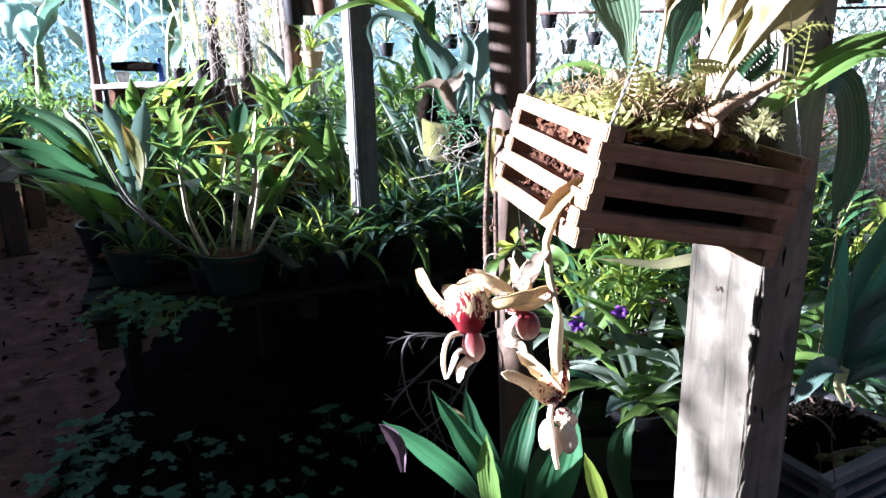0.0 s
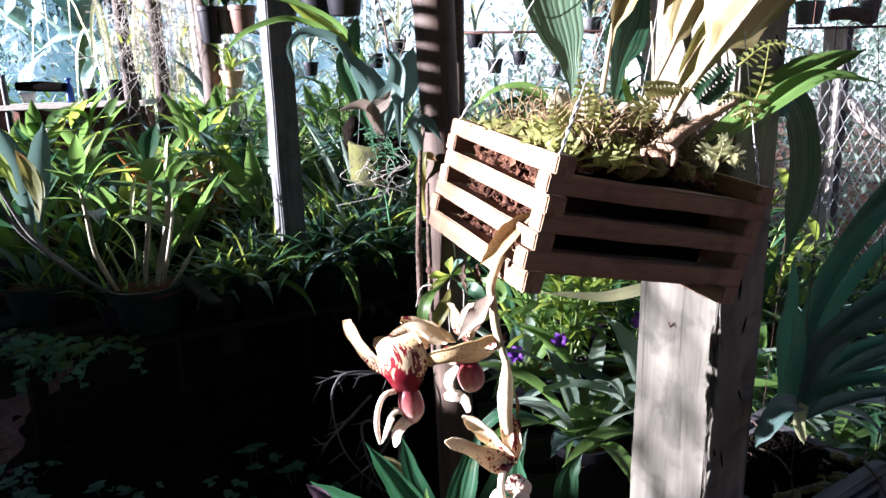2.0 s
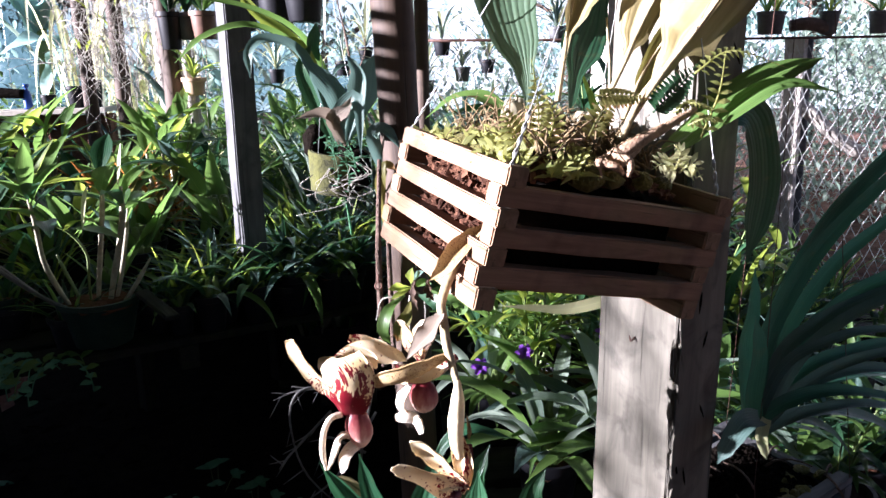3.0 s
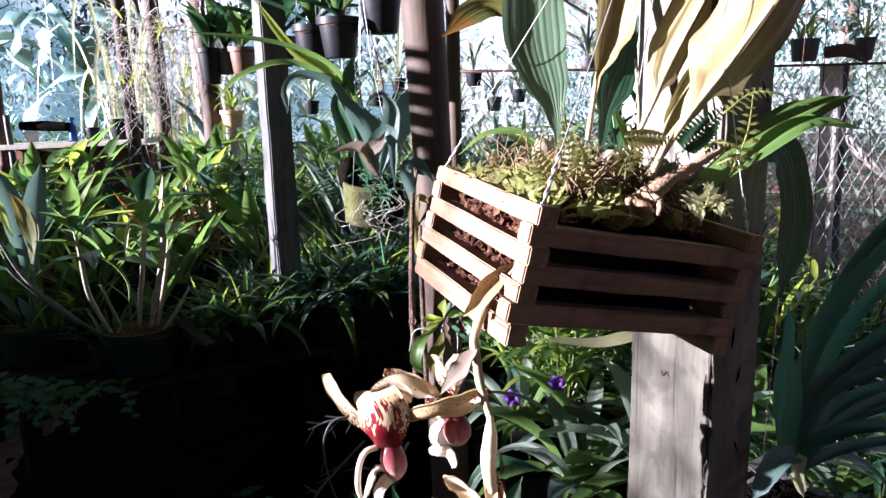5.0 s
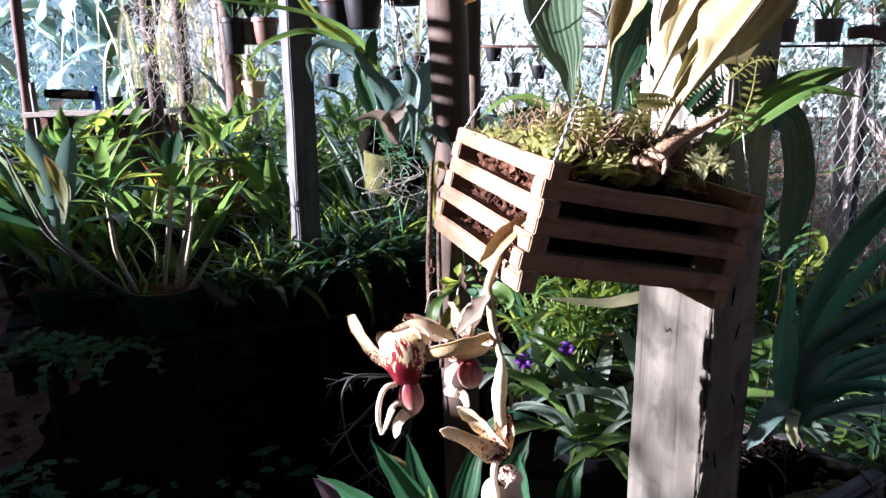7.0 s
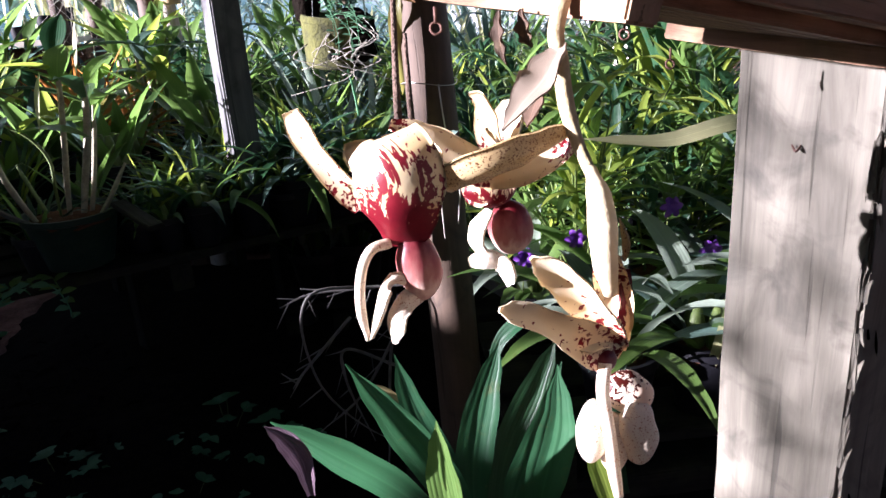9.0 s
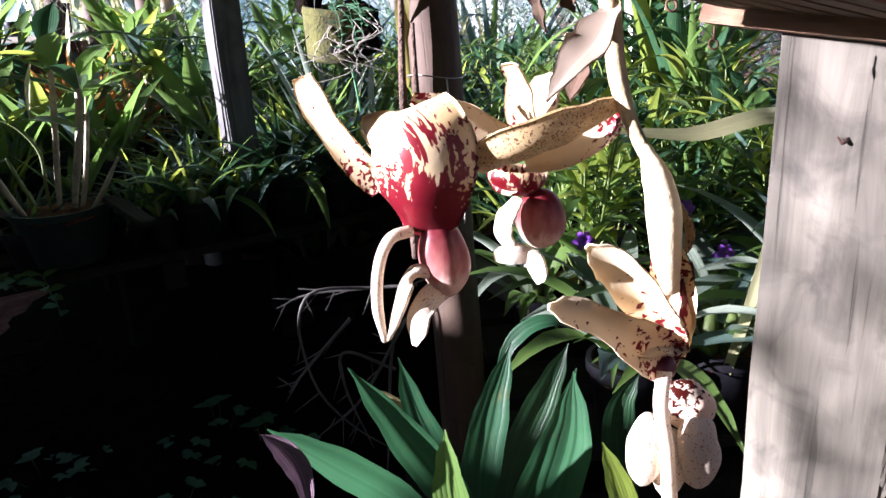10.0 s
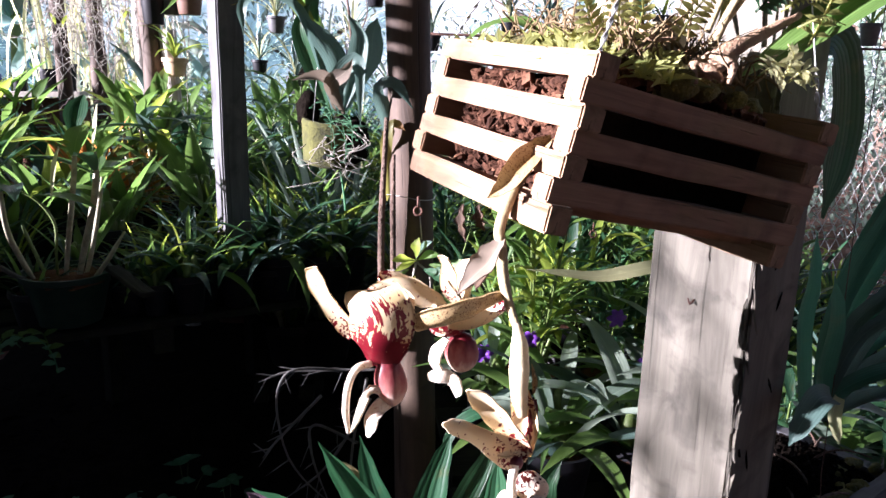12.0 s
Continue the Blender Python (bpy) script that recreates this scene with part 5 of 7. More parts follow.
# ---- plants in pots ----
def blade_points(base, az, elev, length, droop, n=4):
    """Points of a leaf that leaves base at an angle and bends down."""
    q, e = Vector(base), elev
    pts = [q.copy()]
    for _ in range(n):
        q = q + Vector((math.cos(az) * math.cos(e), math.sin(az) * math.cos(e), math.sin(e))) * (length / n)
        pts.append(q.copy())
        e -= droop / n
    return pts


def pot_mesh(r, h, rim=0.006):
    return [(r * 0.72, 0), (r * 0.76, 0.004), (r * 0.97, h - 0.022), (r * 0.975, h - 0.02), (r + rim * 0.6, h - 0.018), (r + rim * 0.6, h), (r * 0.94, h), (r * 0.9, h - 0.018), (r * 0.02, h - 0.02)]


def add_pot(p, r, h, material, z=0.0, label=""):
    bm = bmesh.new()
    lathe(bm, pot_mesh(r, h), Matrix.Translation((0, 0, z)))
    pot = part("pot", bm, material, p, label, smooth=False)
    bm = bmesh.new()
    lump(bm, (0, 0, z + h - 0.02), (r * 0.9, r * 0.9, 0.014), 0.5, 14, 2)
    part("soil", bm, SOIL, p)
    return pot


def foliage(p, leaves, name="leaf", nseg=9, nx=4):
    """leaves: (material, points, width, form, cup). Large plants have one part a leaf."""
    for mt, pts, w, form, cup in leaves:
        bm = bmesh.new()
        d = (Vector(pts[-1]) - Vector(pts[0]))
        ribbon(bm, pts, w, form, (-d.x * 0.4, -d.y * 0.4, abs(d.z) + 0.05) if d.z > 0 else (0, 0, 1), cup, n=nseg, nx=nx)
        part(name, bm, mt, p)


def stand_at(plants, spots):
    """Puts a model plant at the first spot and copies of it at the others. A spot: x, y, z, turn, size."""
    for k, (x, y, z, turn, size) in enumerate(spots):
        m = pose(x, y, z, 0, 0, turn)
        if k == 0:
            plants.matrix_basis = m @ Matrix.Diagonal((size, size, size, 1))
        else:
            c = copy_thing(plants, m)
            c.scale = (size, size, size)


def cane_orchid(seed, label, canes=9, h=0.34, mats=(GREEN, DEEP, LIME), pot=BLACKPOT, r0=0.07):
    r = random.Random(seed)
    p = thing("cane_orchid", (0, 0, 0), label, "orchid plant", "potted cane orchids")
    add_pot(p, r0, 0.11, pot)
    for k in range(canes):
        a, e, l = r.uniform(0, 6.28), r.uniform(1.05, 1.5), h * r.uniform(0.6, 1.1)
        b = Vector((r.uniform(-1, 1), r.uniform(-1, 1), 0)) * r0 * 0.5 + Vector((0, 0, 0.09))
        line = blade_points(b, a, e, l, -0.15)
        bm = bmesh.new()
        tube(bm, line, (0.004, 0.007, 0.006, 0.003), n=12, sides=6)
        part("cane", bm, CANE if r.random() < 0.6 else STEM, p)
        lv = []
        for j in range(r.randint(3, 5)):
            q = Vector(line[-1]).lerp(Vector(line[-2]), r.uniform(0, 0.9))
            lv.append((r.choice(mats), blade_points(q, r.uniform(0, 6.28), r.uniform(0.3, 1.2), r.uniform(0.11, 0.22), r.uniform(0.3, 1.3)), r.uniform(0.036, 0.062), LANCE, 0.15))
        foliage(p, lv)
    return p


def broad_orchid(seed, label, count=11, l=0.34, w=0.06, mats=(GREEN, DEEP, LIME), pot=BLACKPOT, form=LANCE, r0=0.08, rise=(0.9, 1.45), droop=(0.2, 0.9)):
    r = random.Random(seed)
    p = thing("broad_orchid", (0, 0, 0), label, "orchid plant", "potted broad-leaved orchids")
    add_pot(p, r0, 0.12, pot)
    lv = []
    for k in range(count):
        a = k * 2.4 + r.uniform(-0.3, 0.3)
        b = Vector((math.cos(a), math.sin(a), 0)) * r0 * 0.4 + Vector((0, 0, 0.1))
        lv.append((r.choice(mats), blade_points(b, a, r.uniform(*rise), l * r.uniform(0.65, 1.15), r.uniform(*droop), 5), w * r.uniform(0.7, 1.1), form, 0.14))
    foliage(p, lv, nseg=11, nx=6)
    for k in range(5):
        a = k * 1.3
        bm = bmesh.new()
        lathe(bm, [(0.005, 0), (0.014, 0.02), (0.016, 0.045), (0.006, 0.085)], pose(r0 * 0.4 * math.cos(a), r0 * 0.4 * math.sin(a), 0.09), 10)
        part("bulb", bm, STEM, p)
    return p


def grass_orchid(seed, label, count=34, l=0.4, w=0.014, mats=(GREEN, DEEP, LIME), pot=BLACKPOT):
    r = random.Random(seed)
    p = thing("grass_orchid", (0, 0, 0), label, "orchid plant", "potted grassy orchids")
    add_pot(p, 0.07, 0.11, pot)
    for mt in mats:
        bm = bmesh.new()
        for k in range(count // len(mats)):
            a = r.uniform(0, 6.28)
            b = Vector((math.cos(a), math.sin(a), 0)) * r.uniform(0, 0.05) + Vector((0, 0, 0.09))
            pts = blade_points(b, a, r.uniform(0.8, 1.5), l * r.uniform(0.5, 1.1), r.uniform(0.3, 1.9))
            ribbon(bm, pts, w * r.uniform(0.7, 1.3), STRAP, (-math.cos(a), -math.sin(a), 1.2), 0.22, n=8, nx=2)
        part("foliage", bm, mt, p, kind="stuff")
    return p


def reed_orchid(seed, label, stems=12, h=0.36, mats=(GREEN, LIME), flower=False):
    """Thin upright stems with short leaves in two ranks."""
    r = random.Random(seed)
    p = thing("reed_orchid", (0, 0, 0), label, "orchid plant", "potted reed-stemmed orchids")
    add_pot(p, 0.07, 0.1, BLACKPOT)
    sb = bmesh.new()
    leaves = {m: bmesh.new() for m in mats}
    for k in range(stems):
        a = r.uniform(0, 6.28)
        b = Vector((math.cos(a), math.sin(a), 0)) * r.uniform(0, 0.055) + Vector((0, 0, 0.08))
        line = blade_points(b, a, r.uniform(1.1, 1.5), h * r.uniform(0.6, 1.1), 0.2, 8)
        tube(sb, line, (0.0028, 0.0022, 0.0015), n=10, sides=5)
        az = r.uniform(0, 6.28)
        mt = r.choice(mats)
        for i, q in enumerate(line[2:]):
            for s in (0, 3.14):
                if r.random() < 0.3:
                    continue
                ribbon(leaves[mt], blade_points(q, az + s + r.uniform(-0.8, 0.8), r.uniform(0.2, 1.2), r.uniform(0.06, 0.16), r.uniform(0.4, 1.5), 3), r.uniform(0.014, 0.026), LANCE, (0, 0, 1), 0.18, n=6, nx=2)
    part("stem_tuft", sb, STEM, p, kind="stuff")
    for mt, bm in leaves.items():
        part("foliage", bm, mt, p, kind="stuff")
    return p


def rosette(seed, label, count=20, l=0.26, w=0.035, mats=(DEEP, GREEN), pot=None):
    r = random.Random(seed)
    p = thing("bromeliad", (0, 0, 0), label, "bromeliad", "bromeliads among the orchids")
    if pot:
        add_pot(p, 0.06, 0.09, pot)
    z = 0.08 if pot else 0.0
    lv = []
    for k in range(count):
        a, f = k * 2.4, k / count
        lv.append((r.choice(mats), blade_points((0, 0, z), a, 0.25 + f * 1.1, l * r.uniform(0.75, 1.05), 0.9 - 0.5 * f), w, STRAP, 0.25))
    foliage(p, lv)
    return p


def weed(seed):
    r = random.Random(seed)
    p = thing("weed", (0, 0, 0), "low dark green weed with three-part leaves on the bare earth", "weed", "weeds on the earth floor")
    bm, sb = bmesh.new(), bmesh.new()
    for k in range(13):
        a = r.uniform(0, 6.28)
        line = blade_points((0, 0, 0), a, r.uniform(0.6, 1.4), r.uniform(0.06, 0.2), 0.4)
        tube(sb, line, (0.0016, 0.001), n=6, sides=4)
        for s in (-1.1, 0, 1.1):
            ribbon(bm, blade_points(line[-1], a + s, 0.2, r.uniform(0.035, 0.065), 0.5, 3), 0.034, LANCE, (0, 0, 1), 0.1, n=6, nx=4)
    part("stem_tuft", sb, STEM, p, kind="stuff")
    part("foliage", bm, WEED, p, kind="stuff")
    return p


rs = random.Random(77)
bench_x = Vector((0.902, 0.4315, 0))
bench_y = Vector((-0.4315, 0.902, 0))


def on_bench(u, v, z=0.752):
    q = Vector((-1.02, 1.80, z)) + bench_x * u + bench_y * v
    return q.x, q.y, q.z


# the two big pots at the front of the bench
def front_pot():
    p = thing("cane_orchid", (-0.692, 2.065, 0.748), "cane orchid with pale canes in a dark round pot", "orchid plant", "potted cane orchids")
    c = p.matrix_basis.translation.copy()
    bm = bmesh.new()
    lathe(bm, [(0.062, 0), (0.072, 0.004), (0.1, 0.115), (0.106, 0.117), (0.106, 0.13), (0.098, 0.13), (0.092, 0.11), (0.002, 0.108)], Matrix.Translation((c.x, c.y, 0.754)))
    part("pot", bm, GREENPOT, p, "dark green round plastic pot", smooth=False)
    bm = bmesh.new()
    lump(bm, (c.x, c.y, 0.865), (0.09, 0.09, 0.014), 0.5, 12, 3)
    part("soil", bm, SOIL, p)
    r = random.Random(4)
    canes = [([(-0.745, 2.046, 0.836), (-0.770, 2.018, 0.922), (-0.786, 1.999, 0.998), (-0.784, 1.980, 1.096), (-0.789, 1.970, 1.181)], 0.007, CANE),
             ([(-0.694, 2.056, 0.827), (-0.673, 2.037, 0.940), (-0.649, 2.018, 1.040), (-0.625, 1.999, 1.153), (-0.622, 1.999, 1.228)], 0.007, CANE),
             ([(-0.669, 2.056, 0.832), (-0.639, 2.046, 0.937), (-0.609, 2.037, 1.036), (-0.594, 2.037, 1.115), (-0.591, 2.037, 1.177)], 0.0085, CANE),
             ([(-0.663, 2.075, 0.829), (-0.638, 2.085, 0.918), (-0.609, 2.085, 1.041), (-0.595, 2.085, 1.122)], 0.006, CANE),
             ([(-0.709, 2.056, 0.836), (-0.699, 2.037, 0.932), (-0.692, 2.027, 1.007), (-0.722, 2.018, 1.064), (-0.777, 2.009, 1.098)], 0.004, STEM),
             ([(-0.759, 2.046, 0.848), (-0.835, 2.018, 0.914), (-0.911, 1.999, 0.991), (-0.957, 1.999, 1.062)], 0.005, STEM),
             ([(-0.718, 2.027, 0.845), (-0.789, 1.980, 0.909), (-0.850, 1.961, 0.970)], 0.004, TWIG),
             ([(-0.648, 2.065, 0.836), (-0.592, 2.056, 0.909), (-0.545, 2.056, 0.983)], 0.006, CANE),
             ([(-0.728, 2.075, 0.830), (-0.779, 2.094, 0.941), (-0.795, 2.094, 0.991)], 0.005, STEM)]
    for pts, w, mt in canes:
        bm = bmesh.new()
        tube(bm, pts, (w * 0.7, w, w * 0.95, w * 0.5), n=26, sides=8)
        part("cane", bm, mt, p)
    lv = []
    for pts, w, mt in canes[:5]:
        for j in range(6):
            q = Vector(pts[-1]).lerp(Vector(pts[-2]), r.uniform(0, 0.9))
            lv.append((r.choice((GREEN, GREEN, DEEP, LIME)), blade_points(q, r.uniform(0, 6.28), r.uniform(0.1, 1.2), r.uniform(0.13, 0.22), r.uniform(0.3, 1.2)), r.uniform(0.034, 0.054), LANCE, 0.14))
    foliage(p, lv, nx=6)
    bm = bmesh.new()
    ribbon(bm, [(-0.640, 1.961, 1.196), (-0.650, 1.951, 1.146), (-0.664, 1.951, 1.071)], 0.03, LANCE, (-0.8, -0.7, 0), 0.1, n=10, nx=6)
    part("leaf", bm, PALE, p, "pale underside of a hanging leaf")
    for pts in ([(-0.737, 2.03, 0.841), (-0.832, 1.98, 0.939), (-0.889, 1.95, 1.009), (-0.94, 1.92, 1.094), (-0.982, 1.9, 1.246)],
                [(-0.772, 2.03, 0.855), (-0.857, 2.0, 0.952), (-0.933, 1.98, 1.047), (-0.976, 1.96, 1.163), (-1.021, 1.95, 1.281)]):
        bm = bmesh.new()
        tube(bm, pts, (0.004, 0.005, 0.005, 0.004, 0.002), n=24, sides=8)
        part("cane", bm, TWIG, p)
    for pts, w, mt, lab in (
            ([(-0.945, 1.93, 1.096), (-0.987, 1.85, 1.197), (-1.048, 1.8, 1.282), (-1.131, 1.78, 1.319)], 0.036, DEEP, ""),
            ([(-0.953, 1.93, 1.1), (-1.001, 1.9, 1.23), (-1.063, 1.88, 1.289), (-1.141, 1.86, 1.331)], 0.034, PLEAT, ""),
            ([(-0.945, 1.93, 1.092), (-1.009, 1.84, 1.183), (-1.061, 1.78, 1.231), (-1.146, 1.74, 1.26)], 0.036, DEEP, ""),
            ([(-0.953, 1.93, 1.1), (-1.056, 1.9, 1.157), (-1.133, 1.86, 1.197), (-1.242, 1.84, 1.209)], 0.036, DEEP, ""),
            # lime among dark leaves: sunlight put into this leaf's colour
            ([(-0.957, 1.9, 1.115), (-0.963, 1.86, 1.179), (-0.994, 1.84, 1.222), (-1.05, 1.83, 1.268)], 0.036, LIME, "leaf in lime that paints the sun on it"),
            ([(-0.944, 1.93, 1.1), (-1.007, 1.95, 1.207), (-1.061, 1.97, 1.263), (-1.105, 2.0, 1.31)], 0.032, GREEN, ""),
            ([(-0.95, 1.95, 1.071), (-1.027, 1.9, 1.124), (-1.101, 1.86, 1.148), (-1.194, 1.84, 1.161)], 0.034, DEEP, ""),
            ([(-0.89, 1.95, 1.086), (-0.872, 1.94, 1.157), (-0.88, 1.93, 1.216), (-0.902, 1.92, 1.268)], 0.062, OLIVE, "olive leaf lit from behind"),
            ([(-0.939, 1.97, 1.152), (-0.956, 1.97, 1.211), (-0.976, 1.97, 1.253), (-1.004, 1.97, 1.291)], 0.03, LIME, "yellow-green leaf")):
        bm = bmesh.new()
        ribbon(bm, pts, w, (0.15, 0.6, 0.95, 1, 0.8, 0.45, 0.03), (-0.3, -0.75, 0.6), 0.14, 3, 0.02, n=18, nx=18)
        part("leaf", bm, mt, p, lab)
    bm = bmesh.new()
    ribbon(bm, [(-0.565, 1.999, 1.288), (-0.570, 1.990, 1.237), (-0.581, 1.990, 1.181)], 0.022, LANCE, (-0.8, -0.7, 0), 0.1, n=10, nx=6)
    part("leaf", bm, PALE, p)


front_pot()


def left_pot():
    p = thing("broad_orchid", (-1.03, 2.19, 0.752), "broad-leaved orchid in a wide dark green pot at the bench end", "orchid plant", "potted broad-leaved orchids")
    bm = bmesh.new()
    lathe(bm, [(0.078, 0), (0.085, 0.004), (0.108, 0.10), (0.116, 0.102), (0.116, 0.112), (0.108, 0.112), (0.1, 0.09), (0.002, 0.088)], Matrix.Translation((-1.03, 2.19, 0.754)), 36)
    part("pot", bm, GREENPOT, p, "wide dark green plastic pot", smooth=False)
    bm = bmesh.new()
    lump(bm, (-1.03, 2.19, 0.842), (0.1, 0.1, 0.014), 0.5, 12, 3)
    part("soil", bm, SOIL, p)
    r = random.Random(14)
    for pts, w in (([(-1.03, 2.17, 0.85), (-1.025, 2.16, 1.06), (-1.03, 2.15, 1.20), (-1.065, 2.15, 1.315)], 0.066), ([(-1.02, 2.17, 0.85), (-0.985, 2.14, 1.06), (-0.954, 2.12, 1.20), (-0.924, 2.12, 1.318)], 0.06)):
        bm = bmesh.new()
        ribbon(bm, pts, w, (0.08, 0.12, 0.35, 0.9, 1, 0.75, 0.05), (0.35, -1, 0.2), 0.12, n=18, nx=8)
        part("leaf", bm, BLUE, p, "broad blue-green leaf")
    lv = []
    for k in range(16):
        a = k * 2.4 + r.uniform(-0.3, 0.3)
        b = Vector((-1.03 + 0.05 * math.cos(a), 2.19 + 0.05 * math.sin(a), 0.845))
        lv.append((r.choice((DEEP, GREEN, DEEP, BLUE)), blade_points(b, a, r.uniform(0.6, 1.4), r.uniform(0.13, 0.27), r.uniform(0.4, 1.5)), r.uniform(0.022, 0.04), LANCE, 0.16))
    foliage(p, lv, nseg=12, nx=6)


left_pot()

# more plants behind them on the same bench
stand_at(broad_orchid(21, "broad-leaved orchid with yellow-green upright leaves in a black pot", 13, 0.38, 0.075, (GREEN, LIME, GREEN, DEEP)),
         [(*on_bench(0.05, 0.62), 20, 1.15), (*on_bench(0.45, 0.75), 140, 1.1), (*on_bench(0.95, 1.05), 80, 1.2), (*on_bench(0.2, 1.3), 250, 1.25), (*on_bench(0.65, 1.55), 10, 1.2)])
stand_at(cane_orchid(22, "cane orchid with pale canes and green leaves in a black pot", 11, 0.36, (GREEN, BLUE, LIME, GREEN)),
         [(*on_bench(0.15, 0.95), 60, 1.1), (*on_bench(0.75, 0.95), 200, 1.15), (*on_bench(0.35, 1.65), 300, 1.2), (*on_bench(0.9, 1.7), 30, 1.2)])
stand_at(grass_orchid(23, "clump of grassy orchid leaves in a black pot", 33, 0.34),
         [(*on_bench(0.98, 0.28), 0, 0.8), (*on_bench(0.72, 0.2), 90, 0.7), (*on_bench(0.3, 0.45), 160, 0.9), (*on_bench(0.6, 1.2), 220, 1.1), (*on_bench(1.0, 1.4), 20, 1.2)])
stand_at(grass_orchid(27, "low clump of dark narrow leaves at the bench's edge", 33, 0.2, 0.012, (DEEP, GREEN, DEEP)),
         [(*on_bench(0.34, 0.12), 10, 0.8), (*on_bench(0.55, 0.12), 70, 0.75), (*on_bench(0.66, 0.3), 200, 0.9), (*on_bench(0.85, 0.14), 130, 0.85), (*on_bench(1.0, 0.12), 300, 0.9), (*on_bench(0.2, 0.3), 20, 0.8)])
stand_at(broad_orchid(28, "young broad-leaved orchid in a small black pot", 8, 0.2, 0.04, (GREEN, BLUE, GREEN), r0=0.05),
         [(*on_bench(0.55, 0.42), 0, 1.4), (*on_bench(0.85, 0.6), 120, 1.6), (*on_bench(0.4, 0.62), 220, 1.5), (*on_bench(0.1, 0.5), 220, 1.4), (*on_bench(0.46, 0.28), 0, 0.9), (*on_bench(0.9, 0.36), 100, 1.0), (*on_bench(0.76, 0.42), 40, 1.0), (*on_bench(0.3, 0.6), 200, 1.2), (*on_bench(0.62, 0.66), 300, 1.2), (*on_bench(1.17, 0.1), 60, 0.95), (*on_bench(1.08, 0.28), 200, 1.0), (*on_bench(1.18, 0.5), 10, 1.2)])
stand_at(grass_orchid(29, "low light green arching orchid at the bench's edge", 36, 0.24, 0.016, (GREEN, LIME, BLUE)),
         [(*on_bench(0.72, 0.1), 10, 0.85), (*on_bench(0.8, 0.26), 70, 0.9), (*on_bench(0.92, 0.08), 200, 0.8), (*on_bench(1.0, 0.25), 130, 0.95), (*on_bench(0.62, 0.15), 300, 0.8), (*on_bench(0.9, 0.5), 20, 1.0), (*on_bench(1.1, 0.08), 40, 0.9), (*on_bench(1.17, 0.3), 170, 1.0), (*on_bench(1.08, 0.48), 250, 1.1)])
stand_at(rosette(24, "golden yellow spidery bromeliad among the pots", 24, 0.2, 0.014, (GOLD, LIME, GOLD), BLACKPOT),
         [(*on_bench(0.25, 0.72), 0, 1.1), (*on_bench(0.45, 0.95), 50, 1.1), (*on_bench(0.02, 1.1), 50, 1.0)])
stand_at(rosette(25, "rust-orange bromeliad with narrow leaves", 30, 0.24, 0.016, (RUST, RUST, OLIVE), BLACKPOT), [(*on_bench(0.55, 0.86), 0, 1.5), (*on_bench(0.7, 1.0), 70, 1.4)])
stand_at(rosette(26, "large dark green bromeliad rosette on the bench", 26, 0.42, 0.055, (DEEP, DEEP, GREEN), BLACKPOT), [(*on_bench(0.62, 1.72), 0, 1.0), (*on_bench(0.98, 1.85), 40, 0.8), (*on_bench(0.1, 1.8), 100, 1.0)])


stand_at(broad_orchid(30, "dark arching orchid at the bench's edge in a small black pot", 13, 0.25, 0.034, (DEEP, GREEN, BLUE, DEEP), r0=0.05, rise=(0.5, 1.3), droop=(0.9, 2.1)),
         [(-0.20, 2.26, 0.752, 0, 1.0), (-0.31, 2.20, 0.752, 110, 0.9), (-0.10, 2.31, 0.752, 230, 0.95), (-0.42, 2.14, 0.752, 40, 0.85), (-0.02, 2.40, 0.752, 300, 1.0), (-0.24, 2.40, 0.752, 160, 1.1), (-0.50, 2.12, 0.752, 200, 0.7)])
# added pale slats: sunlight on the bench slats, put in as pale wood
tray = thing("slatted_tray", (-0.2, 2.53, 0.752), "added pale slats standing in for sunlit slats of the bench", "tray")
for k in range(5):
    plank("slat", (-0.27, 2.47 + 0.028 * k, 0.785), (-0.12, 2.485 + 0.028 * k, 0.785), 0.02, 0.01, PALEWOOD, tray)
for x in (-0.255, -0.135):
    plank("bearer", (x, 2.46, 0.766), (x + 0.002, 2.61, 0.766), 0.018, 0.026, GREYWOOD, tray)


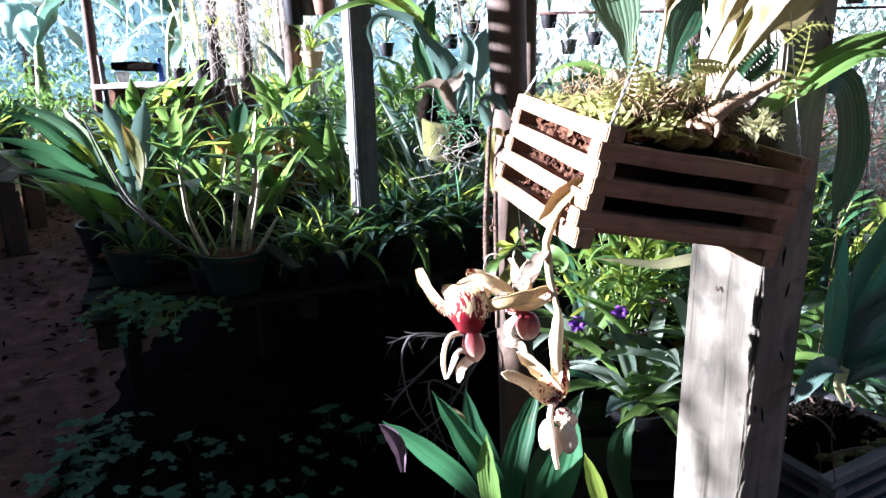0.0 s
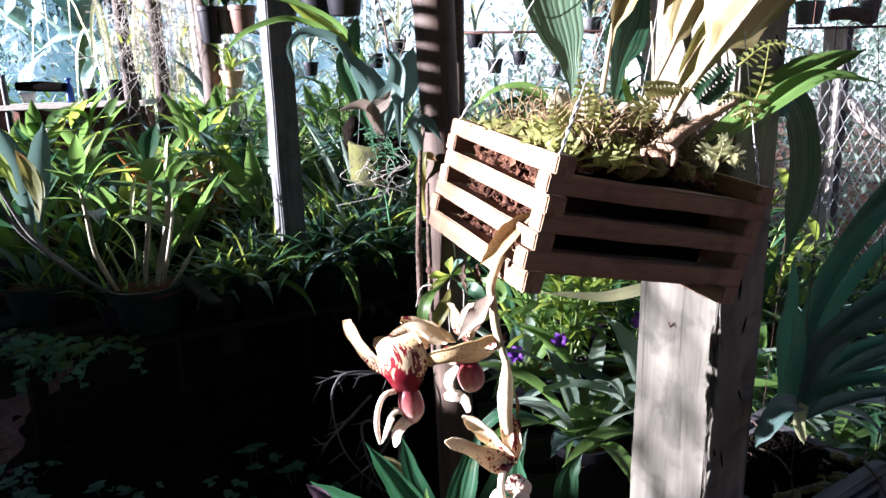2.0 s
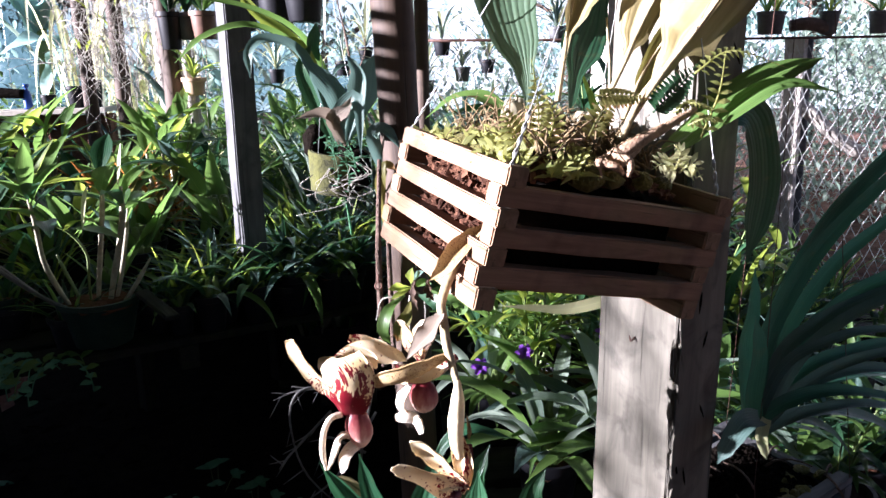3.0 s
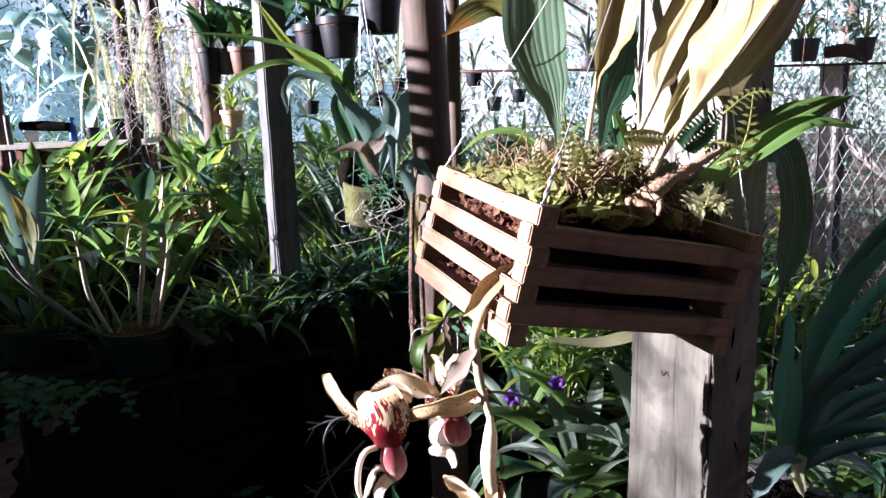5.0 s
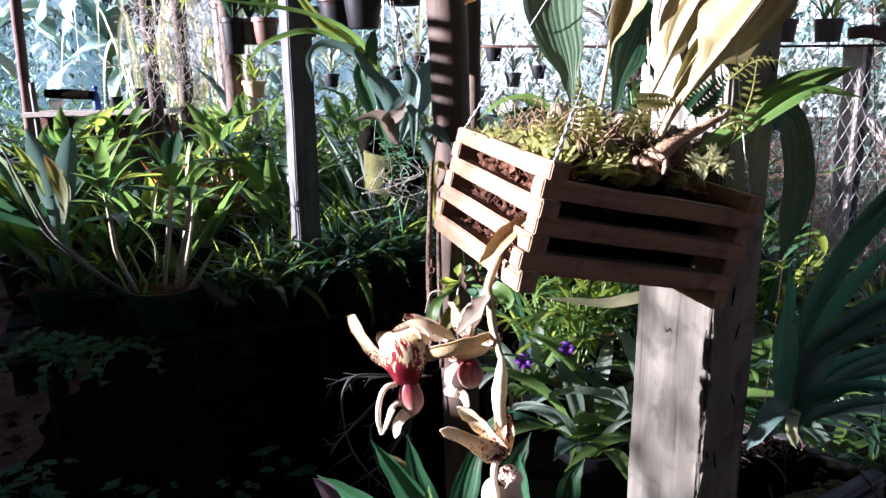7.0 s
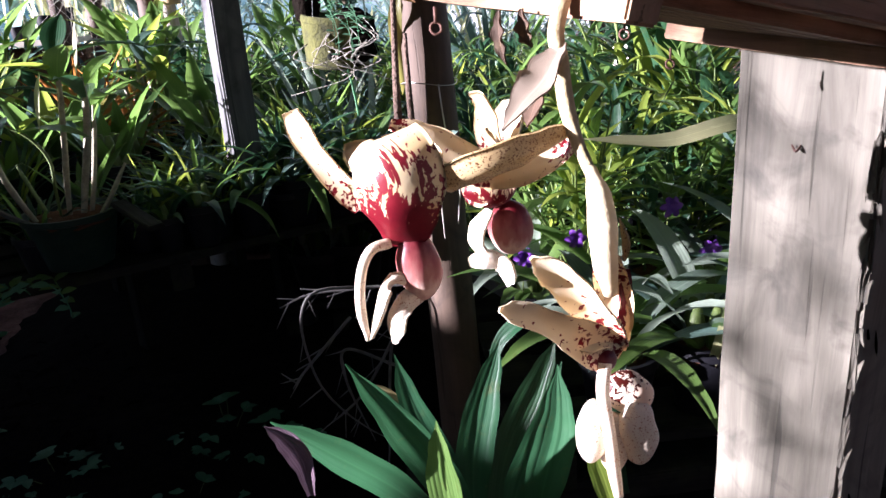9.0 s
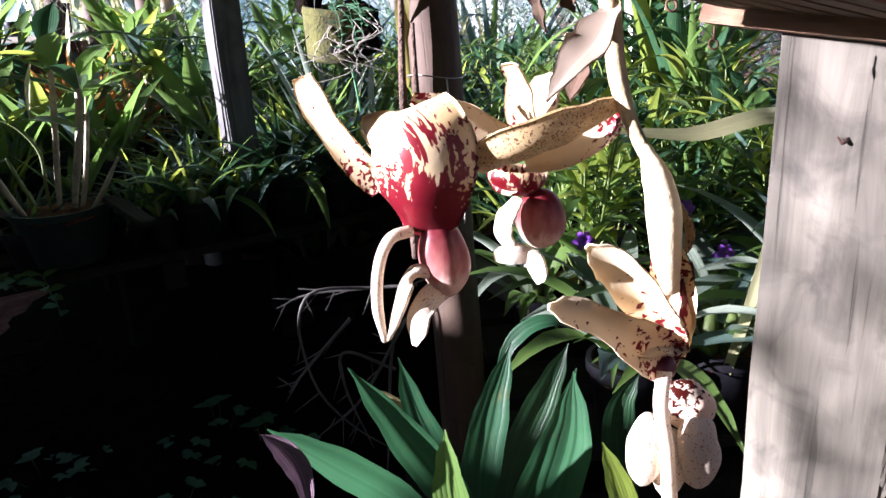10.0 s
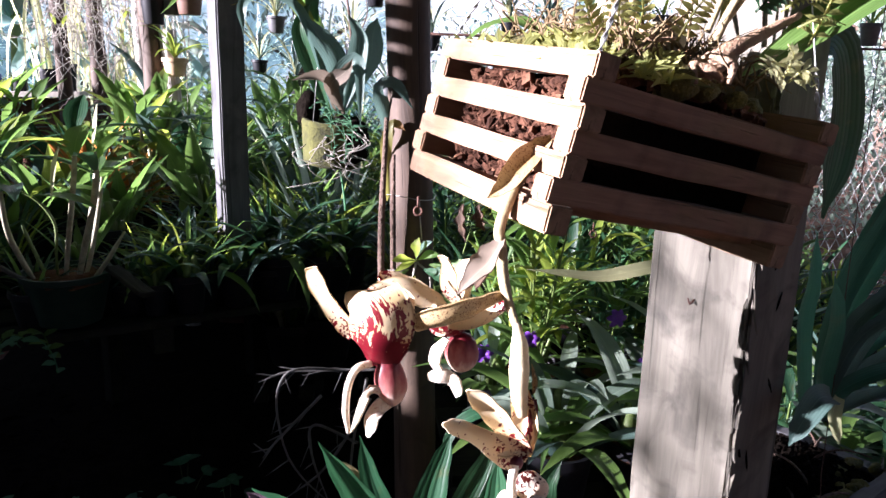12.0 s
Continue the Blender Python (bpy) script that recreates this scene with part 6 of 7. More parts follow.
def pole_orchid():
    """A young plant on its own roots, tied to the round pole."""
    p = thing("young_orchid", (0.115, 1.465, 1.06), "young orchid with rounded yellow-green leaves rooted on the round pole", "orchid plant")
    for pts, w, mt in (([(0.115, 1.465, 1.062), (0.095, 1.43, 1.073), (0.074, 1.42, 1.072)], 0.017, LIME), ([(0.118, 1.465, 1.062), (0.114, 1.43, 1.088), (0.119, 1.425, 1.110)], 0.019, LIME),
                       ([(0.120, 1.465, 1.062), (0.135, 1.43, 1.080), (0.153, 1.42, 1.080)], 0.015, GREEN), ([(0.118, 1.465, 1.06), (0.100, 1.43, 1.063), (0.078, 1.42, 1.053)], 0.013, LIME),
                       ([(0.105, 1.465, 1.045), (0.075, 1.42, 1.035), (0.063, 1.41, 0.998), (0.076, 1.42, 0.968)], 0.024, GREEN), ([(0.115, 1.465, 1.035), (0.106, 1.42, 1.02), (0.092, 1.41, 0.995), (0.088, 1.42, 0.972)], 0.028, OLIVE),
                       ([(0.140, 1.475, 1.05), (0.185, 1.42, 1.062), (0.207, 1.41, 1.040), (0.202, 1.42, 1.018)], 0.03, GREEN), ([(0.130, 1.465, 1.045), (0.160, 1.42, 1.045), (0.182, 1.41, 1.020)], 0.026, DEEP),
                       ([(0.118, 1.465, 1.065), (0.128, 1.43, 1.095), (0.140, 1.42, 1.104)], 0.012, BLUE)):
        bm = bmesh.new()
        ribbon(bm, pts, w, BROAD, (-0.3, -0.8, 0.5), 0.14, n=12, nx=6)
        part("leaf", bm, mt, p)
    bm = bmesh.new()
    for pts in ([(0.118, 1.475, 1.06), (0.095, 1.455, 1.047), (0.062, 1.455, 1.042), (0.05, 1.46, 1.0)], [(0.118, 1.475, 1.055), (0.112, 1.462, 1.02), (0.115, 1.468, 0.93)], [(0.120, 1.475, 1.055), (0.142, 1.462, 1.03), (0.138, 1.475, 0.95)],
                [(0.110, 1.475, 1.06), (0.104, 1.462, 1.05), (0.093, 1.46, 1.058), (0.088, 1.455, 1.045)]):
        tube(bm, pts, (0.0022, 0.0018, 0.001), n=14, sides=6)
    part("root", bm, ROOT, p)


pole_orchid()


def trailing_plant():
    r = random.Random(31)
    p = thing("trailing_plant", (-0.9, 1.84, 0.75), "small trailing green plant spilling over the bench corner", "plant")
    for k in range(30):
        bm = bmesh.new()
        a = Vector((-1.0 + r.random() * 0.27, 1.86 + r.random() * 0.12, 0.755))
        line = blade_points(a, r.uniform(3.3, 6.0), r.uniform(0.2, 1.0), r.uniform(0.08, 0.2), 2.2, 6)
        tube(bm, line, 0.0014, n=8, sides=4)
        for q in line[1:]:
            ribbon(bm, blade_points(q, r.uniform(0, 6.28), 0.3, r.uniform(0.025, 0.045), 0.6, 3), 0.022, LANCE, (0, -0.5, 1), 0.1, n=4, nx=2)
        part("sprig", bm, WEED if k % 3 else GREEN, p)


trailing_plant()
weeds = [(rs.uniform(-1.45, -0.35), rs.uniform(1.85, 2.4), 0.0, rs.uniform(0, 360), rs.uniform(0.5, 0.9)) for _ in range(24)]
stand_at(weed(33), weeds)

# the bench on the other side of the grey post: reed orchids, grasses, violet flowers
spots = []
for k in range(200):
    x, y = rs.uniform(0.12, 1.75), rs.uniform(1.75, 3.95)
    if (x < 0.3 and y < 2.0) or (x > 1.2 and y > 2.5):
        continue
    if all((x - s[0]) ** 2 + (y - s[1]) ** 2 > 0.15 ** 2 for s in spots):
        spots.append((x, y, 0.622, rs.uniform(0, 360), rs.uniform(0.85, 1.2)))
spots += [(0.98, 2.78, 0.622, 0, 1.9), (1.10, 2.84, 0.622, 90, 1.8), (0.90, 2.86, 0.622, 200, 1.9), (1.02, 2.70, 0.622, 300, 1.7)]
near = [s for s in spots if s[1] < 2.4]
far = [s for s in spots if s[1] >= 2.4]
near, far = ([(x, y, z, a, k * (0.55 if x > 1.05 and y > 1.7 else 1.0)) for x, y, z, a, k in side] for side in (near, far))
stand_at(reed_orchid(41, "reed-stemmed orchid with small yellow-green leaves in a black pot", 14, 0.34, (GREEN, LIME)), near[0::6] + far[0::4])
stand_at(reed_orchid(42, "reed-stemmed orchid with small green leaves in a black pot", 14, 0.3, (GREEN, DEEP)), near[1::3] + near[3::6] + far[1::4])
stand_at(grass_orchid(43, "grassy orchid with narrow green leaves in a black pot", 36, 0.36), near[2::3] + far[2::4])
stand_at(broad_orchid(44, "broad-leaved orchid with yellow-green leaves in a black pot", 12, 0.34, 0.05, (LIME, GREEN, DEEP)), far[3::4])
# lighter leaf colours mixed in here paint skylight on the arching leaves
stand_at(broad_orchid(45, "orchid with soft arching glossy green leaves in a black pot", 14, 0.30, 0.045, (GREEN, BLUE, LIGHTENED, GREEN), r0=0.06, rise=(0.6, 1.3), droop=(1.2, 2.2)),
         [(0.42, 1.56, 0.622, 10, 0.95), (0.62, 1.58, 0.622, 130, 1.0), (0.30, 1.72, 0.622, 250, 0.85), (0.85, 1.5, 0.622, 60, 1.0), (0.37, 1.40, 0.622, 40, 1.0), (0.52, 1.41, 0.622, 200, 1.05), (0.70, 1.42, 0.622, 300, 1.1)])

# tall grasses between the benches, and the far rows
row = [(rs.uniform(-0.25, 0.1), rs.uniform(2.75, 4.2), 0.30, rs.uniform(0, 360), rs.uniform(1.3, 1.8)) for _ in range(14)]
# bluish and lightened blades put skylight into the grass colour
stand_at(grass_orchid(46, "tall fresh green grassy orchid standing between the benches", 36, 0.46, 0.016, (GREEN, BLUE, LIGHTENED)), row)
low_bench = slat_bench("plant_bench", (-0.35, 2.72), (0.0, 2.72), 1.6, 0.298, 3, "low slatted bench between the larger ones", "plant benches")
back = [(rs.uniform(-1.9, 1.0), rs.uniform(4.3, 6.3), 0.0, rs.uniform(0, 360), rs.uniform(2.0, 3.0)) for _ in range(36)]
stand_at(broad_orchid(47, "tall broad-leaved plant growing behind the benches", 13, 0.36, 0.05, (GREEN, BLUE, LIME)), back[0::4])
stand_at(reed_orchid(48, "tall leafy reed-stemmed plant behind the benches", 15, 0.4, (GREEN, BLUE)), back[1::4])
stand_at(grass_orchid(49, "tall grassy plant behind the benches", 40, 0.42, 0.016, (GREEN, PALE, BLUE)), back[2::4] + back[3::4])
left_row = []
for _ in range(14):
    along_it, across = rs.uniform(0.1, 1.9), rs.uniform(0.12, 1.15)
    left_row.append((-3.33 - 0.408 * along_it - 0.913 * across, 4.98 + 0.913 * along_it - 0.408 * across, 0.562, rs.uniform(0, 360), rs.uniform(1.1, 1.5)))
stand_at(grass_orchid(50, "leafy green orchid on the low bench by the path", 36, 0.36, 0.022, (GREEN, DEEP, LIME)), left_row[0::2])
stand_at(broad_orchid(51, "broad-leaved green orchid on the low bench by the path", 12, 0.34, 0.05, (GREEN, DEEP)), left_row[1::2])


def violet_flowers():
    for x, y, z in ((0.267, 1.620, 0.833), (0.366, 1.640, 0.853), (0.537, 1.620, 0.904), (0.581, 1.550, 0.841)):
        p = thing("violet_flower", (x, y, z), "small violet orchid flower on a thin stalk", "flower", "violet flowers on the bench")
        bm = bmesh.new()
        tube(bm, [(x, y + 0.03, z - 0.14), (x, y + 0.015, z - 0.05), (x, y, z)], 0.0013, sides=5)
        part("stalk", bm, STEM, p)
        for k in range(6):
            bm = bmesh.new()
            a = k * 1.047
            ribbon(bm, [(x, y, z), (x + 0.011 * math.cos(a), y - 0.008, z + 0.011 * math.sin(a)), (x + 0.021 * math.cos(a), y - 0.004, z + 0.021 * math.sin(a) - 0.004)], 0.013, PETAL, (0, -1, 0), 0.15, n=6, nx=4)
            part("petal", bm, VIOLET, p)


violet_flowers()


# ---- the pleated plant below the flowers ----
def pleated_plant():
    p = thing("pleated_orchid", (0.10, 1.16, 0.46), "orchid with long pleated glossy green leaves in a black pot", "orchid plant")
    bm = bmesh.new()
    lathe(bm, pot_mesh(0.075, 0.13), Matrix.Translation((0.10, 1.18, 0.44)))
    part("pot", bm, BLACKPOT, p, smooth=False)
    for pts, w, mt, lab, fac in (
            ([(0.116, 1.120, 0.629), (0.072, 1.100, 0.752), (0.022, 1.080, 0.855), (-0.025, 1.060, 0.943)], 0.045, GLOSSY, "", (-0.2, -1, 0.4)),
            ([(0.106, 1.150, 0.603), (0.076, 1.150, 0.729), (0.042, 1.150, 0.823), (0.023, 1.150, 0.903)], 0.040, GLOSSY, "", (-0.2, -1, 0.4)),
            # lighter green than the other leaves, to strengthen the sun on it
            ([(0.0744, 1.019, 0.727), (0.0697, 1.010, 0.783), (0.063, 1.000, 0.848), (0.0592, 1.000, 0.904)], 0.042, GREEN, "pleated leaf caught by the sun", (-0.7, -1, 0.2)),
            ([(0.103, 1.120, 0.639), (0.104, 1.130, 0.748), (0.122, 1.140, 0.835), (0.147, 1.150, 0.908)], 0.045, GLOSSY, "", (-0.1, -1, 0.3)),
            ([(0.131, 1.180, 0.581), (0.151, 1.200, 0.700), (0.198, 1.220, 0.796), (0.232, 1.230, 0.861)], 0.046, DEEP, "", (0, -1, 0.3)),
            ([(0.133, 1.100, 0.653), (0.153, 1.100, 0.743), (0.184, 1.100, 0.819), (0.206, 1.100, 0.898)], 0.040, GLOSSY, "", (0.1, -1, 0.3)),
            ([(0.161, 1.080, 0.659), (0.177, 1.070, 0.763), (0.192, 1.060, 0.844), (0.192, 1.060, 0.917)], 0.046, GLOSSY, "", (-0.4, -1, 0.1)),
            ([(0.080, 1.080, 0.693), (0.018, 1.040, 0.797), (-0.044, 1.000, 0.881), (-0.091, 0.980, 0.934)], 0.036, GLOSSY, "", (0, -0.8, 1)),
            ([(-0.065, 0.985, 0.847), (-0.068, 0.980, 0.889), (-0.081, 0.980, 0.915), (-0.097, 0.980, 0.930)], 0.022, SLATE, "withered purple-grey leaf end", (0, -1, 0.5)),
            ([(0.041, 1.170, 0.781), (0.023, 1.170, 0.820), (-0.001, 1.170, 0.844), (-0.016, 1.170, 0.853)], 0.022, GOLD, "yellowed old leaf", (0, -1, 0.5)),
            ([(0.139, 1.200, 0.844), (0.160, 1.200, 0.886), (0.200, 1.200, 0.906), (0.265, 1.200, 0.885)], 0.022, GLOSSY, "arching green leaf", (0, -0.5, 1)),
            ([(0.246, 1.000, 0.728), (0.229, 1.000, 0.798), (0.217, 1.000, 0.837), (0.203, 1.000, 0.875)], 0.026, LIME, "fresh green shoot leaf", (-0.3, -1, 0.2)),
            ([(0.332, 1.250, 0.589), (0.305, 1.250, 0.683), (0.306, 1.250, 0.752), (0.331, 1.250, 0.799)], 0.045, DEEP, "", (0, -1, 0.3))):
        bm = bmesh.new()
        ribbon(bm, pts, w, (0.35, 0.7, 1, 0.95, 0.6, 0.03), fac, 0.16, 3, 0.03, n=20, nx=18)
        part("leaf", bm, mt, p, lab)


pleated_plant()


def dry_twigs():
    p = thing("dry_twigs", (-0.018, 1.450, 0.582), "bare grey drooping twigs with small side spurs", "twig")
    lines = [[(0.062, 1.500, 0.848), (-0.008, 1.500, 0.849), (-0.088, 1.480, 0.860), (-0.116, 1.460, 0.841), (-0.122, 1.460, 0.786), (-0.104, 1.470, 0.691), (-0.054, 1.500, 0.601), (0.017, 1.500, 0.544)],
             [(-0.008, 1.500, 0.849), (-0.104, 1.500, 0.847), (-0.158, 1.500, 0.828)], [(-0.047, 1.500, 0.800), (-0.120, 1.460, 0.738), (-0.148, 1.450, 0.707)],
             [(0.018, 1.500, 0.704), (-0.061, 1.500, 0.742), (-0.066, 1.500, 0.681), (-0.029, 1.500, 0.560)], [(0.035, 1.500, 0.832), (0.011, 1.500, 0.715), (-0.001, 1.500, 0.590), (-0.019, 1.500, 0.433)],
             [(0.041, 1.500, 0.792), (-0.040, 1.500, 0.658), (-0.120, 1.500, 0.591)]]
    r = random.Random(9)
    for pts in lines:
        bm = bmesh.new()
        tube(bm, pts, (0.003, 0.0028, 0.0022, 0.001), n=24, sides=6)
        for q in spline(pts, 7)[1:-1]:
            d = Vector((r.uniform(-1, 0.4), r.uniform(-0.4, 0.4), r.uniform(-1, 0.3))).normalized()
            tube(bm, [q, q + d * 0.022, q + d * r.uniform(0.03, 0.05)], (0.0014, 0.0012, 0.0004), sides=4)
        part("twig", bm, TWIG, p, kind="stuff")


dry_twigs()
bm = bmesh.new()
ribbon(bm, [(0.224, 1.100, 1.143), (0.272, 1.100, 1.138), (0.322, 1.100, 1.134), (0.397, 1.100, 1.146), (0.47, 1.18, 1.10), (0.50, 1.3, 0.86), (0.50, 1.4, 0.60)], 0.017, (0.05, 0.6, 1, 1, 0.9, 0.8), (-0.3, -1, 0.6), 0.1, n=26, nx=6)
single("long_leaf", bm, PALE, "long pale narrow leaf caught behind the post", "leaf")


# ---- the second basket and its strap-leaved plant ----
BASKET2 = Matrix.Translation((0.514, 0.902, 0.896)) @ pose(0, 0, 0, 0, -3, 30)
slat_basket(BASKET2, 0.22, 0.2, 0.0115, 8, PALEGREY, "square hanging basket of pale grey weathered wooden slats", 0.0, 0.021, 1)
fill_basket(BASKET2, 0.22, 0.2, 0.085, 5, "bark_filling", "dark bark and moss packed in the second basket", -0.002, NEARBLACK)
bm = bmesh.new()
r2 = random.Random(19)
for k in range(26):
    q = BASKET2 @ Vector((r2.uniform(0.03, 0.2), r2.uniform(0.022, 0.06), -0.004))
    lump(bm, q, (r2.uniform(0.006, 0.013), r2.uniform(0.006, 0.012), r2.uniform(0.004, 0.008)), 0.5, 26, 2)
single("moss_cushions", bm, MOSS, "yellow-green moss along the second basket's edge", "moss", kind="stuff")
wires2 = thing("hanging_wires", (0.517, 0.905, 0.896), "thin wires holding up the grey slatted basket", "wire")
bm = bmesh.new()
tube(bm, [(0.517, 0.905, 0.896), (0.506, 0.902, 0.940), (0.500, 0.900, 0.975)], (0.0012, 0.0005), n=8, sides=5)
tube(bm, [(0.500, 0.900, 0.975), (0.51, 0.93, 1.5), (0.47, 0.9, 2.655)], 0.0005, n=8, sides=5)
for cx, cy in ((0.22, 0), (0, 0.2), (0.22, 0.2)):
    part("wire", bm, RUSTY, wires2)
    bm = bmesh.new()
    tube(bm, [BASKET2 @ Vector((cx * 0.96, cy * 0.96, 0)), (0.56, 1.05, 2.0), (0.56, 1.05, 2.655)], 0.0005, n=6, sides=4)
part("wire", bm, RUSTY, wires2)


def strap_plant():
    c = BASKET2 @ Vector((0.10, 0.1, -0.01))
    p = thing("strap_orchid", c, "large orchid with long stiff strap leaves fanning sideways", "orchid plant")
    for pts, w, mt, fac, lab in (
            ([(0.527, 0.960, 1.014), (0.531, 0.970, 1.134), (0.593, 0.990, 1.250), (0.664, 1.010, 1.323), (0.757, 1.030, 1.403)], 0.028, STRAPGREEN, (0.4, -1, 0.5), ""),
            ([(0.521, 0.950, 1.020), (0.522, 0.950, 1.127), (0.565, 0.960, 1.216), (0.621, 0.970, 1.282), (0.736, 0.980, 1.386)], 0.028, STRAPGREEN, (-0.4, -1, 0.3), ""),
            ([(0.536, 0.970, 1.009), (0.563, 0.990, 1.109), (0.633, 1.020, 1.196), (0.717, 1.050, 1.247), (0.844, 1.080, 1.316)], 0.025, STRAPGREEN, (0, -1, 0.6), ""),
            ([(0.521, 0.950, 1.024), (0.541, 0.950, 1.111), (0.587, 0.960, 1.149), (0.650, 0.970, 1.176), (0.781, 0.980, 1.216)], 0.022, BLUE, (0, -0.7, 1), ""),
            ([(0.509, 0.930, 1.035), (0.532, 0.920, 1.116), (0.585, 0.920, 1.146), (0.648, 0.930, 1.153), (0.747, 0.940, 1.141)], 0.018, BLUE, (0, -0.6, 1), ""),
            ([(0.532, 0.970, 1.009), (0.604, 1.000, 1.071), (0.694, 1.030, 1.086), (0.775, 1.050, 1.083), (0.892, 1.080, 1.047)], 0.022, STRAPGREEN, (0, -0.6, 1), ""),
            ([(0.506, 0.930, 1.031), (0.530, 0.920, 1.065), (0.579, 0.920, 1.081), (0.638, 0.920, 1.077), (0.740, 0.930, 1.047)], 0.024, STRAPGREEN, (0, -0.6, 1), ""),
            ([(0.538, 0.980, 1.003), (0.619, 1.000, 1.013), (0.691, 1.020, 0.998), (0.770, 1.040, 0.956), (0.852, 1.060, 0.865)], 0.026, BLUE, (0, -0.6, 1), ""),
            ([(0.549, 1.000, 0.992), (0.670, 1.060, 1.024), (0.785, 1.100, 1.018), (0.916, 1.140, 0.964)], 0.03, STRAPGREEN, (0, -0.6, 1), ""),
            ([(0.530, 0.960, 1.010), (0.560, 0.970, 1.100), (0.640, 0.985, 1.170), (0.730, 1.000, 1.205), (0.850, 1.020, 1.225)], 0.026, STRAPGREEN, (0, -0.8, 0.8), ""),
            ([(0.536, 0.965, 1.008), (0.590, 0.980, 1.055), (0.670, 1.000, 1.070), (0.750, 1.010, 1.060), (0.850, 1.030, 1.010)], 0.024, BLUE, (0, -0.6, 1), ""),
            ([(0.528, 0.960, 1.012), (0.545, 0.970, 1.150), (0.610, 0.990, 1.270), (0.700, 1.010, 1.350), (0.800, 1.030, 1.400)], 0.026, STRAPGREEN, (0.2, -1, 0.4), ""),
            # bluish leaves from here: the sky's sheen is put into their colour
            ([(0.530, 0.955, 1.014), (0.575, 0.950, 1.118), (0.650, 0.955, 1.172), (0.740, 0.965, 1.190), (0.860, 0.985, 1.180)], 0.021, BLUE, (0, -0.4, 1), ""),
            ([(0.530, 0.955, 1.012), (0.580, 0.945, 1.082), (0.650, 0.945, 1.112), (0.730, 0.955, 1.112), (0.840, 0.975, 1.080)], 0.020, BLUE, (0, -0.4, 1), ""),
            ([(0.532, 0.958, 1.008), (0.590, 0.955, 1.036), (0.660, 0.960, 1.042), (0.730, 0.970, 1.022), (0.800, 0.985, 0.975)], 0.020, BLUE, (0, -0.4, 1), ""),
            ([(0.538, 0.985, 1.000), (0.600, 1.010, 1.000), (0.670, 1.030, 0.970), (0.730, 1.050, 0.910)], 0.022, BLUE, (0, -0.6, 1), ""),
            ([(0.512, 0.930, 1.023), (0.491, 0.910, 1.087), (0.488, 0.900, 1.141), (0.481, 0.900, 1.189)], 0.030, STRAPGREEN, (0.1, -1, 0), "olive leaf with sunlit patches"),
            ([(0.498, 0.900, 1.062), (0.467, 0.875, 1.073), (0.448, 0.865, 1.058), (0.432, 0.860, 1.032)], 0.033, BLUE, (-0.3, -0.8, 0.7), "short grey-green spoon-shaped leaf"),
            ([(0.505, 0.900, 1.062), (0.495, 0.890, 1.045), (0.503, 0.885, 1.018)], 0.02, PALE, (0, -1, 0.4), ""),
            ([(0.536, 1.000, 1.010), (0.535, 1.020, 1.099), (0.546, 1.030, 1.143), (0.551, 1.040, 1.202)], 0.032, STRAPGREEN, (0.2, -1, 0), "")):
        bm = bmesh.new()
        ribbon(bm, pts, w * 0.78, (0.75, 0.9, 1, 0.9, 0.7, 0.06), fac, 0.22, 0, 0.0, n=22, nx=6)
        part("leaf", bm, mt, p, lab)
    bm = bmesh.new()
    r = random.Random(15)
    for k in range(14):
        q = BASKET2 @ Vector((r.uniform(0.02, 0.2), r.uniform(0.02, 0.18), 0.0))
        tube(bm, blade_points(q, r.uniform(0, 6.28), r.uniform(-0.2, 1.0), r.uniform(0.04, 0.12), 1.4), (0.002, 0.0016, 0.001), n=6, sides=5)
    part("root_tangle", bm, BARK, p, kind="stuff")


strap_plant()
stand_at(grass_orchid(61, "grassy orchid with bluish leaves below the fence", 36, 0.36, 0.02, (BLUE, GREEN, DEEP)),
         [(0.95, 1.35, 0.62, 0, 1.0), (1.15, 1.2, 0.55, 80, 1.0), (1.35, 1.5, 0.622, 160, 1.1), (0.85, 1.75, 0.622, 30, 1.1), (1.6, 1.8, 0.622, 200, 1.1)])
stand_at(reed_orchid(62, "leafy young orchid beside the second basket", 9, 0.2, (GREEN, DEEP)), [(0.78, 1.16, 0.70, 0, 0.9), (0.72, 1.3, 0.66, 90, 0.9)])
plank("timber_offcut", (0.62, 1.22, 0.545), (1.6, 1.22, 0.545), 0.5, 0.03, SHADEDWOOD, None, "rough grey plank shelf under the young orchids", "board")


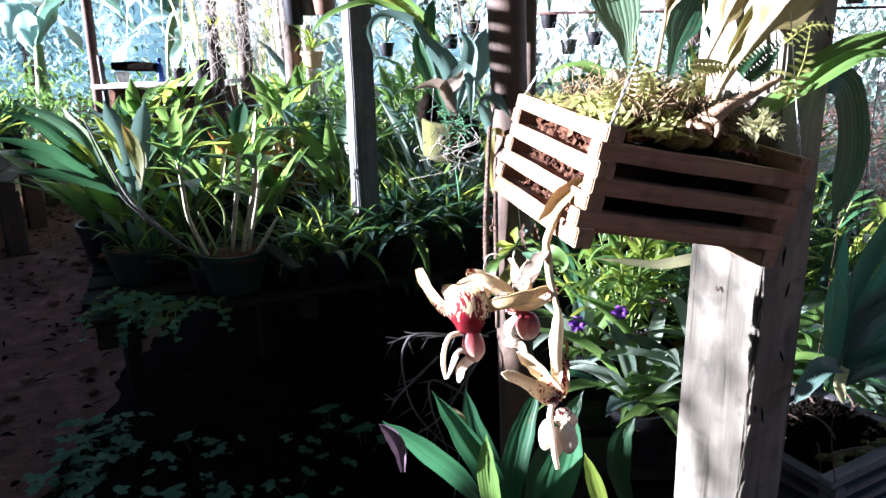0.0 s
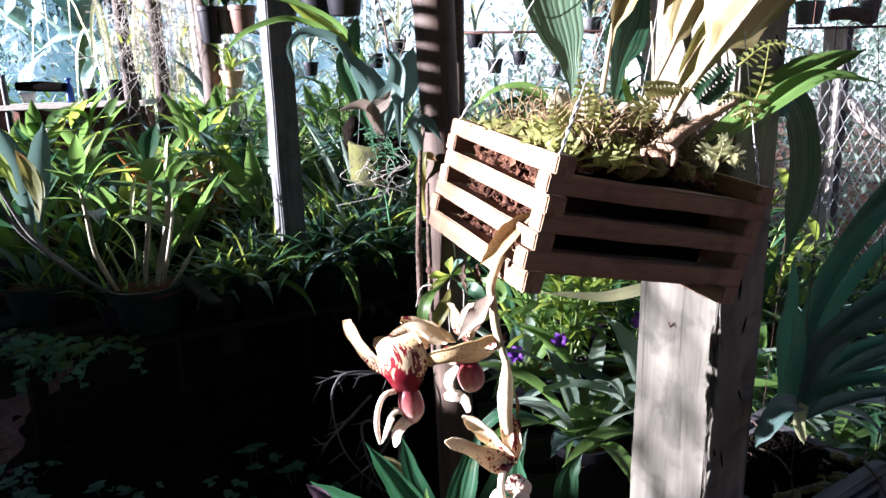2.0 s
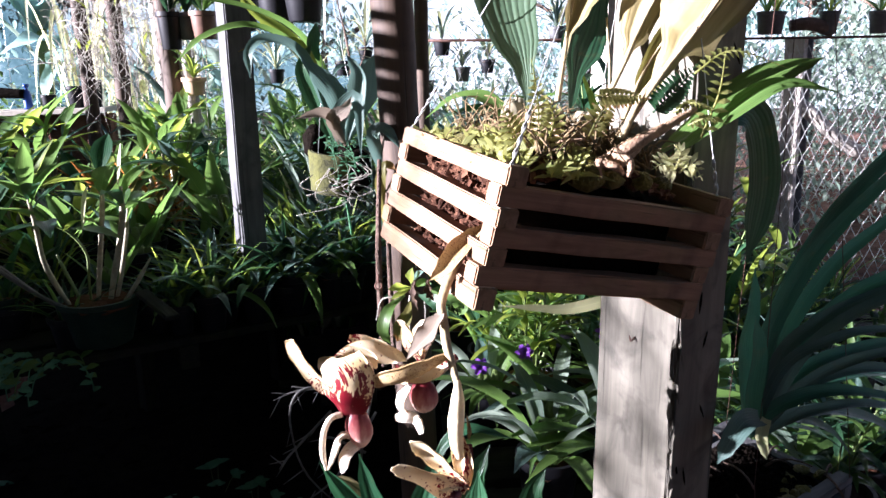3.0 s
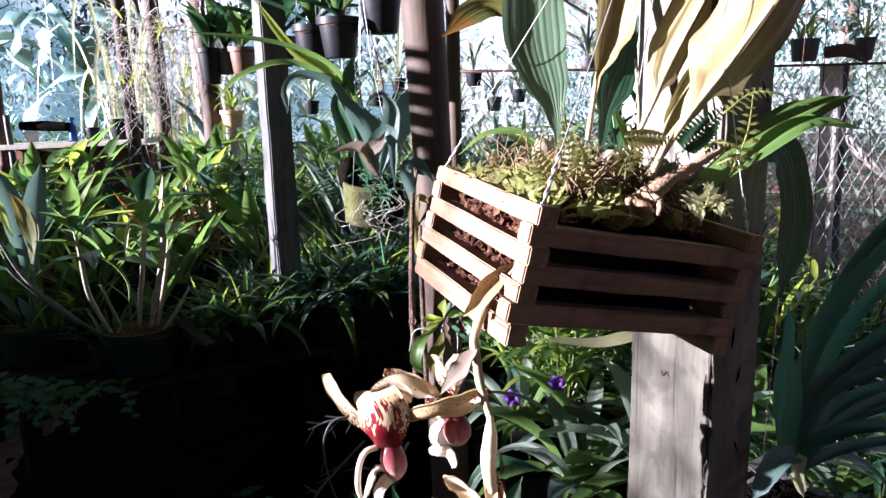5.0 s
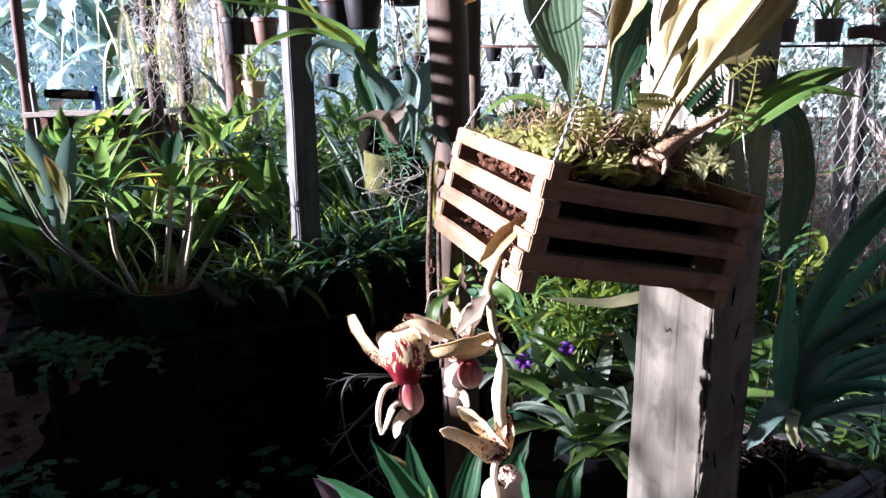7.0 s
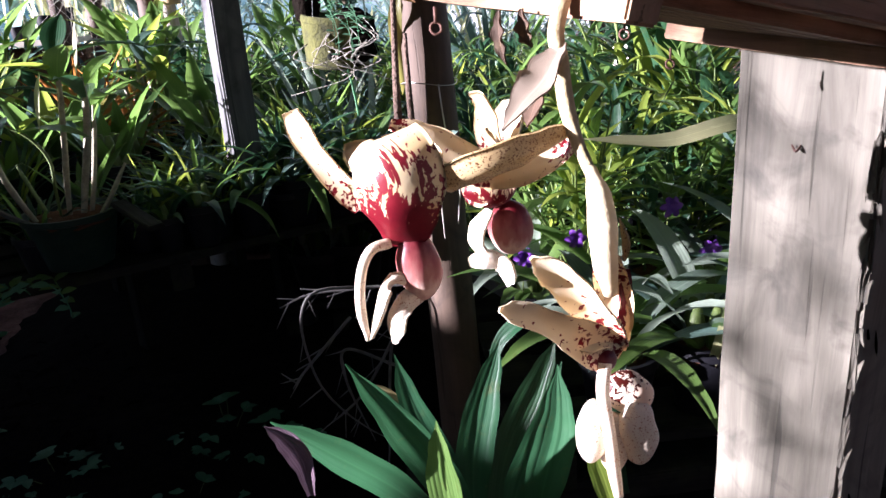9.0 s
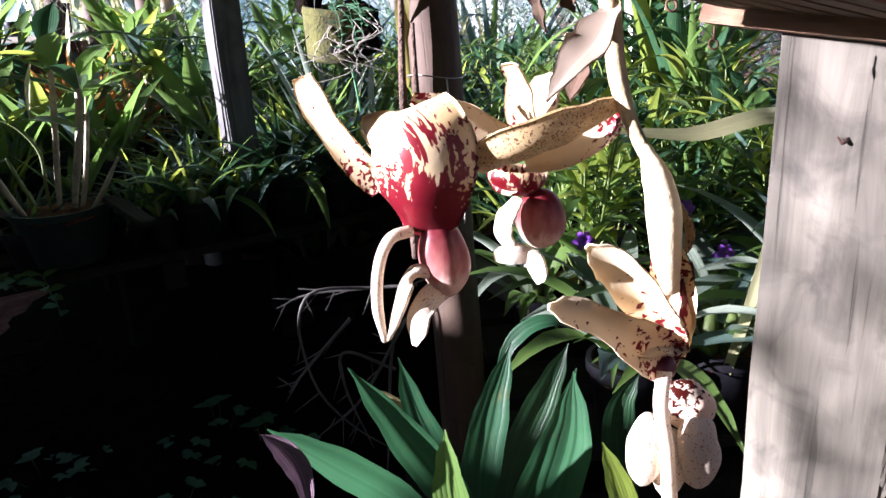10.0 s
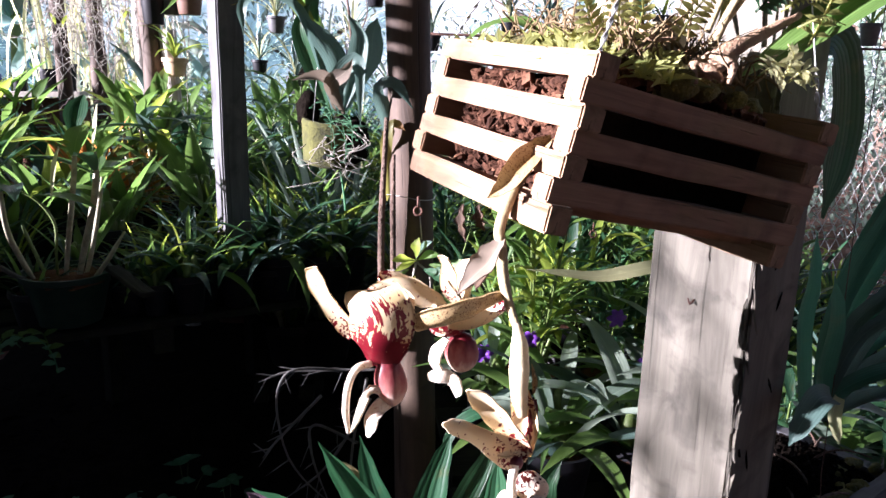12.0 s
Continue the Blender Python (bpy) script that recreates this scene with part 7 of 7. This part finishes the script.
# ---- hanging pots ----
def hanging_pot(x, y, top, r, h, material, label, kind, seed, mats=(GREEN, DEEP), l=0.25):
    """A pot on three thin wires from the roof, with a plant in it; top is its rim's height."""
    p = thing("hanging_pot", (x, y, top - h), label, "hanging pot", "hanging pots")
    bm = bmesh.new()
    lathe(bm, pot_mesh(r, h, 0.008), Matrix.Translation((x, y, top - h)))
    part("pot", bm, material, p, smooth=False)
    q = random.Random(seed)
    for k in range(3):
        a = k * 2.09 + seed
        bm = bmesh.new()
        tube(bm, [(x + r * math.cos(a), y + r * math.sin(a), top - 0.01), (x, y, top + 0.4), (x, y, 2.655)], 0.0011, n=6, sides=4)
        part("wire", bm, WIRE, p)
    bm = bmesh.new()
    lump(bm, (x, y, top - 0.02), (r * 0.9, r * 0.9, 0.012), 0.4, 12, 2)
    part("soil", bm, SOIL, p)
    for k in range(15 if kind == "strap" else 9):
        a = k * 2.4 + q.uniform(-0.3, 0.3)
        bm = bmesh.new()
        if kind == "strap":
            ribbon(bm, blade_points((x, y, top), a, q.uniform(0.6, 1.4), l * q.uniform(0.7, 1.2), q.uniform(0.8, 2.0)), 0.018, STRAP, (-math.cos(a), -math.sin(a), 1.3), 0.2, n=9, nx=2)
        else:
            ribbon(bm, blade_points((x, y, top), a, q.uniform(0.5, 1.4), l * q.uniform(0.7, 1.1), q.uniform(0.3, 1.2)), l * 0.22, LANCE, (-math.cos(a), -math.sin(a), 1.3), 0.15, n=9, nx=4)
        part("leaf", bm, q.choice(mats), p)
    return p


hanging_pot(-0.114, 2.1, 1.672, 0.052, 0.1, BLACKPOT, "black plastic hanging pot with a strap-leaved orchid", "broad", 1, l=0.22)
hanging_pot(-0.006, 2.1, 1.738, 0.055, 0.108, BLACKPOT, "black plastic hanging pot with a strap-leaved orchid", "strap", 2)
hanging_pot(-0.195, 2.2, 1.665, 0.05, 0.11, BLACKPOT, "black hanging pot with rust-coloured old bracts", "broad", 3, (DEEP, GREEN, DEEP), 0.24)
hanging_pot(-0.34, 2.5, 1.66, 0.05, 0.09, BLACKPOT, "black hanging pot with dark broad leaves", "broad", 4, (DEEP, DEEP), 0.3)
hanging_pot(-0.80, 3.4, 1.69, 0.05, 0.15, BLACKPOT, "black hanging pot beside the root curtain", "broad", 5, (DEEP, GREEN), 0.3)
hanging_pot(-0.735, 3.42, 1.69, 0.045, 0.11, GREYPOT, "grey hanging pot with green leaves", "broad", 6, (GREEN, DEEP), 0.3)
hanging_pot(-0.655, 3.38, 1.69, 0.055, 0.11, BROWNPOT, "brown plastic hanging pot with green leaves", "broad", 7, (GREEN, DEEP), 0.3)
hanging_pot(-0.848, 3.9, 1.42, 0.055, 0.085, TANPOT, "small tan clay hanging pot with a spiky plant", "strap", 8, (GREEN, LIME), 0.22)
for k, (hx, hy, hz) in enumerate([(0.45, 4.9, 1.62), (0.62, 5.3, 1.45), (0.95, 5.0, 1.72), (1.25, 5.2, 1.7), (1.45, 4.8, 1.62), (0.3, 5.6, 1.75), (-0.2, 5.4, 1.5), (-0.5, 5.0, 1.7), (1.75, 5.4, 1.55), (-0.35, 4.6, 1.35), (0.1, 4.7, 1.85), (0.75, 4.4, 1.9), (-0.05, 5.8, 1.6), (0.42, 6.0, 1.35), (0.85, 5.7, 1.5), (1.15, 5.9, 1.4), (1.5, 6.1, 1.75), (0.2, 5.2, 1.3), (-0.7, 5.7, 1.45), (2.05, 5.6, 1.75)]):
    hanging_pot(hx, hy, hz, 0.055, 0.1, (BLACKPOT, GREYPOT)[k % 2], "small hanging pot with pale drooping leaves", "strap", 20 + k, (PALE, LIGHTENED, PALE, BLUE), 0.34 + 0.16 * (k > 11))


def fence_pot(x, seed, h=0.13, mats=(LIME, GREEN)):
    p = thing("potted_plant", (x, 4.5, 1.605), "black plastic pot with a young orchid on the fence rail", "potted plant", "pots on the fence rail")
    add_z = 1.612
    bm = bmesh.new()
    lathe(bm, pot_mesh(0.058, h), Matrix.Translation((x, 4.5, add_z)))
    part("pot", bm, GREYPOT, p, smooth=False)
    q = random.Random(seed)
    for k in range(7):
        bm = bmesh.new()
        a = k * 2.4
        ribbon(bm, blade_points((x, 4.5, add_z + h - 0.02), a, q.uniform(0.7, 1.4), q.uniform(0.12, 0.3), q.uniform(0.3, 1.4)), 0.022, LANCE, (-math.cos(a), -math.sin(a), 1.3), 0.15, n=8, nx=3)
        part("leaf", bm, q.choice(mats), p)


for k, fx in enumerate((2.13, 2.35, 2.40, 2.735, 3.05, 1.75)):
    fence_pot(fx, 90 + k)


def root_curtain():
    """A tangle of pale air roots and dry moss that hangs from old baskets."""
    r = random.Random(55)
    p = thing("root_curtain", (-1.2, 4.25, 1.8), "tangled curtain of pale hanging air roots on a wire", "air roots", kind="stuff")
    bm = bmesh.new()
    for k in range(150):
        a = Vector((r.choice((-1.45, -1.3, -1.15, -1.02, -0.95)) + r.gauss(0, 0.06), 4.25 + r.gauss(0, 0.12), r.uniform(1.5, 1.95)))
        l = r.uniform(0.1, 0.5)
        w = Vector((r.gauss(0, 0.045), r.gauss(0, 0.03), 0))
        tube(bm, [a, a + w + Vector((0, 0, -l * 0.35)), a - w * 0.6 + Vector((0, 0, -l * 0.7)), a + w * 0.8 + Vector((0, 0, -l))], (0.0022, 0.0017, 0.0009), n=8, sides=4)
    for k in range(280):
        a = Vector((r.uniform(-1.6, -0.88), 4.25 + r.gauss(0, 0.12), r.uniform(1.4, 1.95)))
        d = Vector((r.gauss(0, 1), r.gauss(0, 1), r.gauss(0, 0.8))) * 0.13
        tube(bm, [a, a + d * 0.5 + Vector((0, 0, 0.04)), a + d], (0.002, 0.0015), n=5, sides=4)
    part("root_tangle", bm, ROOT, p, kind="stuff")
    bm = bmesh.new()
    for k in range(36):
        a = Vector((r.uniform(-1.5, -0.9), 4.25 + r.gauss(0, 0.08), r.uniform(1.55, 1.9)))
        ribbon(bm, blade_points(a, r.uniform(0, 6.28), r.uniform(-0.5, 1.2), r.uniform(0.08, 0.2), 0.8), 0.02, LANCE, (0, 0, 1), 0.1, n=5, nx=2)
    part("foliage", bm, LIME, p, kind="stuff")
    bm = bmesh.new()
    tube(bm, [(-1.78, 4.98, 1.95), (-1.2, 4.25, 1.86), (-0.94, 4.0, 1.95)], 0.004, n=14, sides=5)
    part("wire", bm, RUSTY, p)


root_curtain()


# ---- the mossy pot by the grey post ----
def mossy_pot():
    x, y = -0.045, 1.95
    p = thing("mossy_pot", (x, y, 1.165), "mossy yellow-green clay hanging pot with a round drain hole", "hanging pot", "hanging pots")
    bm = bmesh.new()
    m = pose(x, y, 1.165, 4, 6, 0)
    lathe(bm, [(0.058, 0), (0.064, 0.004), (0.072, 0.085), (0.074, 0.088), (0.074, 0.1), (0.066, 0.1), (0.06, 0.06), (0.002, 0.058)], m, 32)
    for v in bm.verts:
        v.co += Vector((noise.noise(v.co * 40), noise.noise(v.co * 40 + Vector((9, 0, 0))), 0)) * 0.003
    part("pot", bm, MOSSPOT, p)
    # a dark disc on the wall paints the shaded drain hole
    bm = bmesh.new()
    lathe(bm, [(0.0062, 0), (0.0064, 0.0012), (0.0058, 0.0014), (0.0002, 0.0012)], Matrix.Translation((-0.054, 1.882, 1.189)) @ pose(0, 0, 0, 84, 0, 0), 16)
    part("dark_hole_disc", bm, DARKMATTE, p)
    bm = bmesh.new()
    lump(bm, (x - 0.05, y + 0.01, 1.285), (0.026, 0.035, 0.042), 0.3, 14, 3)
    lump(bm, (x + 0.03, y, 1.262), (0.035, 0.03, 0.014), 0.4, 14, 3)
    # the last two black lumps stand in for the pot's shaded right half
    lump(bm, (x + 0.048, y - 0.035, 1.235), (0.038, 0.034, 0.032), 0.4, 14, 3)
    lump(bm, (x + 0.05, y - 0.042, 1.205), (0.034, 0.03, 0.036), 0.4, 14, 3)
    part("bark_and_shade", bm, NEARBLACK, p)
    for k in range(3):
        a = k * 2.09
        bm = bmesh.new()
        tube(bm, [(x + 0.07 * math.cos(a), y + 0.07 * math.sin(a), 1.262), (x, y, 1.75), (x, y, 2.655)], 0.001, n=6, sides=4)
        part("wire", bm, WIRE, p)
    for pts, w, mt, form, fac in (
            ([(-0.033, 1.950, 1.276), (-0.084, 1.930, 1.490), (-0.199, 1.880, 1.583), (-0.442, 1.800, 1.624)], 0.034, GREEN, STRAP, (0, -0.5, 1)),
            ([(-0.033, 1.950, 1.276), (-0.098, 1.920, 1.476), (-0.201, 1.880, 1.549), (-0.304, 1.850, 1.529), (-0.371, 1.830, 1.474)], 0.032, GREEN, STRAP, (0, -0.5, 1)),
            ([(-0.031, 1.930, 1.278), (-0.094, 1.880, 1.476), (-0.169, 1.840, 1.522), (-0.209, 1.820, 1.496), (-0.211, 1.820, 1.440)], 0.028, BLUE, STRAP, (0, -0.7, 0.6)),
            ([(-0.034, 1.970, 1.274), (-0.102, 1.970, 1.490), (-0.210, 1.950, 1.587), (-0.292, 1.930, 1.706)], 0.026, LIME, STRAP, (-0.5, -1, 0.4)),
            ([(-0.031, 1.930, 1.278), (-0.095, 1.900, 1.497), (-0.175, 1.880, 1.517), (-0.240, 1.860, 1.497)], 0.022, OLIVE, STRAP, (0, -0.5, 1)),
            ([(-0.046, 1.930, 1.278), (-0.085, 1.910, 1.393), (-0.103, 1.900, 1.463), (-0.081, 1.900, 1.517)], 0.045, DEEP, LANCE, (-0.3, -1, 0)),
            ([(-0.030, 1.900, 1.281), (-0.026, 1.860, 1.382), (-0.064, 1.840, 1.443), (-0.090, 1.840, 1.476)], 0.05, BLUE, LANCE, (0, -1, 0.3)),
            ([(-0.015, 1.900, 1.281), (0.008, 1.880, 1.367), (0.019, 1.870, 1.442), (-0.004, 1.870, 1.489)], 0.045, BLUE, LANCE, (0, -1, 0.3)),
            ([(-0.021, 1.880, 1.283), (-0.026, 1.850, 1.348), (0.017, 1.820, 1.390), (0.022, 1.820, 1.262)], 0.04, BLUE, LANCE, (0, -1, 0.3)),
            ([(-0.018, 1.950, 1.276), (0.041, 1.950, 1.391), (0.049, 1.950, 1.448), (0.059, 1.950, 1.490)], 0.05, BLUE, BROAD, (0, -1, 0.2)),
            ([(-0.028, 1.880, 1.283), (-0.033, 1.860, 1.334), (-0.065, 1.830, 1.359), (-0.116, 1.800, 1.352)], 0.04, DRY, LANCE, (0, -0.8, 0.6)),
            ([(-0.013, 1.850, 1.286), (-0.039, 1.840, 1.342), (-0.010, 1.820, 1.370), (0.007, 1.800, 1.398)], 0.035, DRY, LANCE, (0.2, -1, 0.2)),
            ([(-0.070, 1.930, 1.476), (-0.080, 1.920, 1.510), (-0.075, 1.920, 1.538), (-0.070, 1.920, 1.561)], 0.03, DEEP, LANCE, (0, -1, 0)),
            ([(0.070, 1.600, 1.143), (0.083, 1.550, 1.236), (0.055, 1.500, 1.334), (0.078, 1.470, 1.353), (0.107, 1.460, 1.316)], 0.026, BLUE, STRAP, (0, -1, 0.6)),
            ([(0.076, 1.600, 1.143), (0.066, 1.500, 1.245), (0.077, 1.480, 1.287), (0.096, 1.470, 1.280)], 0.02, OLIVE, STRAP, (0, -1, 0.6))):
        bm = bmesh.new()
        ribbon(bm, pts, w, form, fac, 0.2, n=18, nx=6)
        part("leaf", bm, mt, p)
    r = random.Random(71)
    bm = bmesh.new()
    for k in range(18):
        q = Vector((x + r.uniform(-0.02, 0.07), y - 0.06, 1.26 + r.uniform(-0.02, 0.03)))
        line = blade_points(q, r.uniform(4.2, 6.4), r.uniform(-0.6, 1.0), r.uniform(0.04, 0.13), 1.8, 5)
        tube(bm, line, (0.0007, 0.0005), n=8, sides=4)
        for s in line[1:]:
            ribbon(bm, blade_points(s, r.uniform(0, 6.28), 0.3, 0.016, 0.5, 2), 0.007, LANCE, (0, -0.5, 1), 0.1, n=3, nx=2)
    tube(bm, [(-0.023, 1.880, 1.162), (-0.017, 1.880, 1.126), (-0.011, 1.880, 1.070)], 0.0025, sides=5)
    part("small_climber", bm, WEED, p, "fine light green climber")
    bm = bmesh.new()
    for k in range(16):
        q = Vector((x + r.uniform(-0.05, 0.07), y - 0.065 - r.uniform(0, 0.012), 1.265 - r.uniform(0, 0.09)))
        l = r.uniform(0.04, 0.12)
        tube(bm, [q, q + Vector((r.gauss(0, 0.02), -0.008, -l * 0.4)), q + Vector((r.gauss(0, 0.03), -0.01, -l * 0.7)), q + Vector((r.gauss(0, 0.045), 0, -l))], (0.0013, 0.0011, 0.0006), n=12, sides=4)
    part("root_tangle", bm, ROOT, p, "thin pale crooked roots", kind="stuff")
    bm = bmesh.new()
    tube(bm, [(-0.012, 1.970, 1.274), (0.001, 1.970, 1.433), (-0.008, 1.970, 1.532), (-0.028, 1.970, 1.629)], (0.0035, 0.003, 0.0015), sides=6)
    tube(bm, [(-0.001, 1.970, 1.476), (-0.015, 1.970, 1.560), (-0.057, 1.970, 1.588)], (0.002, 0.001), sides=5)
    tube(bm, [(0.001, 1.970, 1.419), (0.035, 1.970, 1.490), (0.035, 1.970, 1.532)], (0.002, 0.001), sides=5)
    part("dead_stem", bm, BARK, p)


mossy_pot()

# ---- small things at the back shelf, at the pole and on the bench ----
for nm, sx, r0, h0, mt, lab, cat in (("pot", -2.84, 0.055, 0.08, WHITEPLASTIC, "small white plastic pot on the back shelf", "pot"), ("pot", -2.38, 0.05, 0.10, BLACKPOT, "black plastic pot on the back shelf", "pot"),
                                     ("pot", -2.18, 0.065, 0.16, BLACKPOT, "black plastic pot on the back shelf", "pot"), ("pot", -2.05, 0.06, 0.2, BLACKPOT, "tall black plastic pot on the back shelf", "pot"),
                                     ("bottle", -2.53, 0.03, 0.18, BLUEPLASTIC, "blue plastic spray bottle on the back shelf", "bottle")):
    bm = bmesh.new()
    if nm == "pot":
        lathe(bm, pot_mesh(r0, h0), Matrix.Translation((sx, 5.82, 1.19)), 20)
    else:
        lathe(bm, [(r0, 0), (r0 * 1.02, 0.01), (r0, 0.11), (r0 * 0.4, 0.14), (r0 * 0.4, 0.155), (r0 * 0.7, 0.157), (r0 * 0.7, h0), (0.002, h0)], Matrix.Translation((sx, 5.82, 1.19)), 18)
    single(nm, bm, mt, lab, cat, "things on the back shelf")
bm = bmesh.new()
tube(bm, [(-2.90, 5.8, 1.315), (-2.72, 5.8, 1.31), (-2.54, 5.8, 1.30)], (0.034, 0.04, 0.034), n=14, sides=12)
single("hanging_log", bm, NEARBLACK, "dark rotten log hung above the back shelf", "log")
strings = thing("hanging_wires", (-2.75, 5.8, 1.43), "pale strings holding up the dark log", "wire")
for lx in (-2.82, -2.62):
    bm = bmesh.new()
    tube(bm, [(lx, 5.8, 1.335), (lx + 0.02, 5.8, 2.2), (lx + 0.03, 5.8, 2.655)], 0.002, n=6, sides=4)
    part("string", bm, WIRE, strings)
strips = thing("bark_strip", (0.07, 1.475, 0.9), "two thin strips of bark hanging down the round pole", "bark")
bm = bmesh.new()
tube(bm, [(0.062, 1.478, 0.90), (0.058, 1.474, 1.1), (0.066, 1.474, 1.30)], (0.006, 0.006, 0.004), n=14, sides=6)
part("strip", bm, BARK, strips)
bm = bmesh.new()
tube(bm, [(0.082, 1.470, 0.88), (0.078, 1.468, 1.1), (0.078, 1.468, 1.24)], (0.005, 0.005, 0.003), n=14, sides=6)
part("strip", bm, BARK, strips)
bm = bmesh.new()
pc = Vector((0.1115, 1.52, 1.165))
tube(bm, [pc + Vector((0.043 * math.cos(a), 0.043 * math.sin(a), 0.004 * math.sin(2 * a))) for a in (k * 0.6283 for k in range(11))], 0.0009, n=40, sides=4)
tube(bm, [pc + Vector((0.01, -0.043, 0)), pc + Vector((0.012, -0.046, -0.03)), pc + Vector((0.016, -0.045, -0.07))], 0.0014, n=8, sides=4)
single("wire_tie", bm, WIRE, "thin white wire tied round the brown pole", "wire")
bm = bmesh.new()
tube(bm, [(0.351, 0.934, 1.157), (0.350, 0.926, 1.154), (0.356, 0.930, 1.157)], (0.0009, 0.0012, 0.0008), n=8, sides=5)
single("staple", bm, RUSTY, "small rusty bent staple in the wooden post", "staple")
bm = bmesh.new()
tube(bm, [(0.386, 0.900, 1.190), (0.388, 0.890, 1.185), (0.391, 0.885, 1.194), (0.386, 0.890, 1.197)], 0.001, n=14, sides=5)
single("wire_loop", bm, RUSTY, "rusty wire loop on the edge of the wooden post", "wire")


# ---- shrubs that close the back ----
def shrubs(name, box, count, size, material, seed, label):
    bm = bmesh.new()
    leaf_mass(bm, random.Random(seed), box, count, size)
    p = thing(name, ((box[0] + box[1]) / 2, (box[2] + box[3]) / 2, 0), label, "shrubs", kind="stuff")
    part("foliage", bm, material, p)


# lightened and teal leaves below carry painted haze
shrubs("shrubbery", (-3.2, 3.0, 6.4, 8.2, 0.0, 1.3), 10000, 0.09, LIGHTENED, 61, "bright leafy green shrubs behind the plant house")
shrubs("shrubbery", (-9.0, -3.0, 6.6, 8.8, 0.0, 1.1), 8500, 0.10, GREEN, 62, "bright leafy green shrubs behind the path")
shrubs("shrubbery", (1.0, 6.5, 5.4, 7.5, 0.0, 1.55), 11000, 0.08, LIGHTENED, 63, "blue-green leafy shrubs behind the fence")
shrubs("far_foliage", (-9.0, 8.0, 9.5, 12.5, 0.0, 2.2), 5500, 0.15, HAZE, 64, "far tree foliage coloured pale teal to paint haze")


# ---- the floor under and beside the bench ----
def leaf_litter():
    """Near-black sheet and leaves, heaped a little, painting the shade under the benches."""
    r = random.Random(17)
    g = thing("leaf_litter", (-0.4, 2.2, 0), "near-black sheet and leaves added as the shade under the benches", "leaf litter", kind="stuff")
    bm = bmesh.new()
    nx, ny = 60, 60
    edge = lambda i, n: min(1.0, min(i, n - i) / 6)
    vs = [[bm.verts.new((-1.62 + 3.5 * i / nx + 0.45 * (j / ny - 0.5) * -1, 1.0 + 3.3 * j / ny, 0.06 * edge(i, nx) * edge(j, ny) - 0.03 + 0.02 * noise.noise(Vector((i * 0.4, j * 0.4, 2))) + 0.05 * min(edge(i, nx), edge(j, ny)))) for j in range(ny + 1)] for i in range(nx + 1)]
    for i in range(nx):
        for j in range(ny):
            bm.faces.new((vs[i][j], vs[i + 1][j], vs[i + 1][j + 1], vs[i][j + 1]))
    part("shade_sheet", bm, NEARBLACK, g)
    bm = bmesh.new()
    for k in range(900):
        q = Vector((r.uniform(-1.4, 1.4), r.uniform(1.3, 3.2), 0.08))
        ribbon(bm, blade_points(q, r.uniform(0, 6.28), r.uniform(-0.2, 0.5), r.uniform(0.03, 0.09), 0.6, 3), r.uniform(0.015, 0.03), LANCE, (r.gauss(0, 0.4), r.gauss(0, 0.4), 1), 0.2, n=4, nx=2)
    part("dark_leaves", bm, NEARBLACK, g)


leaf_litter()


def path_litter():
    """Dark fallen leaves, clods and bits of brick trodden into the path."""
    r = random.Random(23)
    g = thing("path_litter", (-2.1, 3.4, 0), "dark fallen leaves and reddish clods trodden into the path", "leaf litter", kind="stuff")
    leaves, clods = bmesh.new(), bmesh.new()
    for k in range(420):
        y = r.uniform(1.7, 6.8)
        x = -1.1 - 0.42 * (y - 1.8) - r.uniform(0, 1.5)
        q = Vector((x, y, 0.004))
        if k % 3:
            ribbon(leaves, blade_points(q, r.uniform(0, 6.28), r.uniform(0.0, 0.3), r.uniform(0.03, 0.08), 0.5, 3), r.uniform(0.015, 0.032), LANCE, (r.gauss(0, 0.3), r.gauss(0, 0.3), 1), 0.25, n=5, nx=3)
        else:
            s = r.uniform(0.008, 0.03)
            lump(clods, q, (s * 1.4, s, s * 0.6), 0.5, 16, 2)
    part("dark_leaves", leaves, NEARBLACK, g)
    part("clods", clods, EARTH, g)


path_litter()


# ---- an unseen empty basket, added to throw slat shadows on the round pole ----
SHADOW_BASKET = pose(-1.27, 1.17, 1.80, 0, 0, 9)
slat_basket(SHADOW_BASKET, 0.238, 0.24, 0.0185, 10, OFFCUT, "unseen slatted basket added to stripe the round pole with shadow", 0.0, 0.012)
shadow_wires = thing("hanging_wires", (-1.17, 1.29, 1.80), "thin wires of the unseen shadow-casting basket", "wire")
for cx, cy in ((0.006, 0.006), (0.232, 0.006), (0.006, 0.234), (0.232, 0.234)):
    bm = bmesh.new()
    tube(bm, [SHADOW_BASKET @ Vector((cx, cy, 0)), (-1.17, 1.29, 2.2), (-1.17, 1.29, 2.655)], 0.0008, n=6, sides=4)
    part("wire", bm, WIRE, shadow_wires)
